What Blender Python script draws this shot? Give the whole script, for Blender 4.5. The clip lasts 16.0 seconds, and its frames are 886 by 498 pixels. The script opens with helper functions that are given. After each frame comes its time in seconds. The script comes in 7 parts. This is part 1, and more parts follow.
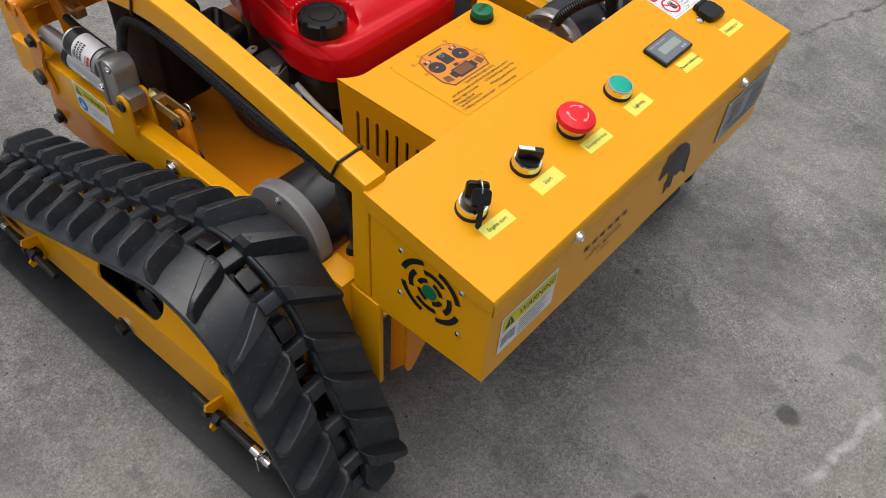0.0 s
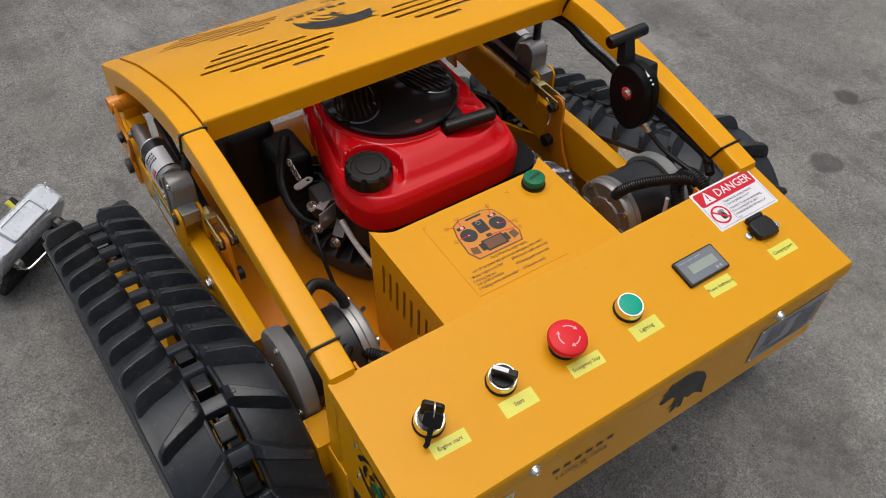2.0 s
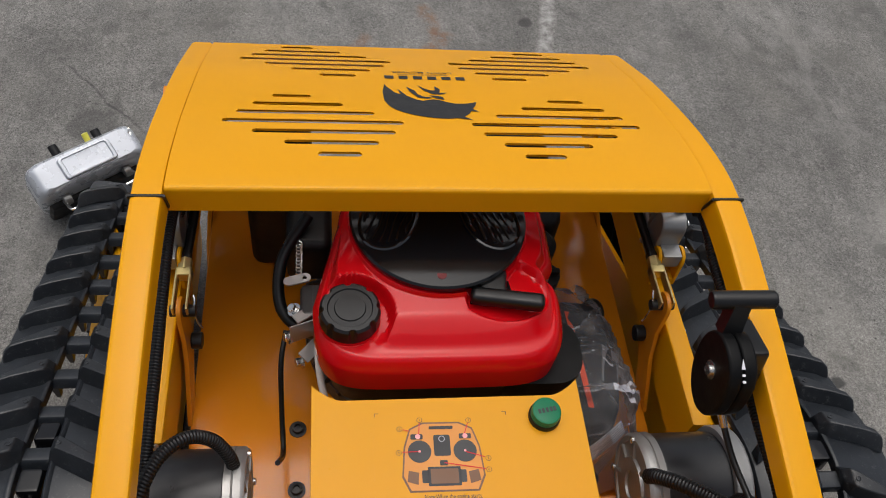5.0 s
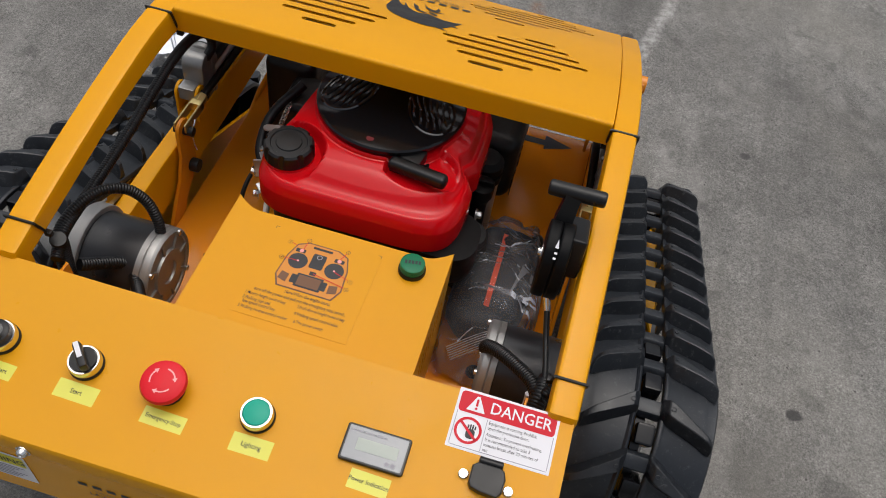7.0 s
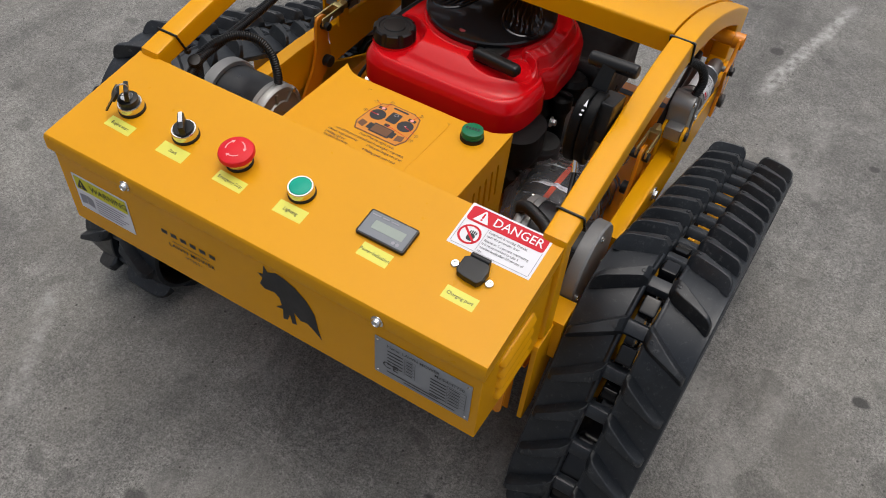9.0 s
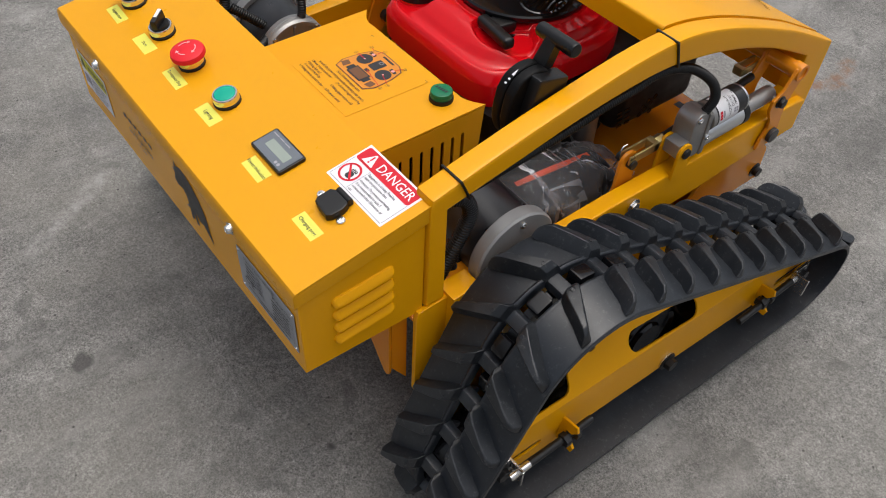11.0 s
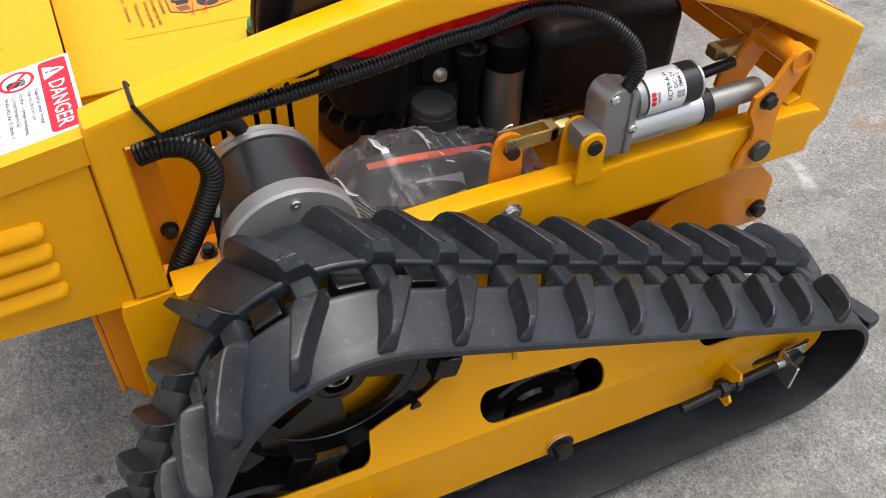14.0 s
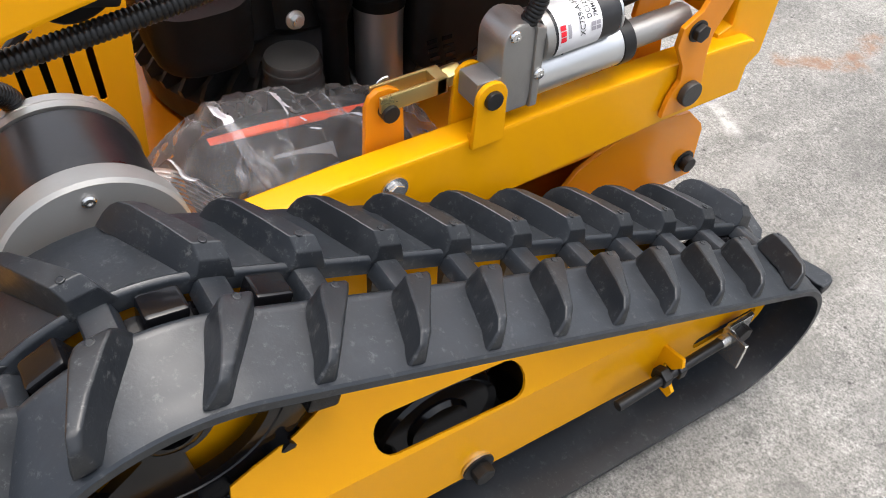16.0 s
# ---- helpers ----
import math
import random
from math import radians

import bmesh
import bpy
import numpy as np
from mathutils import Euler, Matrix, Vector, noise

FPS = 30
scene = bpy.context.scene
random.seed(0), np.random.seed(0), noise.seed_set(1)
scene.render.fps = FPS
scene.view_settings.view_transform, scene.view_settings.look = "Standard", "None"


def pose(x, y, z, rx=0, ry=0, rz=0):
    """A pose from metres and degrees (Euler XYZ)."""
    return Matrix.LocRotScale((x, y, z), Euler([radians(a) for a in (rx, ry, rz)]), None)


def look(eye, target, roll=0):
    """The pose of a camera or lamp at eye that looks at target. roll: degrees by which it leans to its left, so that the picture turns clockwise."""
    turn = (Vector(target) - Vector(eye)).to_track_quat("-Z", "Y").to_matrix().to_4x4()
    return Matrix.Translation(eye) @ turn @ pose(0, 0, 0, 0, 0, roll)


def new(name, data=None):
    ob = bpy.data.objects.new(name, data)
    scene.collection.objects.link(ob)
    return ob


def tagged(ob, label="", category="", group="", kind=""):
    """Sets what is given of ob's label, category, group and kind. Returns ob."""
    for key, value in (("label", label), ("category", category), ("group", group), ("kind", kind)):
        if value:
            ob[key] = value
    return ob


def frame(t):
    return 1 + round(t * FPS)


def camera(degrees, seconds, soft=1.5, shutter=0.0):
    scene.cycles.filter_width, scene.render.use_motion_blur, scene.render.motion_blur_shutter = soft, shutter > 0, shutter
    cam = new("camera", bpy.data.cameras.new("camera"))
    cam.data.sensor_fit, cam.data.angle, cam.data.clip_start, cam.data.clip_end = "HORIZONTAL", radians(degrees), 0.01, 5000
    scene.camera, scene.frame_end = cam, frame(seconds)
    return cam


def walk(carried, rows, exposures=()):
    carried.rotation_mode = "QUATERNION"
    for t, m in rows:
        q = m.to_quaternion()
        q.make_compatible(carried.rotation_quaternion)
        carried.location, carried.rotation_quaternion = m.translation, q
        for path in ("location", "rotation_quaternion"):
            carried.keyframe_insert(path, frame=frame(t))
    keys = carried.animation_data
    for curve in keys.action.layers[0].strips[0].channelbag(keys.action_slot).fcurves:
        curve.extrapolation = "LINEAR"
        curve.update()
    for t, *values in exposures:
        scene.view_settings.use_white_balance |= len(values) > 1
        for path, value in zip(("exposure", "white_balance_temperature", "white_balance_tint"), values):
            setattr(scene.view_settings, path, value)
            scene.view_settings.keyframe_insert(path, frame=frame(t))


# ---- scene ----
import collections

from mathutils.geometry import tessellate_polygon

cam = camera(56.6, 16.0, 1.0)
PATH = [
    (0, (-0.6348, -0.2229, 0.9576), (-0.1099, 0.1837, 0.2098), 4.59),
    (0.5, (-0.5924, -0.1989, 0.9851), (-0.09, 0.2317, 0.2353), 4.95),
    (1, (-0.548, -0.1851, 1.0162), (-0.0589, 0.2683, 0.2711), 4.64),
    (1.5, (-0.5023, -0.1947, 1.0573), (-0.0429, 0.2898, 0.3129), 4.41),
    (2, (-0.4308, -0.2326, 1.0815), (-0.0374, 0.3104, 0.3395), 3.01),
    (2.5, (-0.3708, -0.2495, 1.0963), (-0.0288, 0.3259, 0.3533), 3.30),
    (3, (-0.2989, -0.1658, 1.0844), (0.0008, 0.4169, 0.329), 5.50),
    (3.5, (-0.2479, -0.0317, 1.0647), (0.0243, 0.5334, 0.2859), 8.83),
    (3.7, (-0.2404, -0.0016, 1.0612), (0.0344, 0.5576, 0.279), 10.06),
    (5.8, (0.0185, -0.0431, 1.0769), (0.0539, 0.5679, 0.2861), 9.95),
    (6, (0.0462, -0.0804, 1.0795), (0.0647, 0.5355, 0.2918), 10.05),
    (6.5, (0.1114, -0.1755, 1.0899), (0.0919, 0.4526, 0.312), 10.50),
    (7, (0.1944, -0.2206, 1.0875), (0.1149, 0.4065, 0.3126), 10.19),
    (7.5, (0.3086, -0.2549, 1.0725), (0.1439, 0.3618, 0.3027), 8.88),
    (8, (0.4083, -0.3044, 1.0543), (0.1532, 0.2946, 0.2953), 7.79),
    (8.5, (0.427, -0.3631, 1.0456), (0.1234, 0.2312, 0.3008), 5.43),
    (9, (0.4398, -0.395, 1.0305), (0.1276, 0.2039, 0.293), 5.00),
    (9.2, (0.4647, -0.3908, 1.0207), (0.1403, 0.2026, 0.2841), 5.29),
    (11.3, (0.7468, -0.1633, 0.9868), (0.2128, 0.2469, 0.2476), 3.22),
    (11.5, (0.765, -0.1435, 0.9883), (0.2221, 0.251, 0.2469), 3.20),
    (12, (0.8519, -0.0823, 0.9846), (0.2817, 0.2692, 0.2421), 3.20),
    (12.5, (0.9445, -0.0146, 0.9707), (0.3423, 0.2887, 0.2322), 3.02),
    (13, (0.9606, 0.042, 0.9293), (0.3351, 0.313, 0.1977), 2.20),
    (13.5, (0.8563, 0.1035, 0.8384), (0.2163, 0.3778, 0.1206), 1.39),
    (14, (0.7549, 0.1662, 0.7562), (0.1161, 0.4883, 0.0576), 1.90),
    (14.5, (0.6782, 0.2052, 0.7004), (0.0513, 0.5732, 0.0136), 2.47),
    (15, (0.633, 0.2278, 0.6663), (0.0233, 0.6173, -0.024), 2.70),
    (15.5, (0.6136, 0.2453, 0.6545), (0.0293, 0.6457, -0.0514), 3.29),
    (16, (0.6627, 0.2492, 0.6607), (0.0994, 0.6465, -0.0638), 3.66),
]
# the clip's camera opens up as it comes close to the dark track
STOPS = ((0.0, 0.28), (0.7, 0.14), (1.5, -0.07), (2.0, -0.04), (3.5, -0.08), (6.5, -0.10), (9.0, 0.06), (11.5, 0.34), (12.5, 0.57), (13.5, 0.84), (14.5, 1.15), (15.0, 1.28), (16.0, 1.42))
walk(cam, [(t, look(eye, target, roll)) for t, eye, target, roll in PATH], STOPS)


# ---- world and light ----
SUN_UP, SUN_ROUND = 80.0, 0.0
world = bpy.data.worlds.new("sky")
scene.world = world
world.use_nodes = True
wn = world.node_tree
sky = wn.nodes.new("ShaderNodeTexSky")
sky.sky_type, sky.sun_disc = "NISHITA", False
sky.sun_elevation, sky.sun_rotation = radians(SUN_UP), radians(SUN_ROUND)
sky.air_density, sky.dust_density, sky.ozone_density = 1.0, 6.0, 1.0
grey = wn.nodes.new("ShaderNodeHueSaturation")
grey.inputs["Saturation"].default_value = 0.45
wn.links.new(sky.outputs[0], grey.inputs["Color"])
# a bright, even overcast sky, a little lighter overhead
way = wn.nodes.new("ShaderNodeTexCoord")
height = wn.nodes.new("ShaderNodeSeparateXYZ")
wn.links.new(way.outputs["Generated"], height.inputs[0])
rise = wn.nodes.new("ShaderNodeMapRange")
rise.inputs["To Min"].default_value, rise.inputs["To Max"].default_value = 1.00, 1.12
wn.links.new(height.outputs[2], rise.inputs["Value"])
cover = wn.nodes.new("ShaderNodeMix")
cover.data_type, cover.blend_type = "RGBA", "MULTIPLY"
cover.inputs[0].default_value = 1.0
wn.links.new(grey.outputs[0], cover.inputs[6])
wn.links.new(rise.outputs[0], cover.inputs[7])
wn.links.new(cover.outputs[2], wn.nodes["Background"].inputs[0])
wn.nodes["Background"].inputs[1].default_value = 0.125
sun = new("sun", bpy.data.lights.new("sun", "SUN"))
sun.data.energy, sun.data.angle, sun.data.color = 0.95, radians(80), (1.0, 0.97, 0.93)
sun.matrix_world = look((3 * math.sin(radians(SUN_ROUND)), 3 * math.cos(radians(SUN_ROUND)), 3 * math.tan(radians(SUN_UP))), (0, 0, 0))


# ---- materials ----
def mix_rgb(nt, kind, fac, a, b):
    n = nt.nodes.new("ShaderNodeMix")
    n.data_type, n.blend_type = "RGBA", kind
    for sock, v in ((n.inputs[0], fac), (n.inputs[6], a), (n.inputs[7], b)):
        if hasattr(v, "links"):
            nt.links.new(v, sock)
        else:
            sock.default_value = v if isinstance(v, float) else (*v, 1)[:4]
    return n.outputs[2]


def math_node(nt, op, a, b=0.0):
    n = nt.nodes.new("ShaderNodeMath")
    n.operation = op
    for sock, v in zip(n.inputs, (a, b)):
        if hasattr(v, "links"):
            nt.links.new(v, sock)
        else:
            sock.default_value = v
    return n.outputs[0]


def noise_node(nt, vec, scale, detail=4.0, rough=0.6):
    n = nt.nodes.new("ShaderNodeTexNoise")
    n.inputs["Scale"].default_value, n.inputs["Detail"].default_value, n.inputs["Roughness"].default_value = scale, detail, rough
    nt.links.new(vec, n.inputs["Vector"])
    return n.outputs["Fac"]


def ramp(nt, fac, lo, hi, a=0.0, b=1.0):
    n = nt.nodes.new("ShaderNodeMapRange")
    n.inputs["From Min"].default_value, n.inputs["From Max"].default_value = lo, hi
    n.inputs["To Min"].default_value, n.inputs["To Max"].default_value = a, b
    nt.links.new(fac, n.inputs["Value"])
    return n.outputs[0]


def stuff(name, col, rough=0.5, metal=0.0, var=0.12, dirt=(0.25, 0.24, 0.22), dirty=0.0, bump=0.15, grain=350.0, coat=0.0, depth=0.0006, big=9.0, per_object=0.0, spec=0.5, scuff=0.0, even=0.0):
    """A painted, cast or moulded surface: colour with broad and fine variation, a little dust and fine relief."""
    m = bpy.data.materials.new(name)
    m.use_nodes = True
    nt = m.node_tree
    bsdf = nt.nodes["Principled BSDF"]
    co = nt.nodes.new("ShaderNodeTexCoord").outputs["Object"]
    info = nt.nodes.new("ShaderNodeObjectInfo")
    shift = nt.nodes.new("ShaderNodeVectorMath")
    shift.operation = "ADD"
    nt.links.new(co, shift.inputs[0])
    nt.links.new(info.outputs["Random"], shift.inputs[1])
    co = shift.outputs[0]
    broad, fine = noise_node(nt, co, big), noise_node(nt, co, grain, 3.0)
    c = mix_rgb(nt, "MULTIPLY", 1.0, col, mix_rgb(nt, "MIX", broad, (1 - var,) * 3, (1 + var * 0.6,) * 3))
    if per_object:
        c = mix_rgb(nt, "MULTIPLY", 1.0, c, mix_rgb(nt, "MIX", info.outputs["Random"], (1 - per_object,) * 3, (1 + per_object,) * 3))
    if dirty:
        spots = ramp(nt, noise_node(nt, co, 28.0, 8.0, 0.7), 0.5, 0.75, 0.0, dirty)
        c = mix_rgb(nt, "MIX", spots, c, dirt)
    if scuff:
        marks = ramp(nt, noise_node(nt, co, 150.0, 7.0, 0.8), 0.56, 0.66, 0.0, scuff)
        c = mix_rgb(nt, "MIX", marks, c, (0.17, 0.172, 0.17))
    nt.links.new(c, bsdf.inputs["Base Color"])
    nt.links.new(ramp(nt, noise_node(nt, co, 40.0), 0.3, 0.7, rough * (0.8 + 0.15 * even), min(1.0, rough * (1.25 - 0.2 * even))), bsdf.inputs["Roughness"])
    bsdf.inputs["Metallic"].default_value = metal
    bsdf.inputs["Specular IOR Level"].default_value = spec
    if coat:
        bsdf.inputs["Coat Weight"].default_value, bsdf.inputs["Coat Roughness"].default_value = coat, 0.12
    if bump:
        b = nt.nodes.new("ShaderNodeBump")
        b.inputs["Strength"].default_value, b.inputs["Distance"].default_value = bump, depth
        nt.links.new(fine, b.inputs["Height"])
        nt.links.new(b.outputs[0], bsdf.inputs["Normal"])
    return m


YELLOW = stuff("yellow_paint", (0.74, 0.332, 0.002), 0.26, var=0.04, bump=0.0, spec=0.20, even=1.0)
LIDPAINT = stuff("warm_yellow_paint", (0.68, 0.308, 0.004), 0.34, var=0.04, bump=0.0, dirty=0.03, dirt=(0.42, 0.24, 0.08), spec=0.21)
ORANGE = stuff("orange_paint", (0.70, 0.235, 0.008), 0.16, var=0.06, bump=0.08, grain=220, dirty=0.05, spec=0.45)
RUBBER = stuff("black_rubber", (0.0118, 0.0148, 0.0196), 0.38, var=0.30, bump=0.14, grain=500, dirt=(0.060, 0.070, 0.084), dirty=0.20, scuff=0.22)
LUGRUB = stuff("lug_rubber", (0.0100, 0.0124, 0.0162), 0.40, var=0.35, bump=0.18, grain=400, dirt=(0.068, 0.074, 0.082), dirty=0.24, per_object=0.2, scuff=0.32)
RED = stuff("red_plastic", (0.54, 0.003, 0.007), 0.12, var=0.04, bump=0.02, grain=120, spec=0.30)
DARKRED = stuff("dark_red_recess", (0.12, 0.002, 0.004), 0.4, bump=0.0)
BLACK = stuff("black_plastic", (0.0055, 0.0055, 0.006), 0.34, var=0.2, bump=0.08, grain=700, spec=0.36)
GLOSS = stuff("gloss_black", (0.005, 0.005, 0.006), 0.14, var=0.1, bump=0.02, spec=0.36)
RIBBLK = stuff("bright_gloss_black", (0.006, 0.006, 0.007), 0.09, var=0.1, bump=0.02, spec=0.8)
# darker, duller copy of matte black; below the cowl it paints in the shade
DEEPBLK = stuff("deep_black", (0.0030, 0.0030, 0.0033), 0.5, var=0.2, bump=0.15, spec=0.16)
MATTE = stuff("matte_black", (0.005, 0.005, 0.0055), 0.5, var=0.2, bump=0.2, spec=0.35)
MOTORBLK = stuff("motor_black", (0.012, 0.012, 0.014), 0.33, var=0.25, bump=0.05, dirty=0.05)
CAST = stuff("cast_aluminium", (0.33, 0.325, 0.315), 0.42, metal=0.75, var=0.15, bump=0.3, grain=500, dirty=0.10, dirt=(0.2, 0.19, 0.18))
DARKCAST = stuff("dark_casting", (0.050, 0.049, 0.048), 0.44, metal=0.25, var=0.25, bump=0.35, grain=350)
FLANGE = stuff("grey_flange", (0.29, 0.287, 0.280), 0.42, metal=0.35, var=0.10, bump=0.15, grain=300, dirty=0.06)
FOIL = stuff("silver_label", (0.66, 0.66, 0.68), 0.34, metal=0.05, var=0.04, bump=0.02)
ALU = stuff("satin_aluminium", (0.62, 0.63, 0.64), 0.32, metal=0.85, var=0.08, bump=0.1)
STEEL = stuff("bright_steel", (0.72, 0.71, 0.69), 0.22, metal=0.95, var=0.12, bump=0.05)
ZINC = stuff("yellow_zinc", (0.62, 0.50, 0.22), 0.33, metal=0.9, var=0.2, bump=0.05)
BOLTBLK = stuff("black_oxide_bolt", (0.02, 0.02, 0.021), 0.42, metal=0.4, var=0.2, bump=0.1)
GOLD = stuff("brass_collar", (0.72, 0.60, 0.34), 0.22, metal=0.9, var=0.05, bump=0.0)
BEZEL = stuff("chrome_bezel", (0.75, 0.75, 0.74), 0.15, metal=1.0, var=0.02, bump=0.0)
WHITE = stuff("white_vinyl", (0.74, 0.73, 0.76), 0.4, var=0.04, bump=0.05, spec=0.3)
REDINK = stuff("red_ink", (0.58, 0.020, 0.034), 0.5, var=0.03, bump=0.0, spec=0.15)
INK = stuff("black_ink", (0.014, 0.014, 0.016), 0.45, var=0.1, bump=0.0)
BLUEINK = stuff("blue_ink", (0.03, 0.18, 0.55), 0.45, var=0.05, bump=0.0)
GREYINK = stuff("grey_ink", (0.28, 0.27, 0.30), 0.5, var=0.05, bump=0.0)
TAPE = stuff("yellow_label_tape", (0.70, 0.66, 0.09), 0.42, var=0.06, bump=0.05)
WARNYEL = stuff("warning_yellow", (0.66, 0.60, 0.03), 0.42, var=0.05, bump=0.0, spec=0.25)
PRINTORANGE = stuff("orange_print", (0.62, 0.225, 0.012), 0.36, var=0.05, bump=0.0)
BROWNINK = stuff("brown_ink", (0.14, 0.055, 0.016), 0.4, var=0.08, bump=0.0)
REDCAP = stuff("red_button", (0.68, 0.012, 0.022), 0.42, var=0.04, bump=0.0, spec=0.25)
PINK = stuff("pale_red_print", (0.80, 0.32, 0.32), 0.35, var=0.03, bump=0.0)
TEAL = stuff("teal_lens", (0.0, 0.34, 0.23), 0.35, var=0.05, bump=0.0, spec=0.3)
GREEN = stuff("green_lens", (0.003, 0.15, 0.065), 0.35, var=0.1, bump=0.0, spec=0.25)
SCREEN = stuff("meter_face", (0.13, 0.145, 0.165), 0.18, var=0.05, bump=0.0, coat=0.6)
LCD = stuff("lcd_glass", (0.27, 0.31, 0.27), 0.15, var=0.05, bump=0.0)
PLATE = stuff("etched_plate", (0.30, 0.31, 0.33), 0.42, metal=0.2, var=0.08, bump=0.1)
SILVER = stuff("silver_plastic", (0.50, 0.53, 0.58), 0.28, metal=0.25, var=0.06, bump=0.05, coat=0.3)
CLOTH = stuff("black_pouch", (0.007, 0.007, 0.009), 0.5, var=0.3, bump=0.3, grain=600, spec=0.25)
ORANGESTRIP = stuff("orange_strip", (0.80, 0.075, 0.012), 0.45, var=0.05, bump=0.1)
CARD = stuff("grey_card", (0.22, 0.22, 0.23), 0.6, var=0.1, bump=0.1)
WOOD = stuff("white_sleeve", (0.62, 0.58, 0.54), 0.5, var=0.1, bump=0.1)


def clear_bag(name="clear_polythene", veil=0.05, streaks=0.34):
    """Clear film: see-through, glossy at a slant, with a thin milky veil; bright glints are painted in as white
    streaks.
    """
    m = bpy.data.materials.new(name)
    m.use_nodes = True
    nt = m.node_tree
    for n in list(nt.nodes):
        nt.nodes.remove(n)
    out = nt.nodes.new("ShaderNodeOutputMaterial")
    tr, gl, mx = nt.nodes.new("ShaderNodeBsdfTransparent"), nt.nodes.new("ShaderNodeBsdfPrincipled"), nt.nodes.new("ShaderNodeMixShader")
    tr.inputs[0].default_value = (0.97, 0.97, 0.98, 1)
    gl.inputs["Base Color"].default_value, gl.inputs["Roughness"].default_value = (0.72, 0.72, 0.75, 1), 0.09
    co = nt.nodes.new("ShaderNodeTexCoord").outputs["Object"]
    glint_mask = ramp(nt, noise_node(nt, co, 22.0, 3.0, 0.55), 0.58, 0.72, veil, streaks)
    fr = nt.nodes.new("ShaderNodeFresnel")
    fr.inputs[0].default_value = 1.45
    nt.links.new(math_node(nt, "MAXIMUM", glint_mask, fr.outputs[0]), mx.inputs[0])
    nt.links.new(tr.outputs[0], mx.inputs[1])
    nt.links.new(gl.outputs[0], mx.inputs[2])
    nt.links.new(mx.outputs[0], out.inputs[0])
    return m


BAG = clear_bag(veil=0.08, streaks=0.28)
FOLD = clear_bag("folded_polythene", 0.09, 0.24)
BRUSHED = stuff("brushed_steel", (0.46, 0.45, 0.44), 0.34, metal=0.85, var=0.12, bump=0.05)


def concrete():
    m = bpy.data.materials.new("worn_concrete")
    m.use_nodes = True
    nt = m.node_tree
    bsdf = nt.nodes["Principled BSDF"]
    co = nt.nodes.new("ShaderNodeTexCoord").outputs["Object"]

    def stretched(sx, sy, turn):
        mp = nt.nodes.new("ShaderNodeMapping")
        mp.inputs["Scale"].default_value, mp.inputs["Rotation"].default_value = (sx, sy, 1), (0, 0, radians(turn))
        nt.links.new(co, mp.inputs["Vector"])
        return mp.outputs[0]

    warp = nt.nodes.new("ShaderNodeTexNoise")
    warp.inputs["Scale"].default_value, warp.inputs["Detail"].default_value = 20.0, 7.0
    nt.links.new(co, warp.inputs["Vector"])
    sub = nt.nodes.new("ShaderNodeVectorMath")
    sub.operation = "SUBTRACT"
    nt.links.new(warp.outputs["Color"], sub.inputs[0])
    sub.inputs[1].default_value = (0.5, 0.5, 0.5)
    mad = nt.nodes.new("ShaderNodeVectorMath")
    mad.operation = "MULTIPLY_ADD"
    nt.links.new(sub.outputs[0], mad.inputs[0])
    mad.inputs[1].default_value = (0.032, 0.032, 0.0)
    nt.links.new(co, mad.inputs[2])
    wob = mad.outputs[0]

    broad = ramp(nt, noise_node(nt, co, 1.3, 5.0, 0.6), 0.35, 0.65)
    c = mix_rgb(nt, "MIX", broad, (0.155, 0.150, 0.140), (0.225, 0.219, 0.205))
    cloud = ramp(nt, noise_node(nt, co, 6.0, 8.0, 0.7), 0.3, 0.72)
    c = mix_rgb(nt, "MULTIPLY", 1.0, c, mix_rgb(nt, "MIX", cloud, (0.70,) * 3, (1.26,) * 3))
    sand = ramp(nt, noise_node(nt, co, 200.0, 4.0, 0.75), 0.3, 0.7)
    c = mix_rgb(nt, "MULTIPLY", 1.0, c, mix_rgb(nt, "MIX", sand, (0.64,) * 3, (1.34,) * 3))
    grit = ramp(nt, noise_node(nt, co, 430.0, 4.0, 0.75), 0.32, 0.68)
    c = mix_rgb(nt, "MULTIPLY", 1.0, c, mix_rgb(nt, "MIX", grit, (0.36,) * 3, (1.68,) * 3))
    blot = ramp(nt, noise_node(nt, co, 55.0, 6.0, 0.75), 0.32, 0.7)
    c = mix_rgb(nt, "MULTIPLY", 1.0, c, mix_rgb(nt, "MIX", blot, (0.84,) * 3, (1.14,) * 3))
    # broom and tyre streaks in two directions
    for turn, amount, scale in ((38, 0.20, 24.0), (-24, 0.26, 9.0), (-30, 0.18, 5.0), (70, 0.12, 40.0)):
        s = ramp(nt, noise_node(nt, stretched(1.0, 0.045, turn), scale, 3.0), 0.56, 0.72, 0.0, amount)
        c = mix_rgb(nt, "MIX", s, c, (0.055, 0.054, 0.052))
    for turn, amount, scale in ((20, 0.10, 36.0), (-60, 0.10, 44.0)):
        s = ramp(nt, noise_node(nt, stretched(1.0, 0.03, turn), scale, 2.0), 0.68, 0.76, 0.0, amount)
        c = mix_rgb(nt, "MIX", s, c, (0.42, 0.41, 0.39))
    # ragged damp-looking patches and thin scratches
    patch = ramp(nt, noise_node(nt, co, 3.6, 9.0, 0.72), 0.52, 0.63, 0.0, 0.46)
    c = mix_rgb(nt, "MIX", patch, c, (0.095, 0.092, 0.086))
    pale_patch = ramp(nt, noise_node(nt, stretched(1.0, 0.55, 15), 4.7, 9.0, 0.74), 0.53, 0.66, 0.0, 0.42)
    c = mix_rgb(nt, "MIX", pale_patch, c, (0.34, 0.33, 0.31))
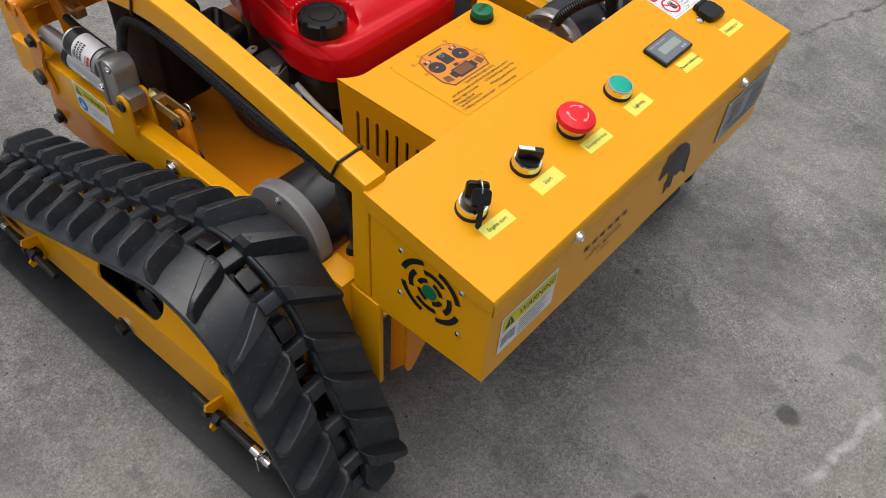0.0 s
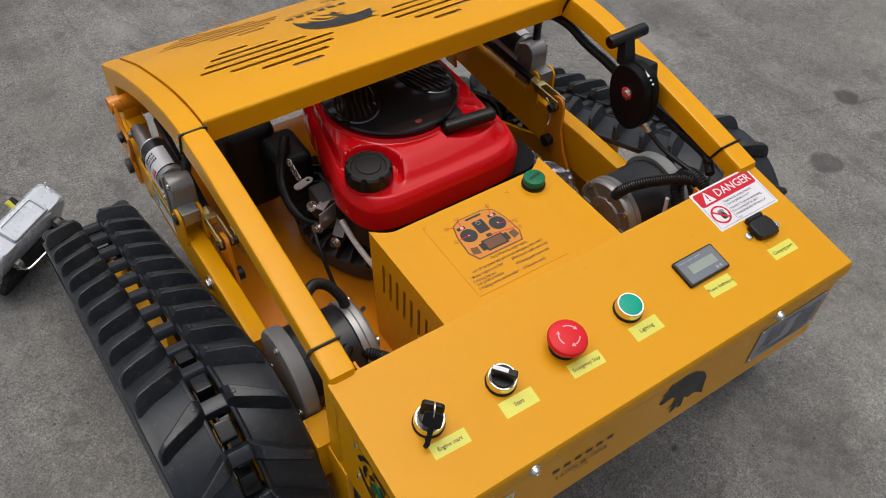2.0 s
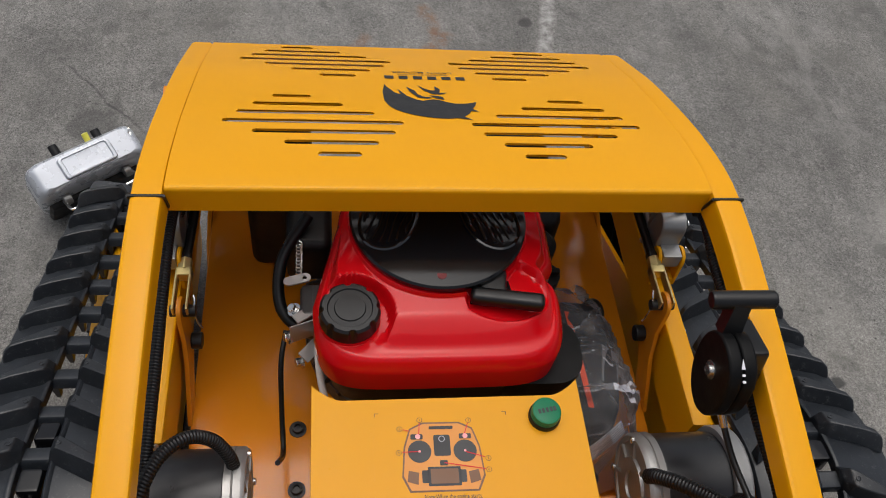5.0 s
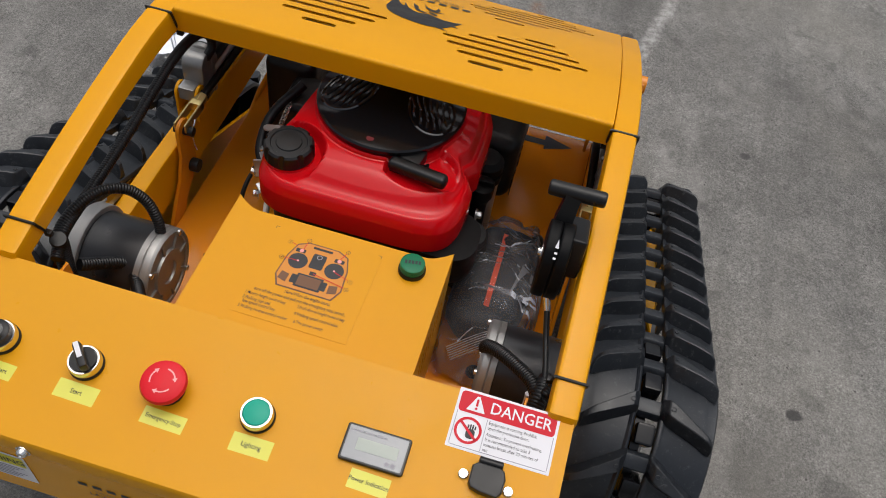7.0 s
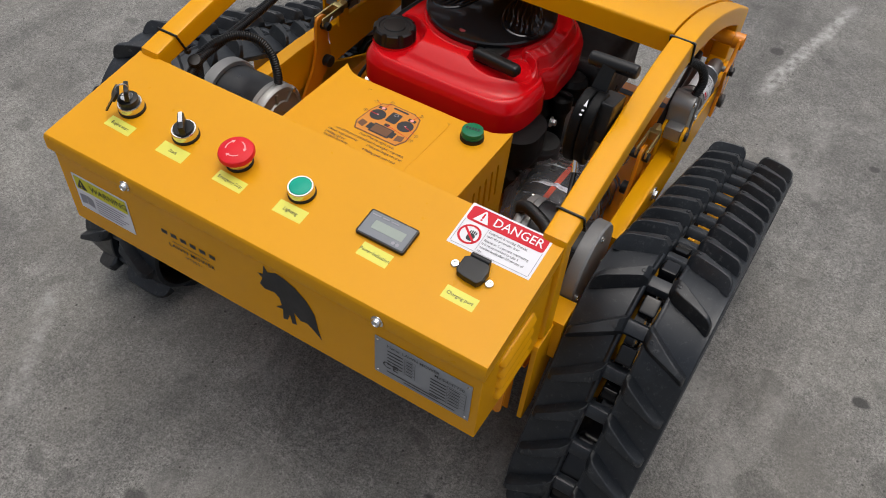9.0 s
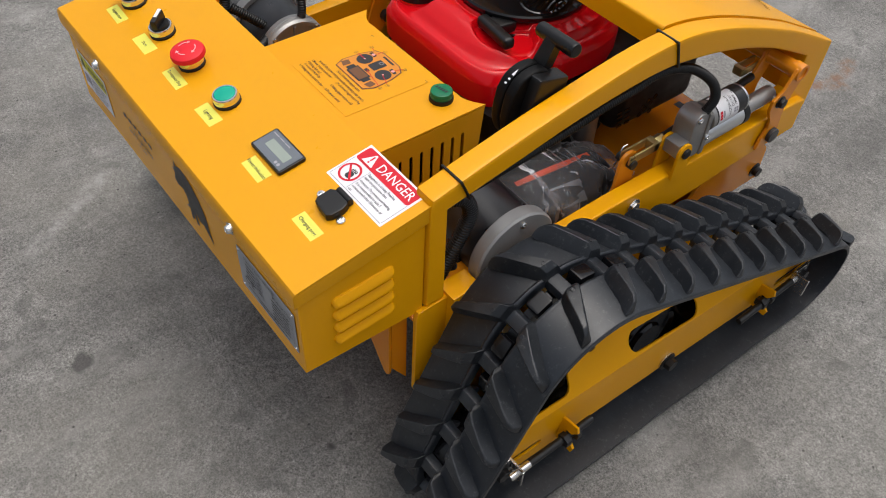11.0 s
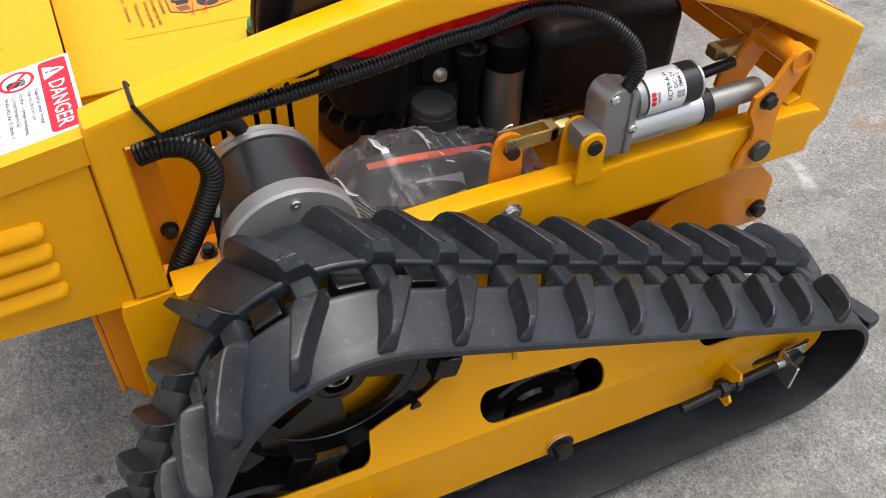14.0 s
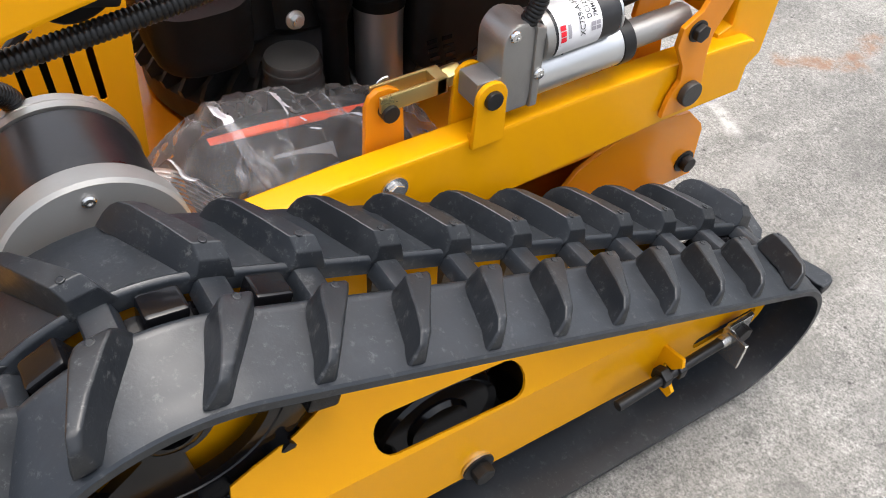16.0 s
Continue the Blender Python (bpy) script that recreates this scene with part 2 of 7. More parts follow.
    # small old drips, in loose groups
    drip = ramp(nt, noise_node(nt, wob, 13.0, 2.0, 0.5), 0.655, 0.69, 0.0, 0.42)
    c = mix_rgb(nt, "MIX", drip, c, (0.075, 0.073, 0.070))
    # yellowish dust in broad drifts
    dust = ramp(nt, noise_node(nt, stretched(1.0, 0.6, -20), 2.1, 7.0, 0.65), 0.48, 0.66, 0.0, 0.30)
    c = mix_rgb(nt, "MIX", dust, c, (0.265, 0.250, 0.215))
    pits = nt.nodes.new("ShaderNodeTexVoronoi")
    pits.inputs["Scale"].default_value = 60.0
    nt.links.new(co, pits.inputs["Vector"])
    pit = ramp(nt, pits.outputs["Distance"], 0.09, 0.15, 1.0, 0.0)
    gate = ramp(nt, noise_node(nt, co, 31.0, 3.0), 0.56, 0.61)
    c = mix_rgb(nt, "MIX", math_node(nt, "MULTIPLY", math_node(nt, "MULTIPLY", pit, gate), 0.85), c, (0.04, 0.038, 0.035))

    def spot(x, y, r, col, amount):
        d = nt.nodes.new("ShaderNodeVectorMath")
        d.operation = "DISTANCE"
        nt.links.new(wob, d.inputs[0])
        d.inputs[1].default_value = (x, y, 0)
        return mix_rgb(nt, "MIX", ramp(nt, d.outputs["Value"], r * 0.82, r * 1.10, amount, 0.0), c, col)

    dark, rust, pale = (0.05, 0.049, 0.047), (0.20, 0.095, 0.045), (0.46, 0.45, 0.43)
    for x, y, r, a in ((0.138, -0.238, 0.020, 0.8), (0.218, 0.05, 0.010, 0.9), (0.691, 0.537, 0.015, 0.9), (0.594, 1.108, 0.014, 0.8), (-0.104, -0.158, 0.016, 0.7),
                       (-0.509, 1.074, 0.045, 0.5), (1.153, 0.47, 0.03, 0.8), (0.935, 0.35, 0.035, 0.7), (0.316, 1.40, 0.018, 0.8), (1.25, 1.05, 0.02, 0.8),
                       (0.75, 0.42, 0.03, 0.35), (0.60, 0.30, 0.035, 0.3), (0.30, -0.40, 0.09, 0.35), (-0.30, -0.45, 0.06, 0.3)):
        c = spot(x, y, r, dark, a)

    def line(ax, ay, bx, by, w, col, amount):
        """A worn stroke on the ground from a to b."""
        length, turn = math.hypot(bx - ax, by - ay), math.atan2(by - ay, bx - ax)
        mp = nt.nodes.new("ShaderNodeMapping")
        mp.vector_type = "TEXTURE"
        mp.inputs["Location"].default_value, mp.inputs["Rotation"].default_value = ((ax + bx) / 2, (ay + by) / 2, 0), (0, 0, turn)
        mp.inputs["Scale"].default_value = (length / 2, w / 2, 1)
        nt.links.new(wob, mp.inputs["Vector"])
        sep = nt.nodes.new("ShaderNodeSeparateXYZ")
        nt.links.new(mp.outputs[0], sep.inputs[0])
        along = ramp(nt, math_node(nt, "ABSOLUTE", sep.outputs[0]), 0.8, 1.05, 1.0, 0.0)
        across = ramp(nt, math_node(nt, "ABSOLUTE", sep.outputs[1]), 0.4, 1.3, 1.0, 0.0)
        broken = ramp(nt, noise_node(nt, co, 45.0, 6.0, 0.7), 0.36, 0.6)
        k = math_node(nt, "MULTIPLY", math_node(nt, "MULTIPLY", along, across), math_node(nt, "MULTIPLY", broken, amount))
        return mix_rgb(nt, "MIX", k, c, col)

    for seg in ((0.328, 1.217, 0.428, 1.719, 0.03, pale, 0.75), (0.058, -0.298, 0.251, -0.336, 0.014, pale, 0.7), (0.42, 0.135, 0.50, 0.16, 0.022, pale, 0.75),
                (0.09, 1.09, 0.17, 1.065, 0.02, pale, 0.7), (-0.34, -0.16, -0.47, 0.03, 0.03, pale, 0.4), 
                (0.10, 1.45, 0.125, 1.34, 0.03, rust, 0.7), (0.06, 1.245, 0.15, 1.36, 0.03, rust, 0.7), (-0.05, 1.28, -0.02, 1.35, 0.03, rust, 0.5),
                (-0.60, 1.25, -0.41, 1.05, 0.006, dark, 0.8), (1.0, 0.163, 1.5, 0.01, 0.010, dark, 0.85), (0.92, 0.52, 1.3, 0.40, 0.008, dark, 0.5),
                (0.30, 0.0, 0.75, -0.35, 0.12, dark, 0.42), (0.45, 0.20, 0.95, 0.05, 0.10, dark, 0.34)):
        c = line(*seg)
    nt.links.new(c, bsdf.inputs["Base Color"])
    nt.links.new(ramp(nt, cloud, 0.0, 1.0, 0.72, 0.9), bsdf.inputs["Roughness"])
    bsdf.inputs["Specular IOR Level"].default_value = 0.35
    b = nt.nodes.new("ShaderNodeBump")
    b.inputs["Strength"].default_value, b.inputs["Distance"].default_value = 0.5, 0.0018
    nt.links.new(math_node(nt, "ADD", math_node(nt, "MULTIPLY", sand, 0.5), math_node(nt, "ADD", grit, math_node(nt, "MULTIPLY", pit, -1.0))), b.inputs["Height"])
    nt.links.new(b.outputs[0], bsdf.inputs["Normal"])
    return m


CONCRETE = concrete()


# ---- mesh helpers ----
def poly_ring(bm, pts):
    return [bm.verts.new(p) for p in pts]


def soften(bm, width, segs=2, angle=35):
    edges = [e for e in bm.edges if len(e.link_faces) == 2 and e.calc_face_angle(0) > radians(angle)]
    if width and edges:
        bmesh.ops.bevel(bm, geom=edges, offset=width, segments=segs, affect="EDGES", profile=0.5, clamp_overlap=True)
    return bm


def box(cx, cy, cz, sx, sy, sz, r=0.0, segs=2, m=None):
    bm = bmesh.new()
    bmesh.ops.create_cube(bm, size=1.0, matrix=Matrix.Translation((cx, cy, cz)) @ Matrix.Diagonal((sx, sy, sz, 1)))
    soften(bm, r, segs)
    if m:
        bm.transform(m)
    return bm


def rod(a, b, r, r2=None, segs=20, bevel=0.0):
    """A round bar from a to b."""
    a, b = Vector(a), Vector(b)
    bm = bmesh.new()
    m = Matrix.Translation((a + b) / 2) @ (b - a).to_track_quat("Z", "Y").to_matrix().to_4x4()
    bmesh.ops.create_cone(bm, cap_ends=True, segments=segs, radius1=r, radius2=r if r2 is None else r2, depth=(b - a).length, matrix=m)
    soften(bm, bevel, 2, 50)
    return bm


def lathe(profile, segs=32, m=None):
    """Turns (radius, height) pairs round z."""
    bm = bmesh.new()
    rings = []
    for r, z in profile:
        if r < 1e-6:
            rings.append([bm.verts.new((0, 0, z))])
        else:
            rings.append([bm.verts.new((r * math.cos(2 * math.pi * i / segs), r * math.sin(2 * math.pi * i / segs), z)) for i in range(segs)])
    for lo, hi in zip(rings, rings[1:]):
        for i in range(segs):
            j = (i + 1) % segs
            if len(lo) == 1:
                bm.faces.new((lo[0], hi[j], hi[i]))
            elif len(hi) == 1:
                bm.faces.new((lo[i], lo[j], hi[0]))
            else:
                bm.faces.new((lo[i], lo[j], hi[j], hi[i]))
    bmesh.ops.recalc_face_normals(bm, faces=bm.faces)
    if m:
        bm.transform(m)
    return bm


def slab(outlines, depth, m=None, bevel=0.0, segs=2):
    """A plate: the first outline is its edge, the others are holes through it. It lies in local xy and is depth thick along z."""
    bm = bmesh.new()
    edges = []
    for pts in outlines:
        vs = [bm.verts.new((x, y, 0)) for x, y in pts]
        edges += [bm.edges.new((vs[i], vs[(i + 1) % len(vs)])) for i in range(len(vs))]
    if len(outlines) == 1:
        bm.faces.new(vs)
    else:
        bmesh.ops.triangle_fill(bm, use_beauty=True, use_dissolve=False, edges=edges, normal=(0, 0, 1))
    for f in bm.faces:
        if f.normal.z < 0:
            f.normal_flip()
    got = bmesh.ops.extrude_face_region(bm, geom=list(bm.faces))
    bmesh.ops.translate(bm, vec=(0, 0, depth), verts=[v for v in got["geom"] if isinstance(v, bmesh.types.BMVert)])
    bmesh.ops.recalc_face_normals(bm, faces=bm.faces)
    if bevel:
        rim = [e for e in bm.edges if len(e.link_faces) == 2 and 60 < math.degrees(e.calc_face_angle(0)) < 120 and abs(e.verts[0].co.z - e.verts[1].co.z) < 1e-6]
        bmesh.ops.bevel(bm, geom=rim, offset=bevel, segments=segs, affect="EDGES", profile=0.5, clamp_overlap=True)
    if m:
        bm.transform(m)
    return bm


def stadium(ax, ay, bx, by, r, n=6):
    t = math.atan2(by - ay, bx - ax)
    pts = [(bx + r * math.cos(t - math.pi / 2 + math.pi * i / n), by + r * math.sin(t - math.pi / 2 + math.pi * i / n)) for i in range(n + 1)]
    return pts + [(ax + r * math.cos(t + math.pi / 2 + math.pi * i / n), ay + r * math.sin(t + math.pi / 2 + math.pi * i / n)) for i in range(n + 1)]


def disc(x, y, r, n=20, start=0.0):
    return [(x + r * math.cos(start + 2 * math.pi * i / n), y + r * math.sin(start + 2 * math.pi * i / n)) for i in range(n)]


def rounded(x0, y0, x1, y1, r, n=4):
    out = []
    for cx, cy, a in ((x1 - r, y0 + r, -90), (x1 - r, y1 - r, 0), (x0 + r, y1 - r, 90), (x0 + r, y0 + r, 180)):
        out += [(cx + r * math.cos(radians(a + 90 * i / n)), cy + r * math.sin(radians(a + 90 * i / n))) for i in range(n + 1)]
    return out


def smooth(points, step):
    """A Catmull-Rom line through the points, in even steps."""
    p = [Vector(q) for q in points]
    p = [2 * p[0] - p[1]] + p + [2 * p[-1] - p[-2]]
    fine = []
    for i in range(1, len(p) - 2):
        for k in range(24):
            t = k / 24
            fine.append(0.5 * (2 * p[i] + (p[i + 1] - p[i - 1]) * t + (2 * p[i - 1] - 5 * p[i] + 4 * p[i + 1] - p[i + 2]) * t * t + (3 * p[i] - p[i - 1] - 3 * p[i + 1] + p[i + 2]) * t ** 3))
    fine.append(p[-2])
    out, left = [fine[0]], step
    for a, b in zip(fine, fine[1:]):
        d = (b - a).length
        while d >= left and d > 1e-9:
            a = a + (b - a) * (left / d)
            out.append(a)
            d, left = (b - a).length, step
        left -= d
    return out


def hose(points, r, segs=10, ridge=0.0, pitch=0.0045):
    """A bent round cable; ridge makes it a corrugated sleeve."""
    line = smooth(points, pitch / 4 if ridge else max(0.004, r * 0.8))
    bm = bmesh.new()
    rings, side = [], None
    for i, q in enumerate(line):
        d = (line[min(i + 1, len(line) - 1)] - line[max(i - 1, 0)]).normalized()
        if side is None:
            side = d.cross(Vector((0.31, 0.2, 0.93))).normalized()
        side = (side - d * side.dot(d)).normalized()
        up = d.cross(side)
        rr = r - (ridge if ridge and i % 4 == 0 else ridge * 0.3 if ridge and i % 4 != 2 else 0.0)
        rings.append([bm.verts.new(q + side * (rr * math.cos(2 * math.pi * k / segs)) + up * (rr * math.sin(2 * math.pi * k / segs))) for k in range(segs)])
    for lo, hi in zip(rings, rings[1:]):
        for k in range(segs):
            bm.faces.new((lo[k], lo[(k + 1) % segs], hi[(k + 1) % segs], hi[k]))
    bm.faces.new(rings[0][::-1])
    bm.faces.new(rings[-1])
    bmesh.ops.recalc_face_normals(bm, faces=bm.faces)
    return bm


def loft(rings, cap=True):
    bm = bmesh.new()
    vs = [poly_ring(bm, r) for r in rings]
    n = len(vs[0])
    for lo, hi in zip(vs, vs[1:]):
        for i in range(n):
            bm.faces.new((lo[i], lo[(i + 1) % n], hi[(i + 1) % n], hi[i]))
    if cap:
        bm.faces.new(vs[0][::-1])
        bm.faces.new(vs[-1])
    bmesh.ops.recalc_face_normals(bm, faces=bm.faces)
    return bm


def merge(*bms):
    """Joins bmeshes into the first."""
    first = bms[0]
    for other in bms[1:]:
        me = bpy.data.meshes.new("tmp")
        other.to_mesh(me)
        other.free()
        first.from_mesh(me)
        bpy.data.meshes.remove(me)
    return first


def mirrored(bm):
    bmesh.ops.transform(bm, matrix=Matrix.Diagonal((-1, 1, 1, 1)), verts=bm.verts)
    bmesh.ops.reverse_faces(bm, faces=bm.faces)
    return bm


AT = {}


def even_normals(me, least):
    """Corner normals weighted by face area, so that large flat faces stay flat beside small rounded edges."""
    faces = [(f.normal.copy(), f.area) for f in me.polygons]
    at = collections.defaultdict(list)
    for f in me.polygons:
        for v in f.vertices:
            at[v].append(f.index)
    out = []
    for f in me.polygons:
        n = faces[f.index][0]
        for v in f.vertices:
            total = Vector((0, 0, 0))
            for k in at[v]:
                m, area = faces[k]
                if n.dot(m) > least:
                    total += m * area
            out.append(total.normalized() if total.length > 1e-14 else n)
    me.normals_split_custom_set(out)


def mesh_of(name, bm, material, angle=38):
    me = bpy.data.meshes.new(name)
    bm.to_mesh(me)
    bm.free()
    me.materials.append(material)
    me.polygons.foreach_set("use_smooth", [True] * len(me.polygons))
    me.set_sharp_from_angle(angle=radians(angle))
    if angle > 1 and len(me.polygons) < 5000:
        even_normals(me, math.cos(radians(angle)))
    return me


def part(name, bm, material, parent=None, label="", angle=38):
    """Links a bmesh, given in world places, as one mesh object with its origin in its middle."""
    lo = [min(v.co[i] for v in bm.verts) for i in range(3)]
    hi = [max(v.co[i] for v in bm.verts) for i in range(3)]
    mid = Vector([(a + b) / 2 for a, b in zip(lo, hi)])
    bmesh.ops.translate(bm, vec=-mid, verts=bm.verts)
    ob = new(name, mesh_of(name, bm, material, angle))
    AT[ob.name] = Matrix.Translation(mid)
    ob.matrix_basis = Matrix.Translation(mid)
    if parent:
        ob.parent, ob.matrix_parent_inverse = parent, AT[parent.name].inverted()
    if label:
        tagged(ob, label)
    return ob


def piece(name, me, m, parent):
    """One more object on a shared mesh, at the pose m in the world."""
    ob = new(name, me)
    ob.matrix_basis, ob.parent, ob.matrix_parent_inverse = m, parent, AT[parent.name].inverted()
    return ob


def thing(name, x, y, z, label, category):
    ob = new(name)
    ob.empty_display_size = 0.1
    ob.location = (x, y, z)
    AT[ob.name] = Matrix.Translation((x, y, z))
    return tagged(ob, label, category)


def letters(body, size, m, x=0.0, y=0.0, align="LEFT", stretch=1.0, spacing=1.0):
    """Flat lettering of the built-in font as a bmesh, written at x, y of the plane m."""
    cu = bpy.data.curves.new("text", "FONT")
    cu.body, cu.size, cu.align_x, cu.align_y, cu.space_character, cu.resolution_u, cu.offset = body, size, align, "CENTER", spacing, 2, size * 0.006
    ob = new("text", cu)
    bpy.context.view_layer.update()
    me = bpy.data.meshes.new_from_object(ob.evaluated_get(bpy.context.evaluated_depsgraph_get()))
    bm = bmesh.new()
    bm.from_mesh(me)
    bpy.data.objects.remove(ob)
    bpy.data.curves.remove(cu)
    bpy.data.meshes.remove(me)
    bm.transform(m @ Matrix.Translation((x, y, 0)) @ Matrix.Diagonal((stretch, 1, 1, 1)))
    return bm


def flat(outlines, m, lift=0.0):
    """Printed areas: thin flat faces on the plane m."""
    bm = bmesh.new()
    for pts in outlines:
        bm.faces.new([bm.verts.new((x, y, lift)) for x, y in pts])
    bmesh.ops.recalc_face_normals(bm, faces=bm.faces)
    for f in bm.faces:
        if f.normal.z < 0:
            f.normal_flip()
    bm.transform(m)
    return bm


def bars(rows, m, lift=0.0):
    return flat([[(x, y - h / 2), (x + w, y - h / 2), (x + w, y + h / 2), (x, y + h / 2)] for x, y, w, h in rows], m, lift)


def ring_flat(x, y, r0, r1, m, a0=0, a1=360, n=24):
    quads = []
    for i in range(n):
        a, b = radians(a0 + (a1 - a0) * i / n), radians(a0 + (a1 - a0) * (i + 1) / n)
        quads.append([(x + r0 * math.cos(a), y + r0 * math.sin(a)), (x + r1 * math.cos(a), y + r1 * math.sin(a)), (x + r1 * math.cos(b), y + r1 * math.sin(b)), (x + r0 * math.cos(b), y + r0 * math.sin(b))])
    return flat(quads, m)


def frame_of(origin, along, up):
    """The plane with this origin, reading direction and upward direction."""
    a = Vector(along).normalized()
    n = a.cross(Vector(up)).normalized()
    u = n.cross(a)
    return Matrix(((a.x, u.x, n.x, origin[0]), (a.y, u.y, n.y, origin[1]), (a.z, u.z, n.z, origin[2]), (0, 0, 0, 1)))


def up_by(m, d):
    return m @ Matrix.Translation((0, 0, d))


def bolt_bm(p, d, r=0.007, h=0.006, hexed=True):
    """A bolt head at p that faces along d, on a washer."""
    p, d = Vector(p), Vector(d).normalized()
    return merge(rod(p, p + d * 0.0015, r * 1.5, segs=20), rod(p + d * 0.0015, p + d * (0.0015 + h), r, segs=6 if hexed else 16, bevel=0.0008))

# ---- ground ----
bm = bmesh.new()
bmesh.ops.create_grid(bm, x_segments=8, y_segments=8, size=150, matrix=Matrix.Translation((0, 0, -0.008)))
ground = new("ground", mesh_of("ground", bm, CONCRETE))
tagged(ground, "grey worn concrete yard with stains and scratches", "ground", kind="structure")

# ---- the mower ----
CX = 0.010
mower = thing("robot_lawn_mower", CX, 0.45, -0.008, "yellow tracked remote-controlled lawn mower with red petrol engine, standing on concrete", "lawn mower")


def both(name, make, material, parent=None, label=""):
    """A part made for the +x side and its mirror image; make() gives a bmesh with x measured from the middle."""
    out = []
    for s in (1, -1):
        bm = make() if s > 0 else mirrored(make())
        bmesh.ops.translate(bm, vec=(CX, 0, 0), verts=bm.verts)
        out.append(part(name, bm, material, parent[0 if s > 0 else 1] if isinstance(parent, list) else parent or mower, label))
    return out


SIDE = Matrix(((0, 0, 1, 0), (1, 0, 0, 0), (0, 1, 0, 0), (0, 0, 0, 1)))  # local xy to world yz, thickness along x


def side_plate(outlines, x0, x1, bevel=0.001):
    return slab(outlines, x1 - x0, Matrix.Translation((x0, 0, 0)) @ SIDE, bevel)


# arch: top line of the two curved tubes and of the hood between them
TOPLINE = ((0.150, 0.4515), (0.22, 0.4675), (0.30, 0.4835), (0.38, 0.4970), (0.44, 0.5040), (0.50, 0.5035), (0.56, 0.4905), (0.625, 0.469), (0.72, 0.431), (0.78, 0.402), (0.842, 0.3705))


def top_z(y):
    pts = TOPLINE
    for (a, za), (b, zb) in zip(pts, pts[1:]):
        if y <= b:
            return za + (zb - za) * (y - a) / (b - a)
    return pts[-1][1]


curve_top = [(v.x, v.y) for v in smooth([(y, z, 0) for y, z in TOPLINE], 0.022)] + [(0.8445, 0.369)]
UNDER = ((0.17, 0.429), (0.244, 0.443), (0.338, 0.461), (0.438, 0.4715), (0.50, 0.468), (0.59, 0.449), (0.681, 0.417), (0.76, 0.379), (0.792, 0.362))
curve_under = [(v.x, v.y) for v in smooth([(y, z, 0) for y, z in UNDER], 0.022)]
arch_outline = curve_top + [(0.844, 0.262), (0.819, 0.240), (0.775, 0.240), (0.775, 0.300), (0.789, 0.305)] + curve_under[::-1] + [(0.172, 0.296), (0.1470, 0.296), (0.1470, 0.440)]
arches = both("arch_tube", lambda: side_plate([arch_outline], 0.2540, 0.2820, 0.0050), YELLOW, label="curved yellow box-section arch tube")

# rear posts carry on downwards behind the tracks
both("rear_post", lambda: side_plate([[(0.136, 0.2935), (0.174, 0.2955), (0.205, 0.285), (0.205, 0.22), (0.160, 0.150), (0.133, 0.150), (0.1335, 0.285)]], 0.2755, 0.2825, 0.0015), YELLOW)
both("lower_bracket", lambda: merge(slab([[(0.262, 0.292), (0.262, 0.182), (0.2605, 0.175), (0.256, 0.171), (0.251, 0.173), (0.205, 0.238), (0.205, 0.292)]], 0.004, frame_of((0, 0.115, 0), (1, 0, 0), (0, 0, 1)), 0.0008), side_plate([[(0.1155, 0.292), (0.136, 0.292), (0.136, 0.150), (0.1155, 0.185)]], 0.2590, 0.2622, 0.0008)), ORANGE, label="bent orange bracket below the box")


# zip ties round the arches
def tie(y, x0=0.2540, x1=0.2820):
    zt, zb = top_z(y) + 0.001, top_z(y) - (0.026 if y < 0.3 else 0.034)
    tilt = 0.012
    pts = [(x0 - 0.001, y, zt), (x1 + 0.001, y, zt), (x1 + 0.0012, y + tilt, zb), (x0 - 0.001, y + tilt, zb)]
    ring = []
    for (ax, ay, az), (bx, by, bz) in zip(pts, pts[1:] + pts[:1]):
        ring.append(rod((ax, ay, az), (bx, by, bz), 0.0015, segs=8))
    return merge(*ring, box(x0 - 0.002, y + tilt, zb, 0.007, 0.006, 0.006, 0.001))


for y in (0.182, 0.472):
    both("zip_tie", lambda: tie(y), BLACK, arches, "black nylon zip tie")


# hood: a bent sheet with slots, in strips along the curve
def slot_rows(y0, pitch):
    """Seven slots of one group left of the middle: short ones at both ends and a long one between."""
    ends = ((-0.1205, -0.0790), (-0.1525, -0.0620), (-0.1840, -0.0445), (-0.2145, -0.0350), (-0.2025, -0.0635), (-0.1880, -0.0955), (-0.1695, -0.1290))
    return [(a, b, y0 + i * pitch) for i, (a, b) in enumerate(ends)]


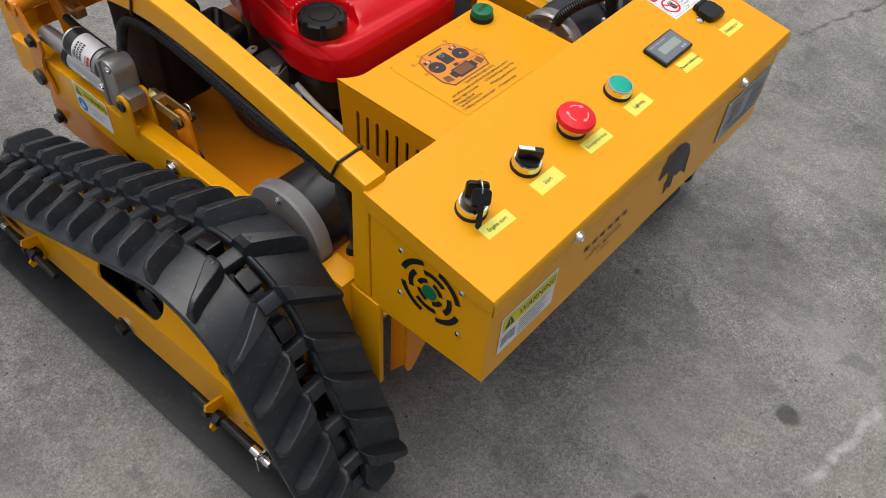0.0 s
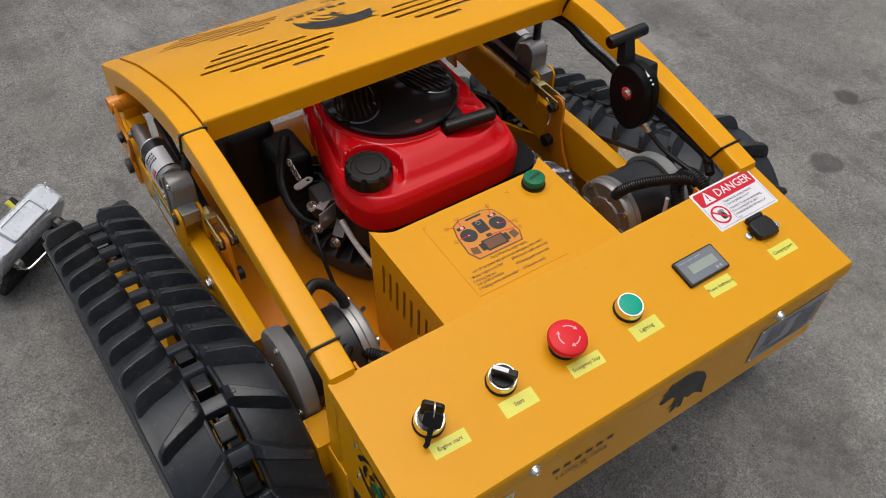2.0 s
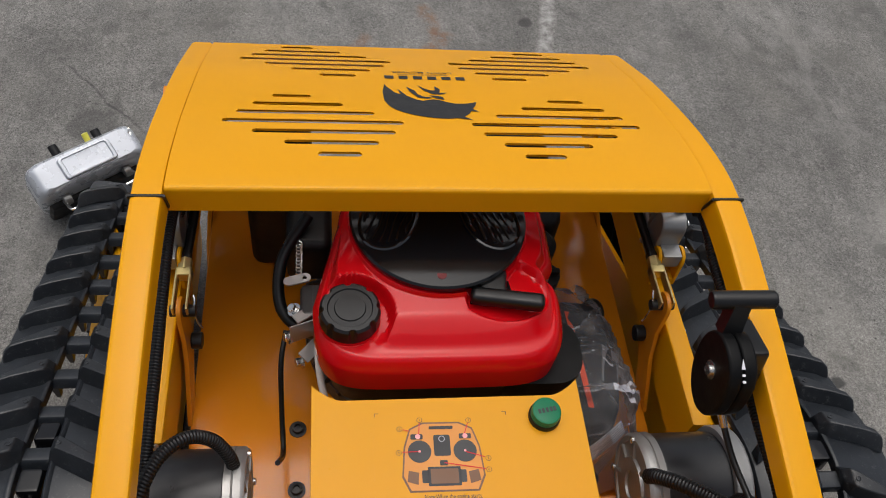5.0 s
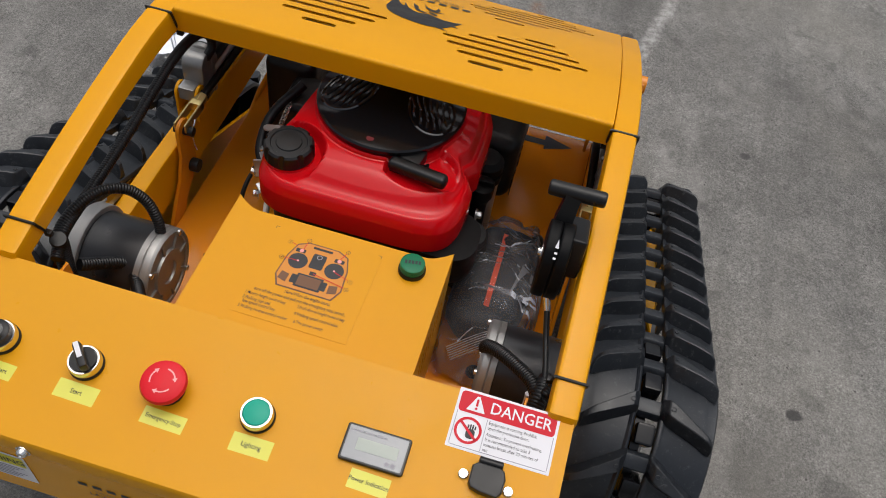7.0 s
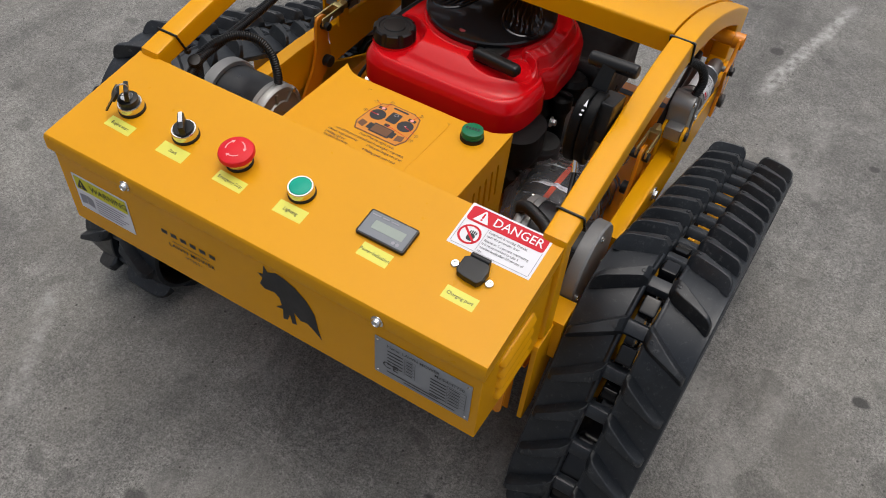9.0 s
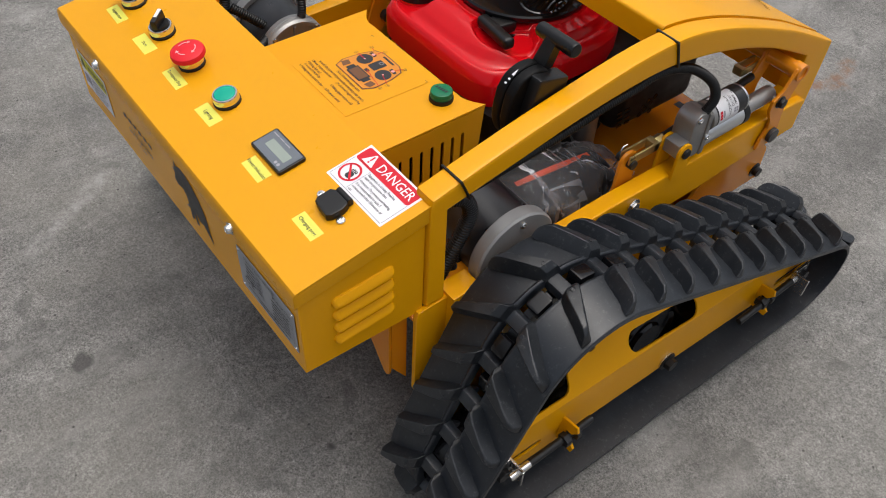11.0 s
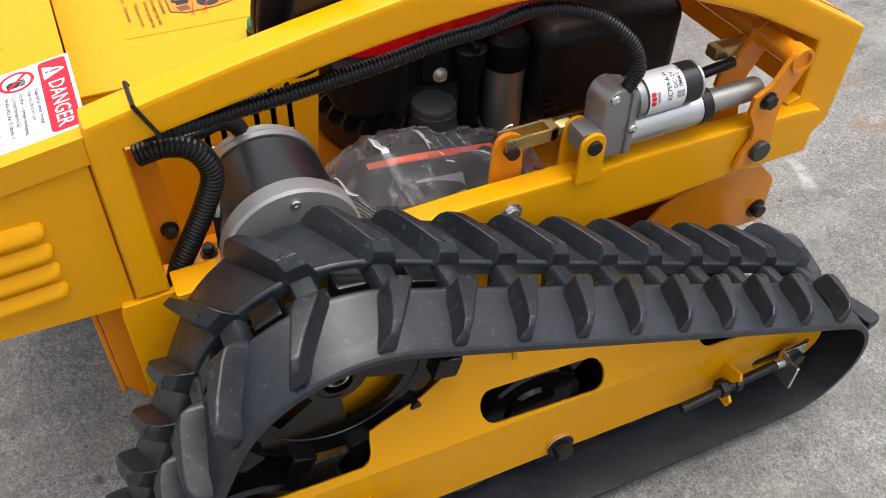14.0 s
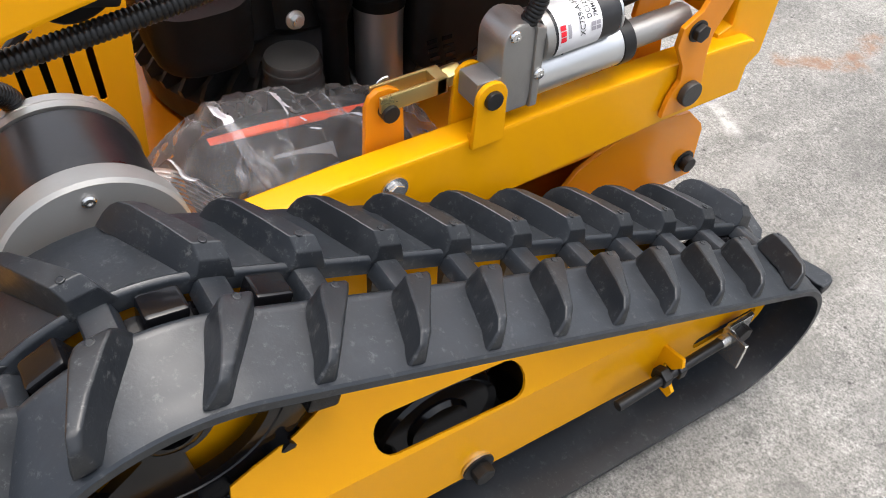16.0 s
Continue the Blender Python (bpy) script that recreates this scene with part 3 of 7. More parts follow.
def hood_mesh():
    """The sheet as strips across the machine, each strip left open where a slot runs through it."""
    y0, y1, w, r = 0.4835, 0.8425, 0.2537, 0.0036
    line = smooth([(y, z, 0) for y, z in TOPLINE], 0.002)
    zs = lambda y: float(np.interp(y, [q.x for q in line] + [0.8440], [q.y for q in line] + [0.3692])) + 0.001
    slots = [(a + r, b - r, y) for ya, step in ((0.5298, 0.0201), (0.7150, 0.0188)) for a, b, y in slot_rows(ya, step)]
    levels = {round(y0 + (y1 - y0) * i / 70, 5) for i in range(71)}
    for _, _, y in slots:
        levels = {q for q in levels if abs(q - y) > r + 0.0004}
    cuts = [-1.0, -0.92, -0.75, -0.45, 0.0, 0.45, 0.75, 0.92, 1.0]
    for _, _, y in slots:
        levels |= {round(y + r * k, 5) for k in cuts}
    ys = sorted(levels)
    zt = zs(y0)
    bend = [(y0 - 0.0040, zt - 0.0300), (y0 - 0.0040, zt - 0.0040), (y0 - 0.0037, zt - 0.0024), (y0 - 0.0029, zt - 0.0011), (y0 - 0.0016, zt - 0.0003)]
    nose = [(y1 + 0.0020, 0.3695), (y1 + 0.0035, 0.3680), (y1 + 0.0040, 0.3655), (y1 + 0.0050, 0.262)]
    rows = bend + [(y, zs(y)) for y in ys] + nose
    bm = bmesh.new()

    def wall(p, q, pz, qz):
        bm.faces.new([bm.verts.new(v) for v in ((p[0], p[1], pz), (q[0], q[1], qz), (q[0], q[1], qz - 0.0022), (p[0], p[1], pz - 0.0022))])

    for (ya, za), (yb, zb) in zip(rows, rows[1:]):
        mid = (ya + yb) / 2
        hit = [s for s in slots if abs(mid - s[2]) < r] if y0 <= ya and yb <= y1 else []
        ends_a, ends_b = [-w], [-w]
        if hit:
            for la, lb in zip(gaps_at(hit, ya, r), gaps_at(hit, yb, r)):
                ends_a += la
                ends_b += lb
        ends_a.append(w)
        ends_b.append(w)
        for i in range(0, len(ends_a), 2):
            quad = ((ends_a[i], ya, za), (ends_a[i + 1], ya, za), (ends_b[i + 1], yb, zb), (ends_b[i], yb, zb))
            bm.faces.new([bm.verts.new(v) for v in quad])
            n = Vector((0, za - zb, yb - ya)).normalized() * 0.0022
            bm.faces.new([bm.verts.new(Vector(v) - n) for v in quad[::-1]])
        for i in range(1, len(ends_a) - 1):
            wall((ends_a[i], ya), (ends_b[i], yb), za, zb)
    # turned-down side edges
    for (ya, za), (yb, zb) in zip(rows[5:], rows[6:]):
        for x in (-w + 0.0002, w - 0.0002):
            bm.faces.new([bm.verts.new(v) for v in ((x, ya, za - 0.0004), (x, yb, zb - 0.0004), (x, yb, zb - 0.020), (x, ya, za - 0.020))])
    ya, za = rows[0]
    bm.faces.new([bm.verts.new(v) for v in ((-w, ya, za), (w, ya, za), (w, ya + 0.0022, za), (-w, ya + 0.0022, za))])
    bmesh.ops.translate(bm, vec=(CX, 0, 0), verts=bm.verts)
    return bm


def gaps_at(hit, y, r):
    """Where the slots open at y, as pairs of x."""
    out = []
    for a, b, q in hit:
        e = r * math.sqrt(max(0.0, 1 - min(1.0, abs(y - q) / r) ** 2))
        out += [(a - e, b + e), (-b - e, -a + e)]
    return sorted(out)


hood = part("hood", hood_mesh(), YELLOW, mower, "bent yellow sheet hood with rows of slots", 0.3)


def hood_print(outlines):
    """Dark printed areas that follow the hood's curve."""
    bm = bmesh.new()
    for pts in outlines:
        vs = [bm.verts.new((x, y, 0)) for x, y in pts]
        for tri in tessellate_polygon([[Vector((x, y, 0)) for x, y in pts]]):
            bm.faces.new([vs[i] for i in tri])
    for i in range(36):
        bmesh.ops.bisect_plane(bm, geom=bm.verts[:] + bm.edges[:] + bm.faces[:], plane_co=(0, 0.58 + i * 0.005, 0), plane_no=(0, 1, 0))
    line = smooth([(y, z, 0) for y, z in TOPLINE], 0.004)
    for v in bm.verts:
        v.co.z = float(np.interp(v.co.y, [q.x for q in line], [q.y for q in line])) + 0.0016
    for f in bm.faces:
        f.normal_update()
        if f.normal.z < 0:
            f.normal_flip()
    return bm


# the maker's emblem as a plain dark shape: a long arched body with thin strokes above it
emblem_hood = [(-0.0385, 0.6890), (-0.0418, 0.6680), (-0.0415, 0.6430), (-0.0370, 0.6290), (-0.0310, 0.6205), (-0.0215, 0.6130), (-0.0115, 0.6080), (0.0000, 0.6040), (0.0105, 0.6018), (0.0225, 0.6010), (0.0335, 0.6030), (0.0480, 0.5990), (0.0400, 0.6068), (0.0465, 0.6140),
               (0.0490, 0.6205), (0.0580, 0.6190), (0.0514, 0.6257), (0.0560, 0.6350), (0.0586, 0.6440), (0.0480, 0.6395), (0.0351, 0.6385), (0.0260, 0.6420), (0.0190, 0.6470), (0.0120, 0.6490), (0.0000, 0.6440), (-0.0080, 0.6480), (-0.0160, 0.6570), (-0.0250, 0.6760), (-0.0225, 0.6600), (-0.0290, 0.6660), (-0.0355, 0.6800)]
emblem_strokes = [[(-0.0020, 0.6885), (0.0040, 0.6730), (0.0120, 0.6640), (0.0200, 0.6620), (0.0305, 0.6675), (0.0210, 0.6680), (0.0225, 0.6780), (0.0175, 0.6860), (0.0165, 0.6740), (0.0110, 0.6740), (0.0050, 0.6790)],
                  [(-0.0147, 0.6830), (-0.0120, 0.6690), (-0.0040, 0.6530), (0.0060, 0.6500), (0.0110, 0.6540), (0.0010, 0.6560), (-0.0040, 0.6630), (-0.0060, 0.6720)],
                  [(0.0080, 0.6600), (0.0150, 0.6520), (0.0240, 0.6480), (0.0230, 0.6560), (0.0160, 0.6590)]]
part("emblem", hood_print([emblem_hood]), INK, hood, "dark emblem print on the hood")
for stroke in emblem_strokes:
    part("emblem_stroke", hood_print([stroke]), INK, hood)
part("maker_print", hood_print([[(x, 0.7070), (x + 0.0105, 0.7070), (x + 0.0105, 0.7170), (x, 0.7170)] for x in (-0.037, -0.0205, -0.004, 0.0125, 0.029, 0.0455)] + [[(-0.022, 0.7215), (0.038, 0.7215), (0.038, 0.7225), (-0.022, 0.7225)]]), INK, hood)
word = letters("LAWN MOWER", 0.0095, Matrix.Translation((0.008, 0.7300, 0)) @ pose(0, 0, 0, 0, 0, 180), 0, 0, "CENTER", 1.0, 1.1)
for v in word.verts:
    v.co.z = top_z(v.co.y) + 0.0019
part("lettering", word, INK, hood)

# ---- control box ----
LID_UP = Vector((0, 0.148, 0.024)).normalized()


def lid(x, y):
    """A place on the lid's upper face."""
    return (x, y, 0.42 + 0.162 * y)


def lid_plane(x, y, lift=0.0):
    return up_by(frame_of(lid(x, y), (1, 0, 0), LID_UP), lift)


W0, W1 = -0.2735, 0.2895
box_side = [(0.0015, 0.2925), (0.146, 0.2875), (0.146, 0.440), (0.0015, 0.4165)]


def box_body():
    bm = slab([box_side], W1 - W0 - 0.006, Matrix.Translation((W0 + 0.003, 0, 0)) @ SIDE, 0.0015)
    return bm


control_box = part("control_box", box_body(), YELLOW, mower, "yellow sheet-metal control box with sloping lid")
lid_outline = [(-0.0012, 0.4155), (-0.0012, 0.401), (-0.0030, 0.401), (-0.0030, 0.4165), (-0.0005, 0.4205), (0.1510, 0.4446), (0.1510, 0.4419), (0.001, 0.4175)]
lid_sheet = part("box_lid", merge(slab([lid_outline], W1 - W0, Matrix.Translation((W0, 0, 0)) @ SIDE, 0.0),
                                  side_plate([[(-0.0028, 0.4165), (0.148, 0.4415), (0.148, 0.423), (-0.0028, 0.4005)]], W1 - 0.0022, W1, 0.0006),
                                  side_plate([[(-0.0028, 0.4165), (0.148, 0.4415), (0.148, 0.423), (-0.0028, 0.4005)]], W0, W0 + 0.0022, 0.0006)), LIDPAINT, mower, "folded yellow lid with a lip")


def dome_screw(x, z):
    m = frame_of((x, -0.0032, z), (1, 0, 0), (0, 0, 1))
    return lathe([(0.0068, 0.0), (0.0068, 0.0012), (0.0050, 0.0013), (0.0050, 0.003), (0.0040, 0.0052), (0.0022, 0.006), (0.0016, 0.0045), (0, 0.0045)], 20, m)


for x in (-0.1520, 0.1730):
    part("lid_screw", dome_screw(x, 0.4085), BEZEL, lid_sheet, "bright domed screw")

# louvres on the right wall, pressed outwards
for i in range(4):
    y0, y1, z = 0.036, 0.108, 0.380 - i * 0.0185
    rows = []
    for t in (0, 0.004, 0.012, 0.025, 0.045, 0.07, 0.09, 0.3, 0.5, 0.7, 0.91, 0.93, 0.955, 0.975, 0.988, 0.996, 1):
        y = y0 + (y1 - y0) * t
        full = max(0.02, math.sqrt(max(0.0, 1 - (1 - min(1.0, min(t, 1 - t) / 0.09)) ** 2)))
        tilt = 0.004 * (0.5 - t)
        rows.append([(W1 - 0.0035, y, z + 0.0065 * full - tilt), (W1 - 0.003 + 0.002 * full, y, z + 0.006 * full - tilt), (W1 - 0.003 + 0.0062 * full, y, z - tilt), (W1 - 0.003 + 0.006 * full, y, z - 0.005 * full - tilt), (W1 - 0.0035, y, z - 0.0065 * full - tilt)])
    part("louvre", loft(rows), YELLOW, control_box)

# fan grille on the left wall: rings of openings, their shade painted flat black
FAN = frame_of((W0 + 0.0028, 0.070, 0.371), (0, -1, 0), (0, 0, 1))


def arc_slot(r, a0, a1, w, n=10):
    out = [((r + w) * math.cos(radians(a0 + (a1 - a0) * i / n)), (r + w) * math.sin(radians(a0 + (a1 - a0) * i / n))) for i in range(n + 1)]
    return out + [((r - w) * math.cos(radians(a1 + (a0 - a1) * i / n)), (r - w) * math.sin(radians(a1 + (a0 - a1) * i / n))) for i in range(n + 1)]


slots = [arc_slot(r, a + 15 + turn, a + 75 + turn, w) for r, w, turn in ((0.034, 0.0031, 0), (0.0235, 0.0029, 35), (0.0135, 0.0026, 0)) for a in (0, 90, 180, 270)]
for one in slots:
    part("fan_opening", flat([one], up_by(FAN, 0.0006)), MATTE, control_box, "dark curved fan opening")
part("fan_hub", lathe([(0.0085, 0), (0.0085, 0.001), (0, 0.0011)], 24, up_by(FAN, 0.0004)), GREEN, control_box, "green fan sticker")
for a, b in ((0.036, 0.030), (-0.036, 0.030), (0.036, -0.030), (-0.036, -0.030)):
    part("fan_screw", lathe([(0.0032, 0), (0.0032, 0.001), (0.002, 0.002), (0, 0.002)], 12, up_by(FAN @ Matrix.Translation((a, b, 0)), 0.0002)), BEZEL, control_box)

# ---- controls on the lid ----


def push_base(name, x, label, collar=GOLD, r=0.0145):
    b = part(name, lathe([(r * 1.05, 0), (r * 1.05, 0.003), (r * 0.98, 0.004), (r * 0.98, 0.0045), (0, 0.0045)], 32, lid_plane(x, 0.0755)), MATTE, mower, label)
    part("collar", lathe([(r, 0.0045), (r, 0.010), (r * 0.93, 0.0118), (r * 0.83, 0.0118), (r * 0.80, 0.0105), (0, 0.0105)], 32, lid_plane(x, 0.0755)), collar, b, "bright metal collar")
    return b


key = push_base("ignition_lock", -0.2135, "key switch with two black keys left in it", BEZEL)
part("lock_head", lathe([(0.0115, 0.0105), (0.0115, 0.018), (0.009, 0.0195), (0, 0.0195)], 28, lid_plane(-0.2135, 0.0755)), BLACK, key)
KEY = lid_plane(-0.2135, 0.0755)


def key_bm(m, flip=1):
    head = slab([rounded(-0.011, 0.0, 0.011, 0.019, 0.005)], 0.0045, m @ Matrix.Translation((0, 0, -0.0022)), 0.001)
    blade = slab([[(-0.0035, 0.001), (0.0035, 0.001), (0.0035, -0.022), (0.0, -0.027), (-0.0035, -0.024), (-0.0022, -0.018), (-0.0035, -0.015), (-0.0022, -0.010)]], 0.0018, m @ Matrix.Translation((0, 0, -0.0009)))
    return merge(head, blade)


KEYW, KEYD = Vector((0.7, -0.7, 0.0)), Vector((-0.36, -0.52, -0.78))
part("key_in_lock", slab([rounded(-0.0105, 0.0, 0.0105, 0.0165, 0.004)], 0.0050, KEY @ frame_of((0, 0, 0.0190), KEYW, (0.15, 0.15, 1.0)) @ Matrix.Translation((0, 0, -0.0027)), 0.001), BLACK, key)
part("lock_face", lathe([(0.0070, 0.0195), (0.0070, 0.0203), (0, 0.0203)], 20, KEY), BEZEL, key)
part("key_ring", hose([KEY @ (Vector((0.0, -0.002, 0.0320)) + 0.0075 * (math.cos(a) * Vector((-0.5, -0.7, -0.5)).normalized() + math.sin(a) * Vector((0.2, 0.3, -0.93)).normalized())) for a in [i * 0.6 for i in range(12)]], 0.0008, 6), STEEL, key)
part("spare_key", key_bm(KEY @ frame_of((-0.0080, -0.0115, 0.0240), KEYW, -KEYD) @ Matrix.Diagonal((0.80, 0.80, 0.80, 1))), BLACK, key, "hanging black key with thin blade")

sel = push_base("selector_switch", -0.1335, "black rotary selector switch with chrome collar", BEZEL)
part("knob", merge(lathe([(0.0115, 0.0105), (0.0112, 0.014), (0, 0.014)], 28, lid_plane(-0.1335, 0.0755)), box(0, 0, 0.0190, 0.0072, 0.0245, 0.012, 0.0018, 2, lid_plane(-0.1335, 0.0755) @ pose(0, 0, 0, 0, 0, 42))), BLACK, sel)
part("pointer_mark", box(0, 0.0045, 0.0251, 0.0042, 0.0150, 0.0006, 0, 1, lid_plane(-0.1335, 0.0755) @ pose(0, 0, 0, 0, 0, 42)), WHITE, sel)

stop = push_base("emergency_stop_button", -0.058, "red mushroom emergency stop button with twist arrows")
STOPM = lid_plane(-0.058, 0.0755)
part("mushroom_cap", lathe([(0.010, 0.007), (0.0105, 0.0105), (0.0165, 0.0118), (0.0196, 0.0142), (0.0200, 0.0168), (0.0188, 0.0198), (0.0145, 0.0219), (0, 0.0229)], 40, STOPM), REDCAP, stop)
arrows = [ring_flat(0, 0, 0.0098, 0.0111, up_by(STOPM, 0.0226), a, a + 62, 8) for a in (25, 145, 265)]
heads = []
for a in (25, 145, 265):
    c, s = math.cos(radians(a)), math.sin(radians(a))
    d = Vector((s, -c))
    q = Vector((0.01045 * c, 0.01045 * s))
    heads.append([(q + d * 0.0038)[:], (q + Vector((c, s)) * 0.0023)[:], (q - Vector((c, s)) * 0.0023)[:]])
part("arrow_print", merge(*arrows, flat(heads, up_by(STOPM, 0.0226))), PINK, stop)

light_b = push_base("light_button", 0.025, "round teal push button in a chrome collar", BEZEL)
part("lens", lathe([(0.0115, 0.0105), (0.0115, 0.0118), (0.0105, 0.0126), (0, 0.0130)], 32, lid_plane(0.025, 0.0755)), TEAL, light_b)

METER = lid_plane(0.1300, 0.0775)
meter = part("power_meter", slab([rounded(-0.0285, -0.0163, 0.0285, 0.0163, 0.0025)], 0.005, METER, 0.0012), BLACK, mower, "black digital power meter with grey display")
part("face", slab([rounded(-0.0262, -0.0142, 0.0262, 0.0142, 0.001)], 0.0006, up_by(METER, 0.0047)), SCREEN, meter)
part("display", slab([rounded(-0.0165, -0.0055, 0.0200, 0.0052, 0.0008)], 0.0004, up_by(METER, 0.0052)), LCD, meter)
part("meter_print", bars([(-0.024, 0.0105, 0.010, 0.0012), (-0.012, 0.0105, 0.008, 0.0012), (-0.002, 0.0105, 0.009, 0.0012)], up_by(METER, 0.0056)), GREYINK, meter)
part("meter_button", flat([disc(0.0135, -0.0105, 0.0020), disc(0.0185, -0.0105, 0.0020)], up_by(METER, 0.0056)), GREYINK, meter)

PORT = lid_plane(0.227, 0.0790)
port = part("charging_port", slab([[(-0.0145, -0.006), (-0.012, -0.010), (-0.004, -0.012), (0.011, -0.013), (0.0145, -0.008), (0.0155, 0.004), (0.013, 0.011), (0.009, 0.0125), (-0.010, 0.0125), (-0.0145, 0.009)]], 0.009, PORT, 0.0018), BLACK, mower, "black rubber charging socket cover with two bright screws")
part("hinge", rod(PORT @ Vector((-0.010, 0.015, 0.006)), PORT @ Vector((0.011, 0.015, 0.006)), 0.0035, segs=12, bevel=0.0008), BLACK, port)
part("pull_tab", slab([rounded(-0.010, 0.0115, 0.011, 0.0185, 0.002)], 0.003, up_by(PORT, 0.0005), 0.0006), BLACK, port)
for x, y in ((-0.0200, 0.0008), (0.0200, -0.0030)):
    part("port_screw", lathe([(0.0046, -0.003), (0.0046, 0.0003), (0.0038, 0.0012), (0.0018, 0.0014), (0.0014, 0.0), (0, 0.0)], 18, PORT @ Matrix.Translation((x, y, 0.002))), BEZEL, port, "bright cross-head screw")

# yellow name labels
for x, y, w, h, tilt, words, size in ((-0.2075, 0.0497, 0.0375, 0.0145, -2, "Engine start", 0.0058), (-0.1305, 0.0503, 0.0375, 0.0165, -1, "Start", 0.0060), (-0.0500, 0.0495, 0.0385, 0.0150, -1.5, "Emergency Stop", 0.0054),
                                      (0.0290, 0.0503, 0.0360, 0.0165, 0, "Lighting", 0.0062), (0.1335, 0.0495, 0.0352, 0.0165, -1.5, "Power Indication", 0.0056), (0.2305, 0.0493, 0.0355, 0.0150, -1, "Charging port", 0.0056)):
    m = lid_plane(x, y, 0.0002) @ pose(0, 0, 0, 0, 0, tilt)
    t = part("name_label", slab([rounded(-w / 2, -h / 2, w / 2, h / 2, 0.0004)], 0.0003, m), TAPE, mower, "small yellow label reading " + words)
    part("lettering", letters(words, size, up_by(m, 0.0005), 0, 0, "CENTER", 0.92), INK, t)

# danger sticker
DANGER = lid_plane(0.2310, 0.1262, 0.0002)
ds = part("danger_sticker", slab([rounded(-0.0460, -0.0275, 0.0460, 0.0275, 0.0008)], 0.0003, DANGER), WHITE, mower, "white and red danger sticker")
DM = up_by(DANGER, 0.0006)
part("red_band", flat([rounded(-0.0435, 0.0060, 0.0435, 0.0252, 0.0035)], DM), REDINK, ds)
part("title", letters("DANGER", 0.0150, up_by(DM, 0.0003), 0.012, 0.0154, "CENTER", 0.92), WHITE, ds)
part("triangle", flat([[(-0.0365, 0.0085), (-0.0195, 0.0085), (-0.0270, 0.0228), (-0.0290, 0.0228)]], up_by(DM, 0.0003)), WHITE, ds)
part("mark", flat([rounded(-0.0290, 0.0132, -0.0270, 0.0200, 0.0008), disc(-0.0280, 0.0112, 0.0012, 10)], up_by(DM, 0.0006)), REDINK, ds)
part("ban_ring", merge(ring_flat(-0.0300, -0.0095, 0.0098, 0.0122, DM), flat([[(-0.0395, -0.0030), (-0.0378, -0.0013), (-0.0205, -0.0160), (-0.0222, -0.0177)]], DM)), REDINK, ds)
part("pictogram", flat([rounded(-0.0315, -0.0165, -0.0235, -0.0075, 0.003)] + [rounded(-0.0312 + i * 0.0021, -0.0078, -0.0297 + i * 0.0021, -0.0030 - 0.0008 * abs(i - 1.5), 0.0006) for i in range(4)], up_by(DM, -0.0001)), INK, ds)
part("rule", merge(bars([(-0.0160, -0.0095, 0.0005, 0.029)], DM), bars([(-0.0430, -0.0250, 0.086, 0.0006), (-0.0436, -0.0090, 0.0006, 0.0300), (0.0430, -0.0090, 0.0006, 0.0300)], DM)), GREYINK, ds)
lines = ("Equipment is running. Prohibit", "open the protective door.", "Attention: To prevent overheating,", "It is recommended to take 5", "minutes break after 30 minutes of", "use")
part("small_print", merge(*[letters(s, 0.0044, DM, -0.0140, 0.0022 - i * 0.0046 - (0.0012 if i > 1 else 0), "LEFT", 0.80) for i, s in enumerate(lines)]), INK, ds)

# rear face: warning sticker, maker's bars, emblem, nameplate
REAR = frame_of((0, 0.0012, 0), (1, 0, 0), (0, 0, 1))


def warning_sticker(m, name_label, blue=False):
    w = part("warning_sticker", slab([rounded(-0.0430, -0.0270, 0.0430, 0.0270, 0.0008)], 0.0003, m), WHITE, mower, name_label)
    pm = up_by(m, 0.0006)
    part("yellow_band", flat([rounded(-0.0405, 0.0045, 0.0405, 0.0245, 0.002)], pm), WARNYEL, w)
    part("title", letters("WARNING", 0.0132, up_by(pm, 0.0003), 0.0125, 0.0140, "CENTER", 0.90), INK, w)
    part("triangle", flat([[(-0.0380, 0.0070), (-0.0225, 0.0070), (-0.0295, 0.0215), (-0.0310, 0.0215)]], up_by(pm, 0.0003)), INK, w)
    part("mark", flat([rounded(-0.0309, 0.0115, -0.0296, 0.0175, 0.0005), disc(-0.0303, 0.0093, 0.0009, 8)], up_by(pm, 0.0006)), WARNYEL, w)
    if blue:
        part("pictogram", flat([disc(-0.0285, -0.0105, 0.0115, 28)], pm), BLUEINK, w)
        part("symbol", flat([rounded(-0.0330, -0.0170, -0.0240, -0.0095, 0.002), rounded(-0.0300, -0.0090, -0.0270, -0.0045, 0.001)], up_by(pm, 0.0003)), WHITE, w)
        part("small_print", merge(letters("CLEAN THE FILTER", 0.0062, pm, -0.0145, -0.0070, "LEFT", 0.85), letters("REGULARLY", 0.0062, pm, -0.0060, -0.0150, "LEFT", 0.85)), GREYINK, w)
    else:
        part("pictogram", flat([[(-0.0395, -0.0190), (-0.0290, -0.0165), (-0.0290, -0.0020), (-0.0395, -0.0045)], [(-0.0285, -0.0165), (-0.0180, -0.0190), (-0.0180, -0.0045), (-0.0285, -0.0020)]], pm), GREYINK, w)
        part("small_print", bars([(-0.0140, -0.0010 - i * 0.0042, 0.050 - (i % 3) * 0.006, 0.0016) for i in range(6)], pm), GREYINK, w)
    return w


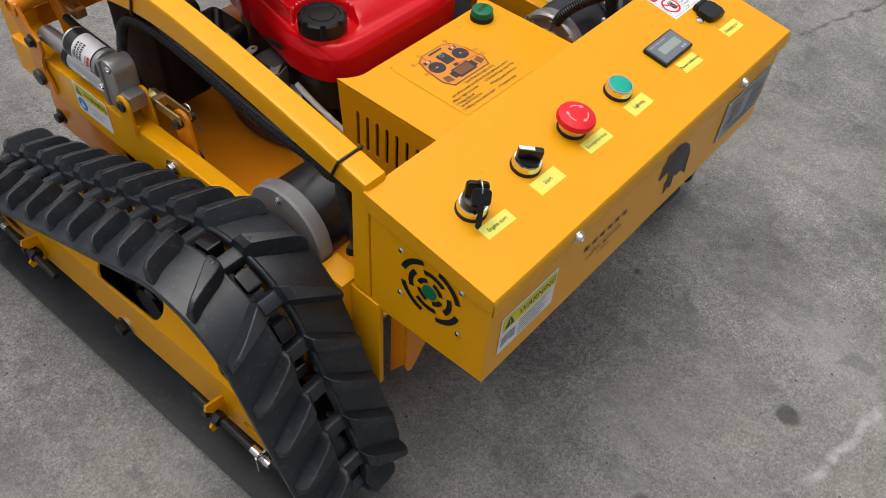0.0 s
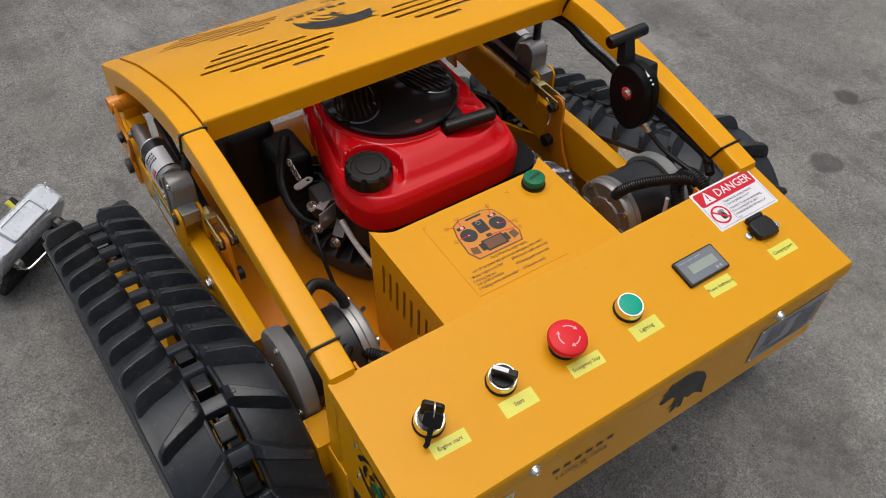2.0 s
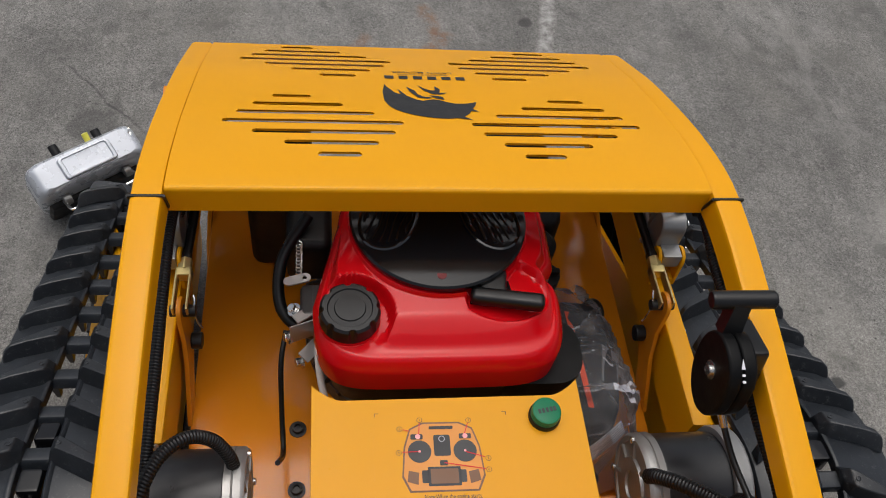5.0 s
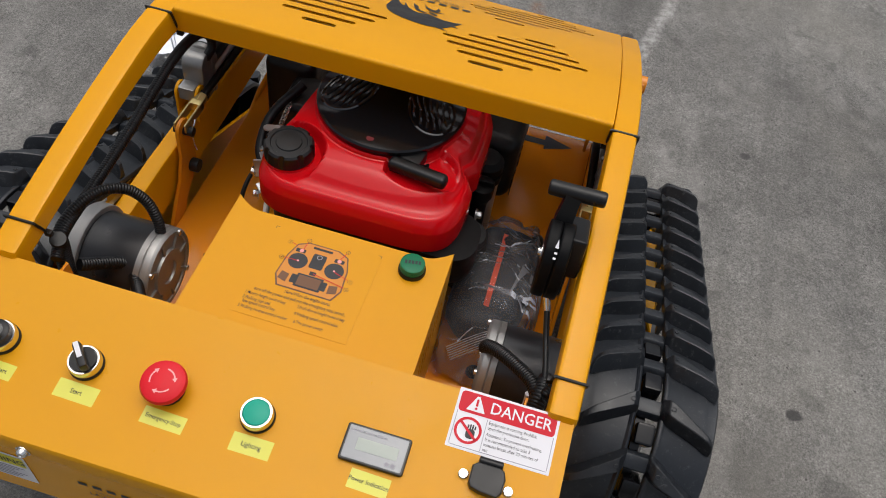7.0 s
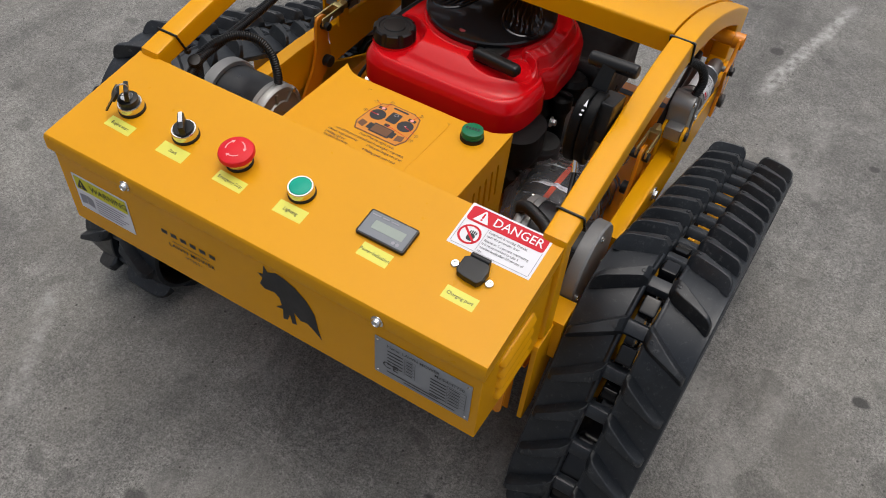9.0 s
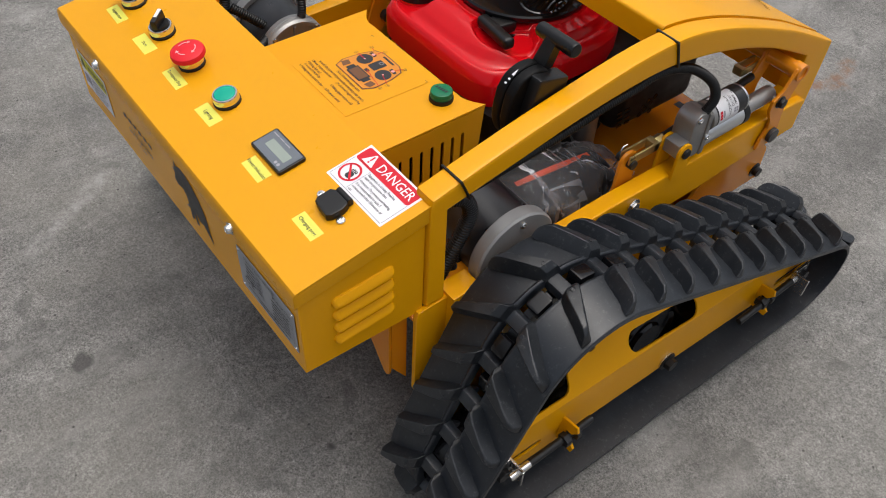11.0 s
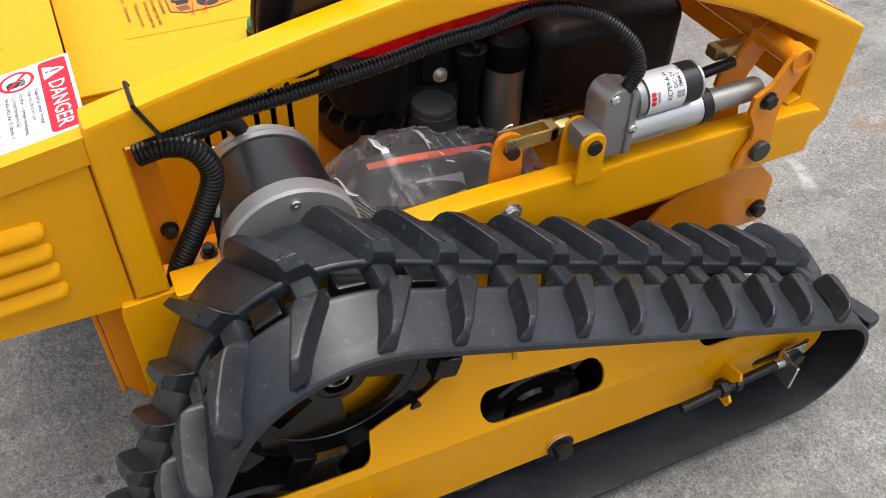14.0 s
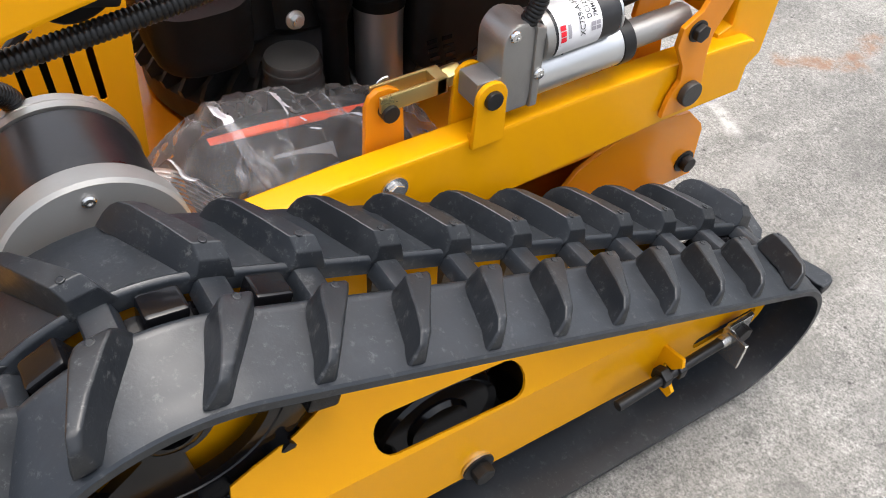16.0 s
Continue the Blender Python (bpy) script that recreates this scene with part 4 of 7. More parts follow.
warning_sticker(frame_of((-0.209, 0.0009, 0.3465), (1, 0, 0), (0, 0, 1)), "white and yellow warning sticker on the box")
part("maker_print", bars([(-0.1180 + i * 0.0138, 0.3570, 0.0085, 0.0060) for i in range(6)] + [(-0.104, 0.3465, 0.053, 0.0009)], up_by(REAR, 0.0003)), INK, control_box, "plain dark bars of the maker's name")
part("model_lettering", letters("-VT500-", 0.0066, up_by(REAR, 0.0003), -0.0775, 0.3290, "CENTER", 1.0, 1.15), INK, control_box)
part("lettering", letters("LAWN MOWER", 0.0090, up_by(REAR, 0.0003), -0.0775, 0.3385, "CENTER", 1.0, 1.1), INK, control_box)
emblem_rear = [(0.030, 0.392), (0.034, 0.384), (0.046, 0.390), (0.056, 0.388), (0.069, 0.382), (0.083, 0.370), (0.092, 0.354), (0.095, 0.333), (0.099, 0.316), (0.090, 0.325), (0.081, 0.332), (0.072, 0.330), (0.064, 0.338),
               (0.066, 0.319), (0.060, 0.317), (0.058, 0.331), (0.054, 0.319), (0.048, 0.317), (0.049, 0.334), (0.040, 0.332), (0.048, 0.340), (0.046, 0.351), (0.040, 0.356), (0.027, 0.353), (0.021, 0.358), (0.026, 0.370), (0.020, 0.375), (0.027, 0.377)]
part("emblem", flat([emblem_rear], up_by(REAR, 0.0003)), INK, control_box, "dark emblem print")
NP = frame_of((0.2225, 0.0009, 0.3485), (1, 0, 0), (0, 0, 1))
np_ = part("nameplate", slab([rounded(-0.0555, -0.0300, 0.0555, 0.0300, 0.001)], 0.0007, NP, 0.0002), PLATE, mower, "grey etched metal nameplate")
NM = up_by(NP, 0.0010)
part("heading", merge(letters("Name: LAWN MOWER", 0.0066, NM, -0.041, 0.0225, "LEFT", 0.92), letters("Model:HT750", 0.0066, NM, 0.014, 0.0165, "LEFT", 0.92)), INK, np_)
part("approval_mark", letters("CE", 0.0135, NM, -0.046, -0.0100, "LEFT", 1.1, 1.2), INK, np_)
part("plate_print", bars([(-0.040, 0.0150 - i * 0.0055, 0.018, 0.0018) for i in range(5)] + [(0.010, 0.0085 - i * 0.0052, 0.018, 0.0018) for i in range(6)] + [(-0.040, -0.0200, 0.060, 0.0016), (-0.020, -0.0245, 0.060, 0.0016)], NM), INK, np_)
for x, y, w, h, n in ((-0.020, 0.0165, 0.012, 0.0055, 5), (0.029, 0.0110, 0.021, 0.0052, 6)):
    cells = []
    for i in range(n):
        y0 = y - i * h
        cells += [(x, y0, w, 0.0004), (x, y0 - h / 2, 0.0004, h), (x + w, y0 - h / 2, 0.0004, h), (x + 0.002, y0 - h / 2, w * 0.6, 0.0014)]
    part("plate_table", bars(cells, NM), INK, np_)
for x in (-0.0515, 0.0515):
    for y in (-0.0262, 0.0262):
        part("rivet", lathe([(0.0017, 0), (0.0015, 0.0008), (0, 0.0011)], 10, NM @ Matrix.Translation((x, y, -0.0004))), STEEL, np_)

# ---- battery box ----
B0, B1 = -0.1170, 0.1355


def battery_top():
    n = 10
    front = []
    for i in range(n + 1):
        t = i / n
        front.append((B1 - 0.030 * t, 0.335 + 0.016 * (1 - math.sin(t * math.pi / 2))))
    for i in range(n + 1):
        t = 1 - i / n
        front.append((B0 + 0.030 * t, 0.335 + 0.016 * (1 - math.sin(t * math.pi / 2))))
    return slab([[(B0, 0.1495), (B1, 0.1495)] + front], 0.003, Matrix.Translation((0, 0, 0.3755)), 0.0008)


battery = part("battery_box", battery_top(), LIDPAINT, mower, "orange-yellow battery box with printed guide on top")


def vent_wall(x0, inward):
    cuts = []
    for i in range(7):
        y = 0.318 - 0.0155 * i
        cuts.append(stadium(y, 0.300, y, 0.347, 0.0026, 5))
    return side_plate([[(0.150, 0.195), (0.334, 0.195), (0.350, 0.375), (0.150, 0.375)]] + cuts, x0, x0 + 0.0022, 0.0)


part("vent_wall", vent_wall(B0, True), LIDPAINT, battery)
part("vent_wall", vent_wall(B1 - 0.0022, True), LIDPAINT, battery)
part("front_wall", box((B0 + B1) / 2, 0.3325, 0.285, B1 - B0 - 0.006, 0.002, 0.18, 0.0005), LIDPAINT, battery)
part("battery", box((B0 + B1) / 2, 0.245, 0.275, 0.17, 0.135, 0.15, 0.004), MATTE, mower, "dark battery block inside the vented box")
lamp_b = part("signal_lamp", lathe([(0.0150, 0), (0.0150, 0.004), (0.0142, 0.0052), (0, 0.0052)], 28, Matrix.Translation((0.0975, 0.3125, 0.3785))), MATTE, mower, "round green lamp with dark base")
part("lens", lathe([(0.0136, 0.0050), (0.0138, 0.0085), (0.0130, 0.0088), (0.0138, 0.0094), (0.0134, 0.0130), (0.0115, 0.0140), (0, 0.0145)], 32, Matrix.Translation((0.0975, 0.3125, 0.3785))), GREEN, lamp_b)
part("maker_print", bars([(-0.0085 + i * 0.0037, 0.0, 0.0024, 0.0045) for i in range(5)], Matrix.Translation((0.0975, 0.3125, 0.3934)) @ pose(0, 0, 0, 0, 0, 10)), INK, lamp_b)

# printed guide on the battery box
GUIDE = frame_of((0.0, 0.2605, 0.3787), (1, -0.012, 0), (0, 1, 0))
guide = part("guide_sticker", slab([rounded(-0.0620, -0.0600, 0.0620, 0.0600, 0.0005)], 0.0003, GUIDE), LIDPAINT, mower, "clear printed guide with a transmitter picture and notes")
GM = up_by(GUIDE, 0.0006)
body = [(-0.021, 0.046), (0.021, 0.046), (0.036, 0.040), (0.043, 0.022), (0.046, -0.006), (0.038, -0.020), (-0.038, -0.020), (-0.046, -0.006), (-0.043, 0.022), (-0.036, 0.040)]
part("picture_outline", flat([[(x * 1.03 * 0.78 - 0.001, (y - 0.013) * 1.04 * 0.95 + 0.017) for x, y in body]], GM), BROWNINK, guide)
part("picture_body", flat([[(x * 0.77 - 0.001, (y - 0.013) * 0.94 + 0.017) for x, y in body]], up_by(GM, 0.0003)), PRINTORANGE, guide)
pd = up_by(GM, 0.0006)
part("stick_drawing", flat([disc(-0.0215, 0.0215, 0.0105, 24), disc(0.0195, 0.0215, 0.0105, 24)], pd), INK, guide)
part("picture_panel", flat([rounded(-0.0085, 0.017, 0.0065, 0.037, 0.002), rounded(-0.012, 0.0425, 0.010, 0.0455, 0.001), rounded(-0.004, 0.008, 0.003, 0.013, 0.0008), rounded(-0.029, 0.033, -0.018, 0.038, 0.001), rounded(0.015, 0.033, 0.026, 0.038, 0.001), rounded(-0.0205, -0.0075, -0.0145, 0.0040, 0.001), rounded(0.0135, -0.0075, 0.0190, 0.0040, 0.001)], pd), INK, guide)
part("picture_screen", flat([rounded(-0.0150, -0.0105, 0.0140, 0.0070, 0.0010)], pd), INK, guide)
part("picture_display", flat([rounded(-0.0128, -0.0085, 0.0118, 0.0050, 0.0008)], up_by(pd, 0.0003)), BROWNINK, guide)
part("picture_dial", ring_flat(-0.001, 0.033, 0.0022, 0.0030, up_by(pd, 0.0003)), GREYINK, guide)
for side in (1, -1):
    part("picture_wing", flat([[(-0.001 + side * 0.031, 0.004), (-0.001 + side * 0.022, 0.002), (-0.001 + side * 0.023, -0.009), (-0.001 + side * 0.0325, -0.006)]], pd), BROWNINK, guide)
for x, y, r in ((-0.0225, 0.0355, 0.0024), (0.0205, 0.0355, 0.0024), (-0.0215, 0.0215, 0.0012), (0.0195, 0.0215, 0.0012)):
    part("picture_knob", flat([disc(x, y, r, 12)], up_by(pd, 0.0003)), PINK, guide)
for n_, x, y, tx, ty in (("1", -0.0200, 0.0520, -0.0215, 0.037), ("2", 0.0250, 0.0510, 0.0200, 0.037), ("3", -0.0385, 0.0435, -0.030, 0.041), ("4", -0.0400, 0.0210, -0.022, 0.0215), ("5", 0.0400, 0.0140, 0.020, 0.0205), ("6", 0.0395, 0.0035, 0.0, 0.0105)):
    part("callout_number", merge(ring_flat(x, y, 0.0022, 0.0026, GM, n=14), letters(n_, 0.0036, GM, x, y, "CENTER")), INK, guide)
    d = Vector((tx - x, ty - y))
    q = Vector((-d.y, d.x)).normalized() * 0.0004
    a, b = Vector((x, y)) + d.normalized() * 0.003, Vector((tx, ty))
    part("callout_line", flat([[(a + q)[:], (a - q)[:], (b - q)[:], (b + q)[:]]], up_by(pd, 0.0002)), REDINK, guide)
guide_lines = (("Note:When the engine starts,", 0.006, -0.0200, "CENTER"), ("turn off the power and pull out the emergency stop switch.", 0.0, -0.0268, "CENTER"), ("1.Mower height control key", -0.0570, -0.0335, "LEFT"), ("2.Push shovel height control key", 0.0, -0.0335, "LEFT"),
         ("3.Walking high and", -0.0570, -0.0400, "LEFT"), ("low speed control key", -0.0550, -0.0450, "LEFT"), ("4.Walking speed control stick", 0.0, -0.0420, "LEFT"), ("5.Walking reverse control rocker", -0.0570, -0.0515, "LEFT"), ("6.The power switch", 0.0030, -0.0515, "LEFT"))
part("guide_text", merge(*[letters(s, 0.0056 if i > 1 else 0.0060, GM, x, y, al, 0.70 if i != 1 else 0.69) for i, (s, x, y, al) in enumerate(guide_lines)]), INK, guide)
part("corner_marks", bars([(-0.061, 0.0590, 0.004, 0.0005), (-0.061, 0.0575, 0.0005, 0.0035), (0.057, 0.0590, 0.004, 0.0005), (0.0605, 0.0575, 0.0005, 0.0035)], GM), INK, guide)

# ---- chassis ----
deck = part("deck_plate", slab([[(-0.262 + CX, 0.17), (0.262 + CX, 0.17), (0.262 + CX, 0.7900), (-0.262 + CX, 0.7900)]], 0.004, Matrix.Translation((0, 0, 0.196)), 0.0008), ORANGE, mower, "orange painted deck floor")
part("deck_front", loft([[(x, 0.7905, 0.1995), (x, 0.8080, 0.1850), (x, 0.8100, 0.1800), (x, 0.8160, 0.1200), (x, 0.60, 0.110), (x, 0.60, 0.118), (x, 0.80, 0.128), (x, 0.7905, 0.190)] for x in (CX - 0.262, CX + 0.262)]), ORANGE, mower, "orange cutter housing at the front")


def deck_cheek():
    return side_plate([[(0.60, 0.118), (0.66, 0.190), (0.70, 0.207), (0.745, 0.213), (0.790, 0.207), (0.812, 0.186), (0.816, 0.178), (0.820, 0.12)]], 0.2625, 0.268, 0.001)


cheeks = both("deck_cheek", deck_cheek, ORANGE, label="orange side cheek of the cutter housing")
both("cheek_bolt", lambda: bolt_bm((0.268, 0.803, 0.143), (1, 0, 0), 0.008, 0.008, False), BOLTBLK, cheeks)
beams = both("side_beam", lambda: side_plate([[(0.335, 0.2990), (0.42, 0.3015), (0.53, 0.3000), (0.62, 0.3000), (0.775, 0.2960), (0.8030, 0.2940), (0.8120, 0.2900), (0.8120, 0.2390), (0.72, 0.2390), (0.60, 0.2330), (0.335, 0.226)]], 0.2700, 0.294, 0.004), YELLOW, label="yellow box-section side beam")
both("beam_bolt", lambda: bolt_bm((0.2945, 0.458, 0.282), (1, 0, 0), 0.007, 0.004), STEEL, beams, "bright hex bolt with washer")
for x in (-0.165, 0.16):
    for y in (0.33, 0.40):
        part("deck_screw", lathe([(0.0095, 0.2), (0.0095, 0.202), (0.0062, 0.2022), (0.0062, 0.208), (0.0035, 0.2085), (0.003, 0.205), (0, 0.205)], 16, Matrix.Translation((x + 0.03, y - 0.01, 0))), BOLTBLK, deck)
part("arrow_print", flat([[(0.135, 0.769), (0.199, 0.7685), (0.199, 0.7795), (0.2440, 0.7645), (0.200, 0.7475), (0.200, 0.7560), (0.135, 0.7550)]], Matrix.Translation((0, 0, 0.2006))), INK, deck, "dark printed arrow on the deck")

# corner gussets behind the motors
both("rear_beam", lambda: side_plate([[(0.1745, 0.236), (0.2120, 0.236), (0.2120, 0.3010), (0.1745, 0.3005)]], 0.2640, 0.2940, 0.003), YELLOW, label="yellow stub of the side beam behind the motor")
gussets = both("gusset", lambda: merge(side_plate([[(0.168, 0.284), (0.1905, 0.284), (0.1925, 0.300), (0.1880, 0.400), (0.164, 0.400), (0.165, 0.300)]], 0.2360, 0.2395, 0.001), box(0.2525, 0.2085, 0.2875, 0.028, 0.037, 0.004, 0.001), side_plate([[(0.190, 0.205), (0.300, 0.205), (0.290, 0.245), (0.228, 0.2895), (0.190, 0.2895)]], 0.2350, 0.2385, 0.001)), ORANGE, label="bent orange motor mounting gusset")
both("gusset_bolt", lambda: merge(lathe([(0.0062, 0), (0.0062, 0.0010), (0, 0.0010)], 18, frame_of((0.2395, 0.1845, 0.3200), (0, 1, 0), (0, 0, 1))), bolt_bm((0.2400, 0.1845, 0.3200), (1, 0, 0), 0.0046, 0.007, False)), BOLTBLK, gussets)
both("gusset_bolt", lambda: merge(lathe([(0.0062, 0), (0.0062, 0.0010), (0, 0.0010)], 18, Matrix.Translation((0.2465, 0.2085, 0.2895))), bolt_bm((0.2465, 0.2085, 0.2900), (0, 0, 1), 0.0046, 0.007, False)), BOLTBLK, gussets)

# ---- lift linkage ----
arm = [(0.708, 0.252), (0.736, 0.252), (0.747, 0.272), (0.742, 0.300), (0.742, 0.322), (0.752, 0.342), (0.7590, 0.358), (0.7585, 0.3715), (0.748, 0.3790), (0.736, 0.374), (0.722, 0.346), (0.7055, 0.336), (0.704, 0.320), (0.716, 0.300), (0.719, 0.285), (0.711, 0.270)]
for x0 in (0.2955, 0.246):
    arms = both("lift_arm", lambda: side_plate([arm], x0, x0 + 0.005, 0.0012), ORANGE, label="shaped orange lift arm plate")
    if x0 > 0.28:
        both("pivot_bolt", lambda: rod((0.3005, 0.7305, 0.2715), (0.3075, 0.7305, 0.2715), 0.0110, segs=24, bevel=0.0015), DARKCAST, arms)
        both("rod_bolt", lambda: merge(rod((0.3005, 0.7210, 0.3305), (0.3020, 0.7210, 0.3305), 0.0090, segs=18), rod((0.3020, 0.7210, 0.3305), (0.3075, 0.7210, 0.3305), 0.0076, segs=6, bevel=0.001)), BOLTBLK, arms)


def roller_bm():
    outer, inner, n = 0.0122, 0.0088, 24
    rings = []
    for x, r in ((0.288, outer), (0.303, outer), (0.303, inner), (0.288, inner)):
        rings.append([(x, 0.747 + r * math.cos(2 * math.pi * i / n), 0.3665 + r * math.sin(2 * math.pi * i / n)) for i in range(n)])
    return loft(rings + rings[:1], False)


both("roller", roller_bm, ORANGE, label="orange open-ended pivot bush")
part("cross_shaft", rod((CX - 0.2875, 0.747, 0.3665), (CX + 0.2875, 0.747, 0.3665), 0.0105, segs=20), ORANGE, mower, "orange cross shaft")

# actuators
def fork_side():
    return [(0.5185, 0.294), (0.5195, 0.327)] + [(0.532 + 0.0128 * math.cos(a), 0.3325 + 0.0128 * math.sin(a)) for a in [math.pi - i * math.pi / 10 for i in range(11)]] + [(0.5445, 0.327), (0.5455, 0.294)]


both("actuator_fork", lambda: merge(side_plate([fork_side()], 0.2940, 0.2985, 0.0012), box(0.2935, 0.532, 0.300, 0.008, 0.0255, 0.010, 0.001)), YELLOW, label="yellow fork plate")
both("actuator_fork", lambda: side_plate([fork_side()], 0.2660, 0.2705, 0.0012), YELLOW, label="yellow fork plate")
both("fork_pin", lambda: rod((0.257, 0.532, 0.3325), (0.3020, 0.532, 0.3325), 0.0070, segs=20, bevel=0.0012), BOLTBLK)


def gearbox():
    out = [(0.5470, 0.3120), (0.5665, 0.3120), (0.5690, 0.324)] + [(0.5545 + 0.0150 * math.cos(radians(a)), 0.3640 + 0.0170 * math.sin(radians(a))) for a in range(0, 181, 15)] + [(0.5405, 0.330)]
    return merge(side_plate([out], 0.2640, 0.2945, 0.0032), side_plate([[(0.5665, 0.3125), (0.5730, 0.3125), (0.5730, 0.374), (0.5640, 0.377)]], 0.2625, 0.2970, 0.002))


acts = both("actuator", gearbox, CAST, label="linear actuator with grey gearbox, silver tube and black motor")
both("mount_block", lambda: box(0.2822, 0.5350, 0.3345, 0.0225, 0.026, 0.0195, 0.0012), CAST, acts)
MZ = 0.3600
both("motor_can", lambda: rod((0.281, 0.573, MZ), (0.281, 0.6375, MZ + 0.0015), 0.0186, segs=56, bevel=0.002), MOTORBLK, acts)
both("motor_collar", lambda: rod((0.281, 0.5725, MZ), (0.281, 0.5800, MZ + 0.0002), 0.0190, segs=56, bevel=0.001), CAST, acts)
both("motor_rim", lambda: rod((0.281, 0.6377, MZ + 0.0015), (0.281, 0.6405, MZ + 0.0016), 0.0183, segs=28, bevel=0.001), ALU, acts)


def can_label():
    n = 40
    rings = []
    for y, z in ((0.5815, MZ + 0.0002), (0.6190, MZ + 0.0010)):
        rings.append([(0.281 + 0.0191 * math.cos(a), y, z + 0.0191 * math.sin(a)) for a in [radians(-35 + 150 * i / n) for i in range(n + 1)]])
    bm = bmesh.new()
    a, b = [poly_ring(bm, r) for r in rings]
    for i in range(n):
        bm.faces.new((a[i], a[i + 1], b[i + 1], b[i]))
    bmesh.ops.recalc_face_normals(bm, faces=bm.faces)
    return bm


both("can_label", can_label, FOIL, acts, "silver-white actuator label")


def can_bars(rows):
    def make():
        bm = bmesh.new()
        for y, a0, a1, w in rows:
            vs = []
            for yy in (y, y + w):
                vs.append([bm.verts.new((0.281 + 0.0196 * math.cos(radians(a0 + (a1 - a0) * k / 4)), yy, MZ + 0.0006 + 0.0196 * math.sin(radians(a0 + (a1 - a0) * k / 4)))) for k in range(5)])
            for k in range(4):
                bm.faces.new((vs[0][k], vs[0][k + 1], vs[1][k + 1], vs[1][k]))
        bmesh.ops.recalc_face_normals(bm, faces=bm.faces)
        return bm
    return make


# the maker's mark and the far script stand as plain bars
both("maker_print", can_bars([(0.5830, 2, 12, 0.0046), (0.5830, 14, 24, 0.0046), (0.5830, 26, 36, 0.0046)]), REDINK, acts)
both("label_print", can_bars([(0.5895, 6, 34, 0.0026), (0.6090, 8, 16, 0.0040), (0.6090, 18, 26, 0.0040), (0.6135, 8, 16, 0.0036), (0.6135, 18, 26, 0.0036)]), GREYINK, acts)


small_rows = [(0.5985, 6 + 9 * k, 12 + 9 * k, 0.0042) for k in range(7)] + [(0.6045, 4 + 8 * k, 9 + 8 * k, 0.0036) for k in range(8)] + [(0.6100, 6 + 10 * k, 13 + 10 * k, 0.0036) for k in range(6)]
left_print = mirrored(can_bars(small_rows)())
bmesh.ops.translate(left_print, vec=(CX, 0, 0), verts=left_print.verts)
part("label_print", left_print, INK, acts[1])


def can_text(body, y, size, start, s):
    """Lettering that runs round the motor can."""
    bm = letters(body, size, Matrix(), 0, 0, "LEFT", 0.9)
    for v in bm.verts:
        a = radians(start) + s * v.co.x / 0.0197
        v.co = (CX + s * 0.281 + 0.0197 * math.cos(a), y - v.co.y, MZ + 0.0006 + 0.0197 * math.sin(a))
    bmesh.ops.recalc_face_normals(bm, faces=bm.faces)
    return bm


for body, y, size, start in (("XC759-A-H", 0.6020, 0.0062, 4), ("DC12V", 0.6085, 0.0056, 34), ("7MM/S", 0.6140, 0.0052, 34), ("20", 0.6180, 0.0052, 78)):
    part("lettering", can_text(body, y, size, start, 1), INK, acts[0])
both("stroke_tube", lambda: rod((0.279, 0.572, 0.3285), (0.279, 0.653, 0.3295), 0.0172, segs=36, bevel=0.002), ALU, acts)
both("tube_collar", lambda: rod((0.279, 0.651, 0.3295), (0.279, 0.6625, 0.3297), 0.0182, segs=36, bevel=0.0012), BLACK, acts)
both("push_rod", lambda: merge(rod((0.279, 0.6625, 0.3297), (0.279, 0.7270, 0.3305), 0.0112, segs=28, bevel=0.003), rod((0.2795, 0.7210, 0.3305), (0.294, 0.7210, 0.3305), 0.0042, segs=12)), CAST, acts)
for x, y, z in ((0.2945, 0.5480, 0.3735), (0.2970, 0.5700, 0.3400)):
    both("gearbox_screw", lambda: lathe([(0.0045, 0), (0.0045, 0.001), (0.0034, 0.0022), (0.0016, 0.0024), (0.0012, 0.0012), (0, 0.0012)], 16, frame_of((x, y, z), (0, 1, 0), (0, 0, 1))), BEZEL, acts)

# rear links of the linkage: bent tab, clevis and thin rod
both("link_tab", lambda: side_plate([[(0.398, 0.2005), (0.420, 0.232), (0.440, 0.258), (0.452, 0.290), (0.4535, 0.330), (0.457, 0.338), (0.463, 0.342), (0.472, 0.342), (0.479, 0.338), (0.4825, 0.330), (0.484, 0.290), (0.487, 0.262), (0.478, 0.244), (0.452, 0.222), (0.438, 0.2005)]], 0.2600, 0.2652, 0.0012), ORANGE, label="tall orange link tab with pin")
both("tab_bolt", lambda: rod((0.2600, 0.471, 0.262), (0.2480, 0.471, 0.262), 0.0095, segs=20, bevel=0.0015), BOLTBLK)
link_pins = both("link_pin", lambda: rod((0.247, 0.469, 0.326), (0.2735, 0.469, 0.326), 0.0065, segs=16, bevel=0.001), BOLTBLK)
both("split_pin", lambda: hose([(0.249, 0.480, 0.338), (0.2475, 0.474, 0.336), (0.249, 0.470, 0.331), (0.249, 0.468, 0.320), (0.246, 0.464, 0.308), (0.242, 0.462, 0.302)], 0.0012, 6), STEEL, link_pins, "bright split pin")
clevs = both("clevis", lambda: merge(box(0.269, 0.488, 0.3335, 0.003, 0.052, 0.013, 0.0012, 2), box(0.255, 0.488, 0.3335, 0.003, 0.052, 0.013, 0.0012, 2), box(0.262, 0.510, 0.3335, 0.017, 0.010, 0.013, 0.0012, 2), rod((0.262, 0.514, 0.3335), (0.262, 0.528, 0.3345), 0.008, segs=6, bevel=0.001)), ZINC, label="yellow-zinc clevis")
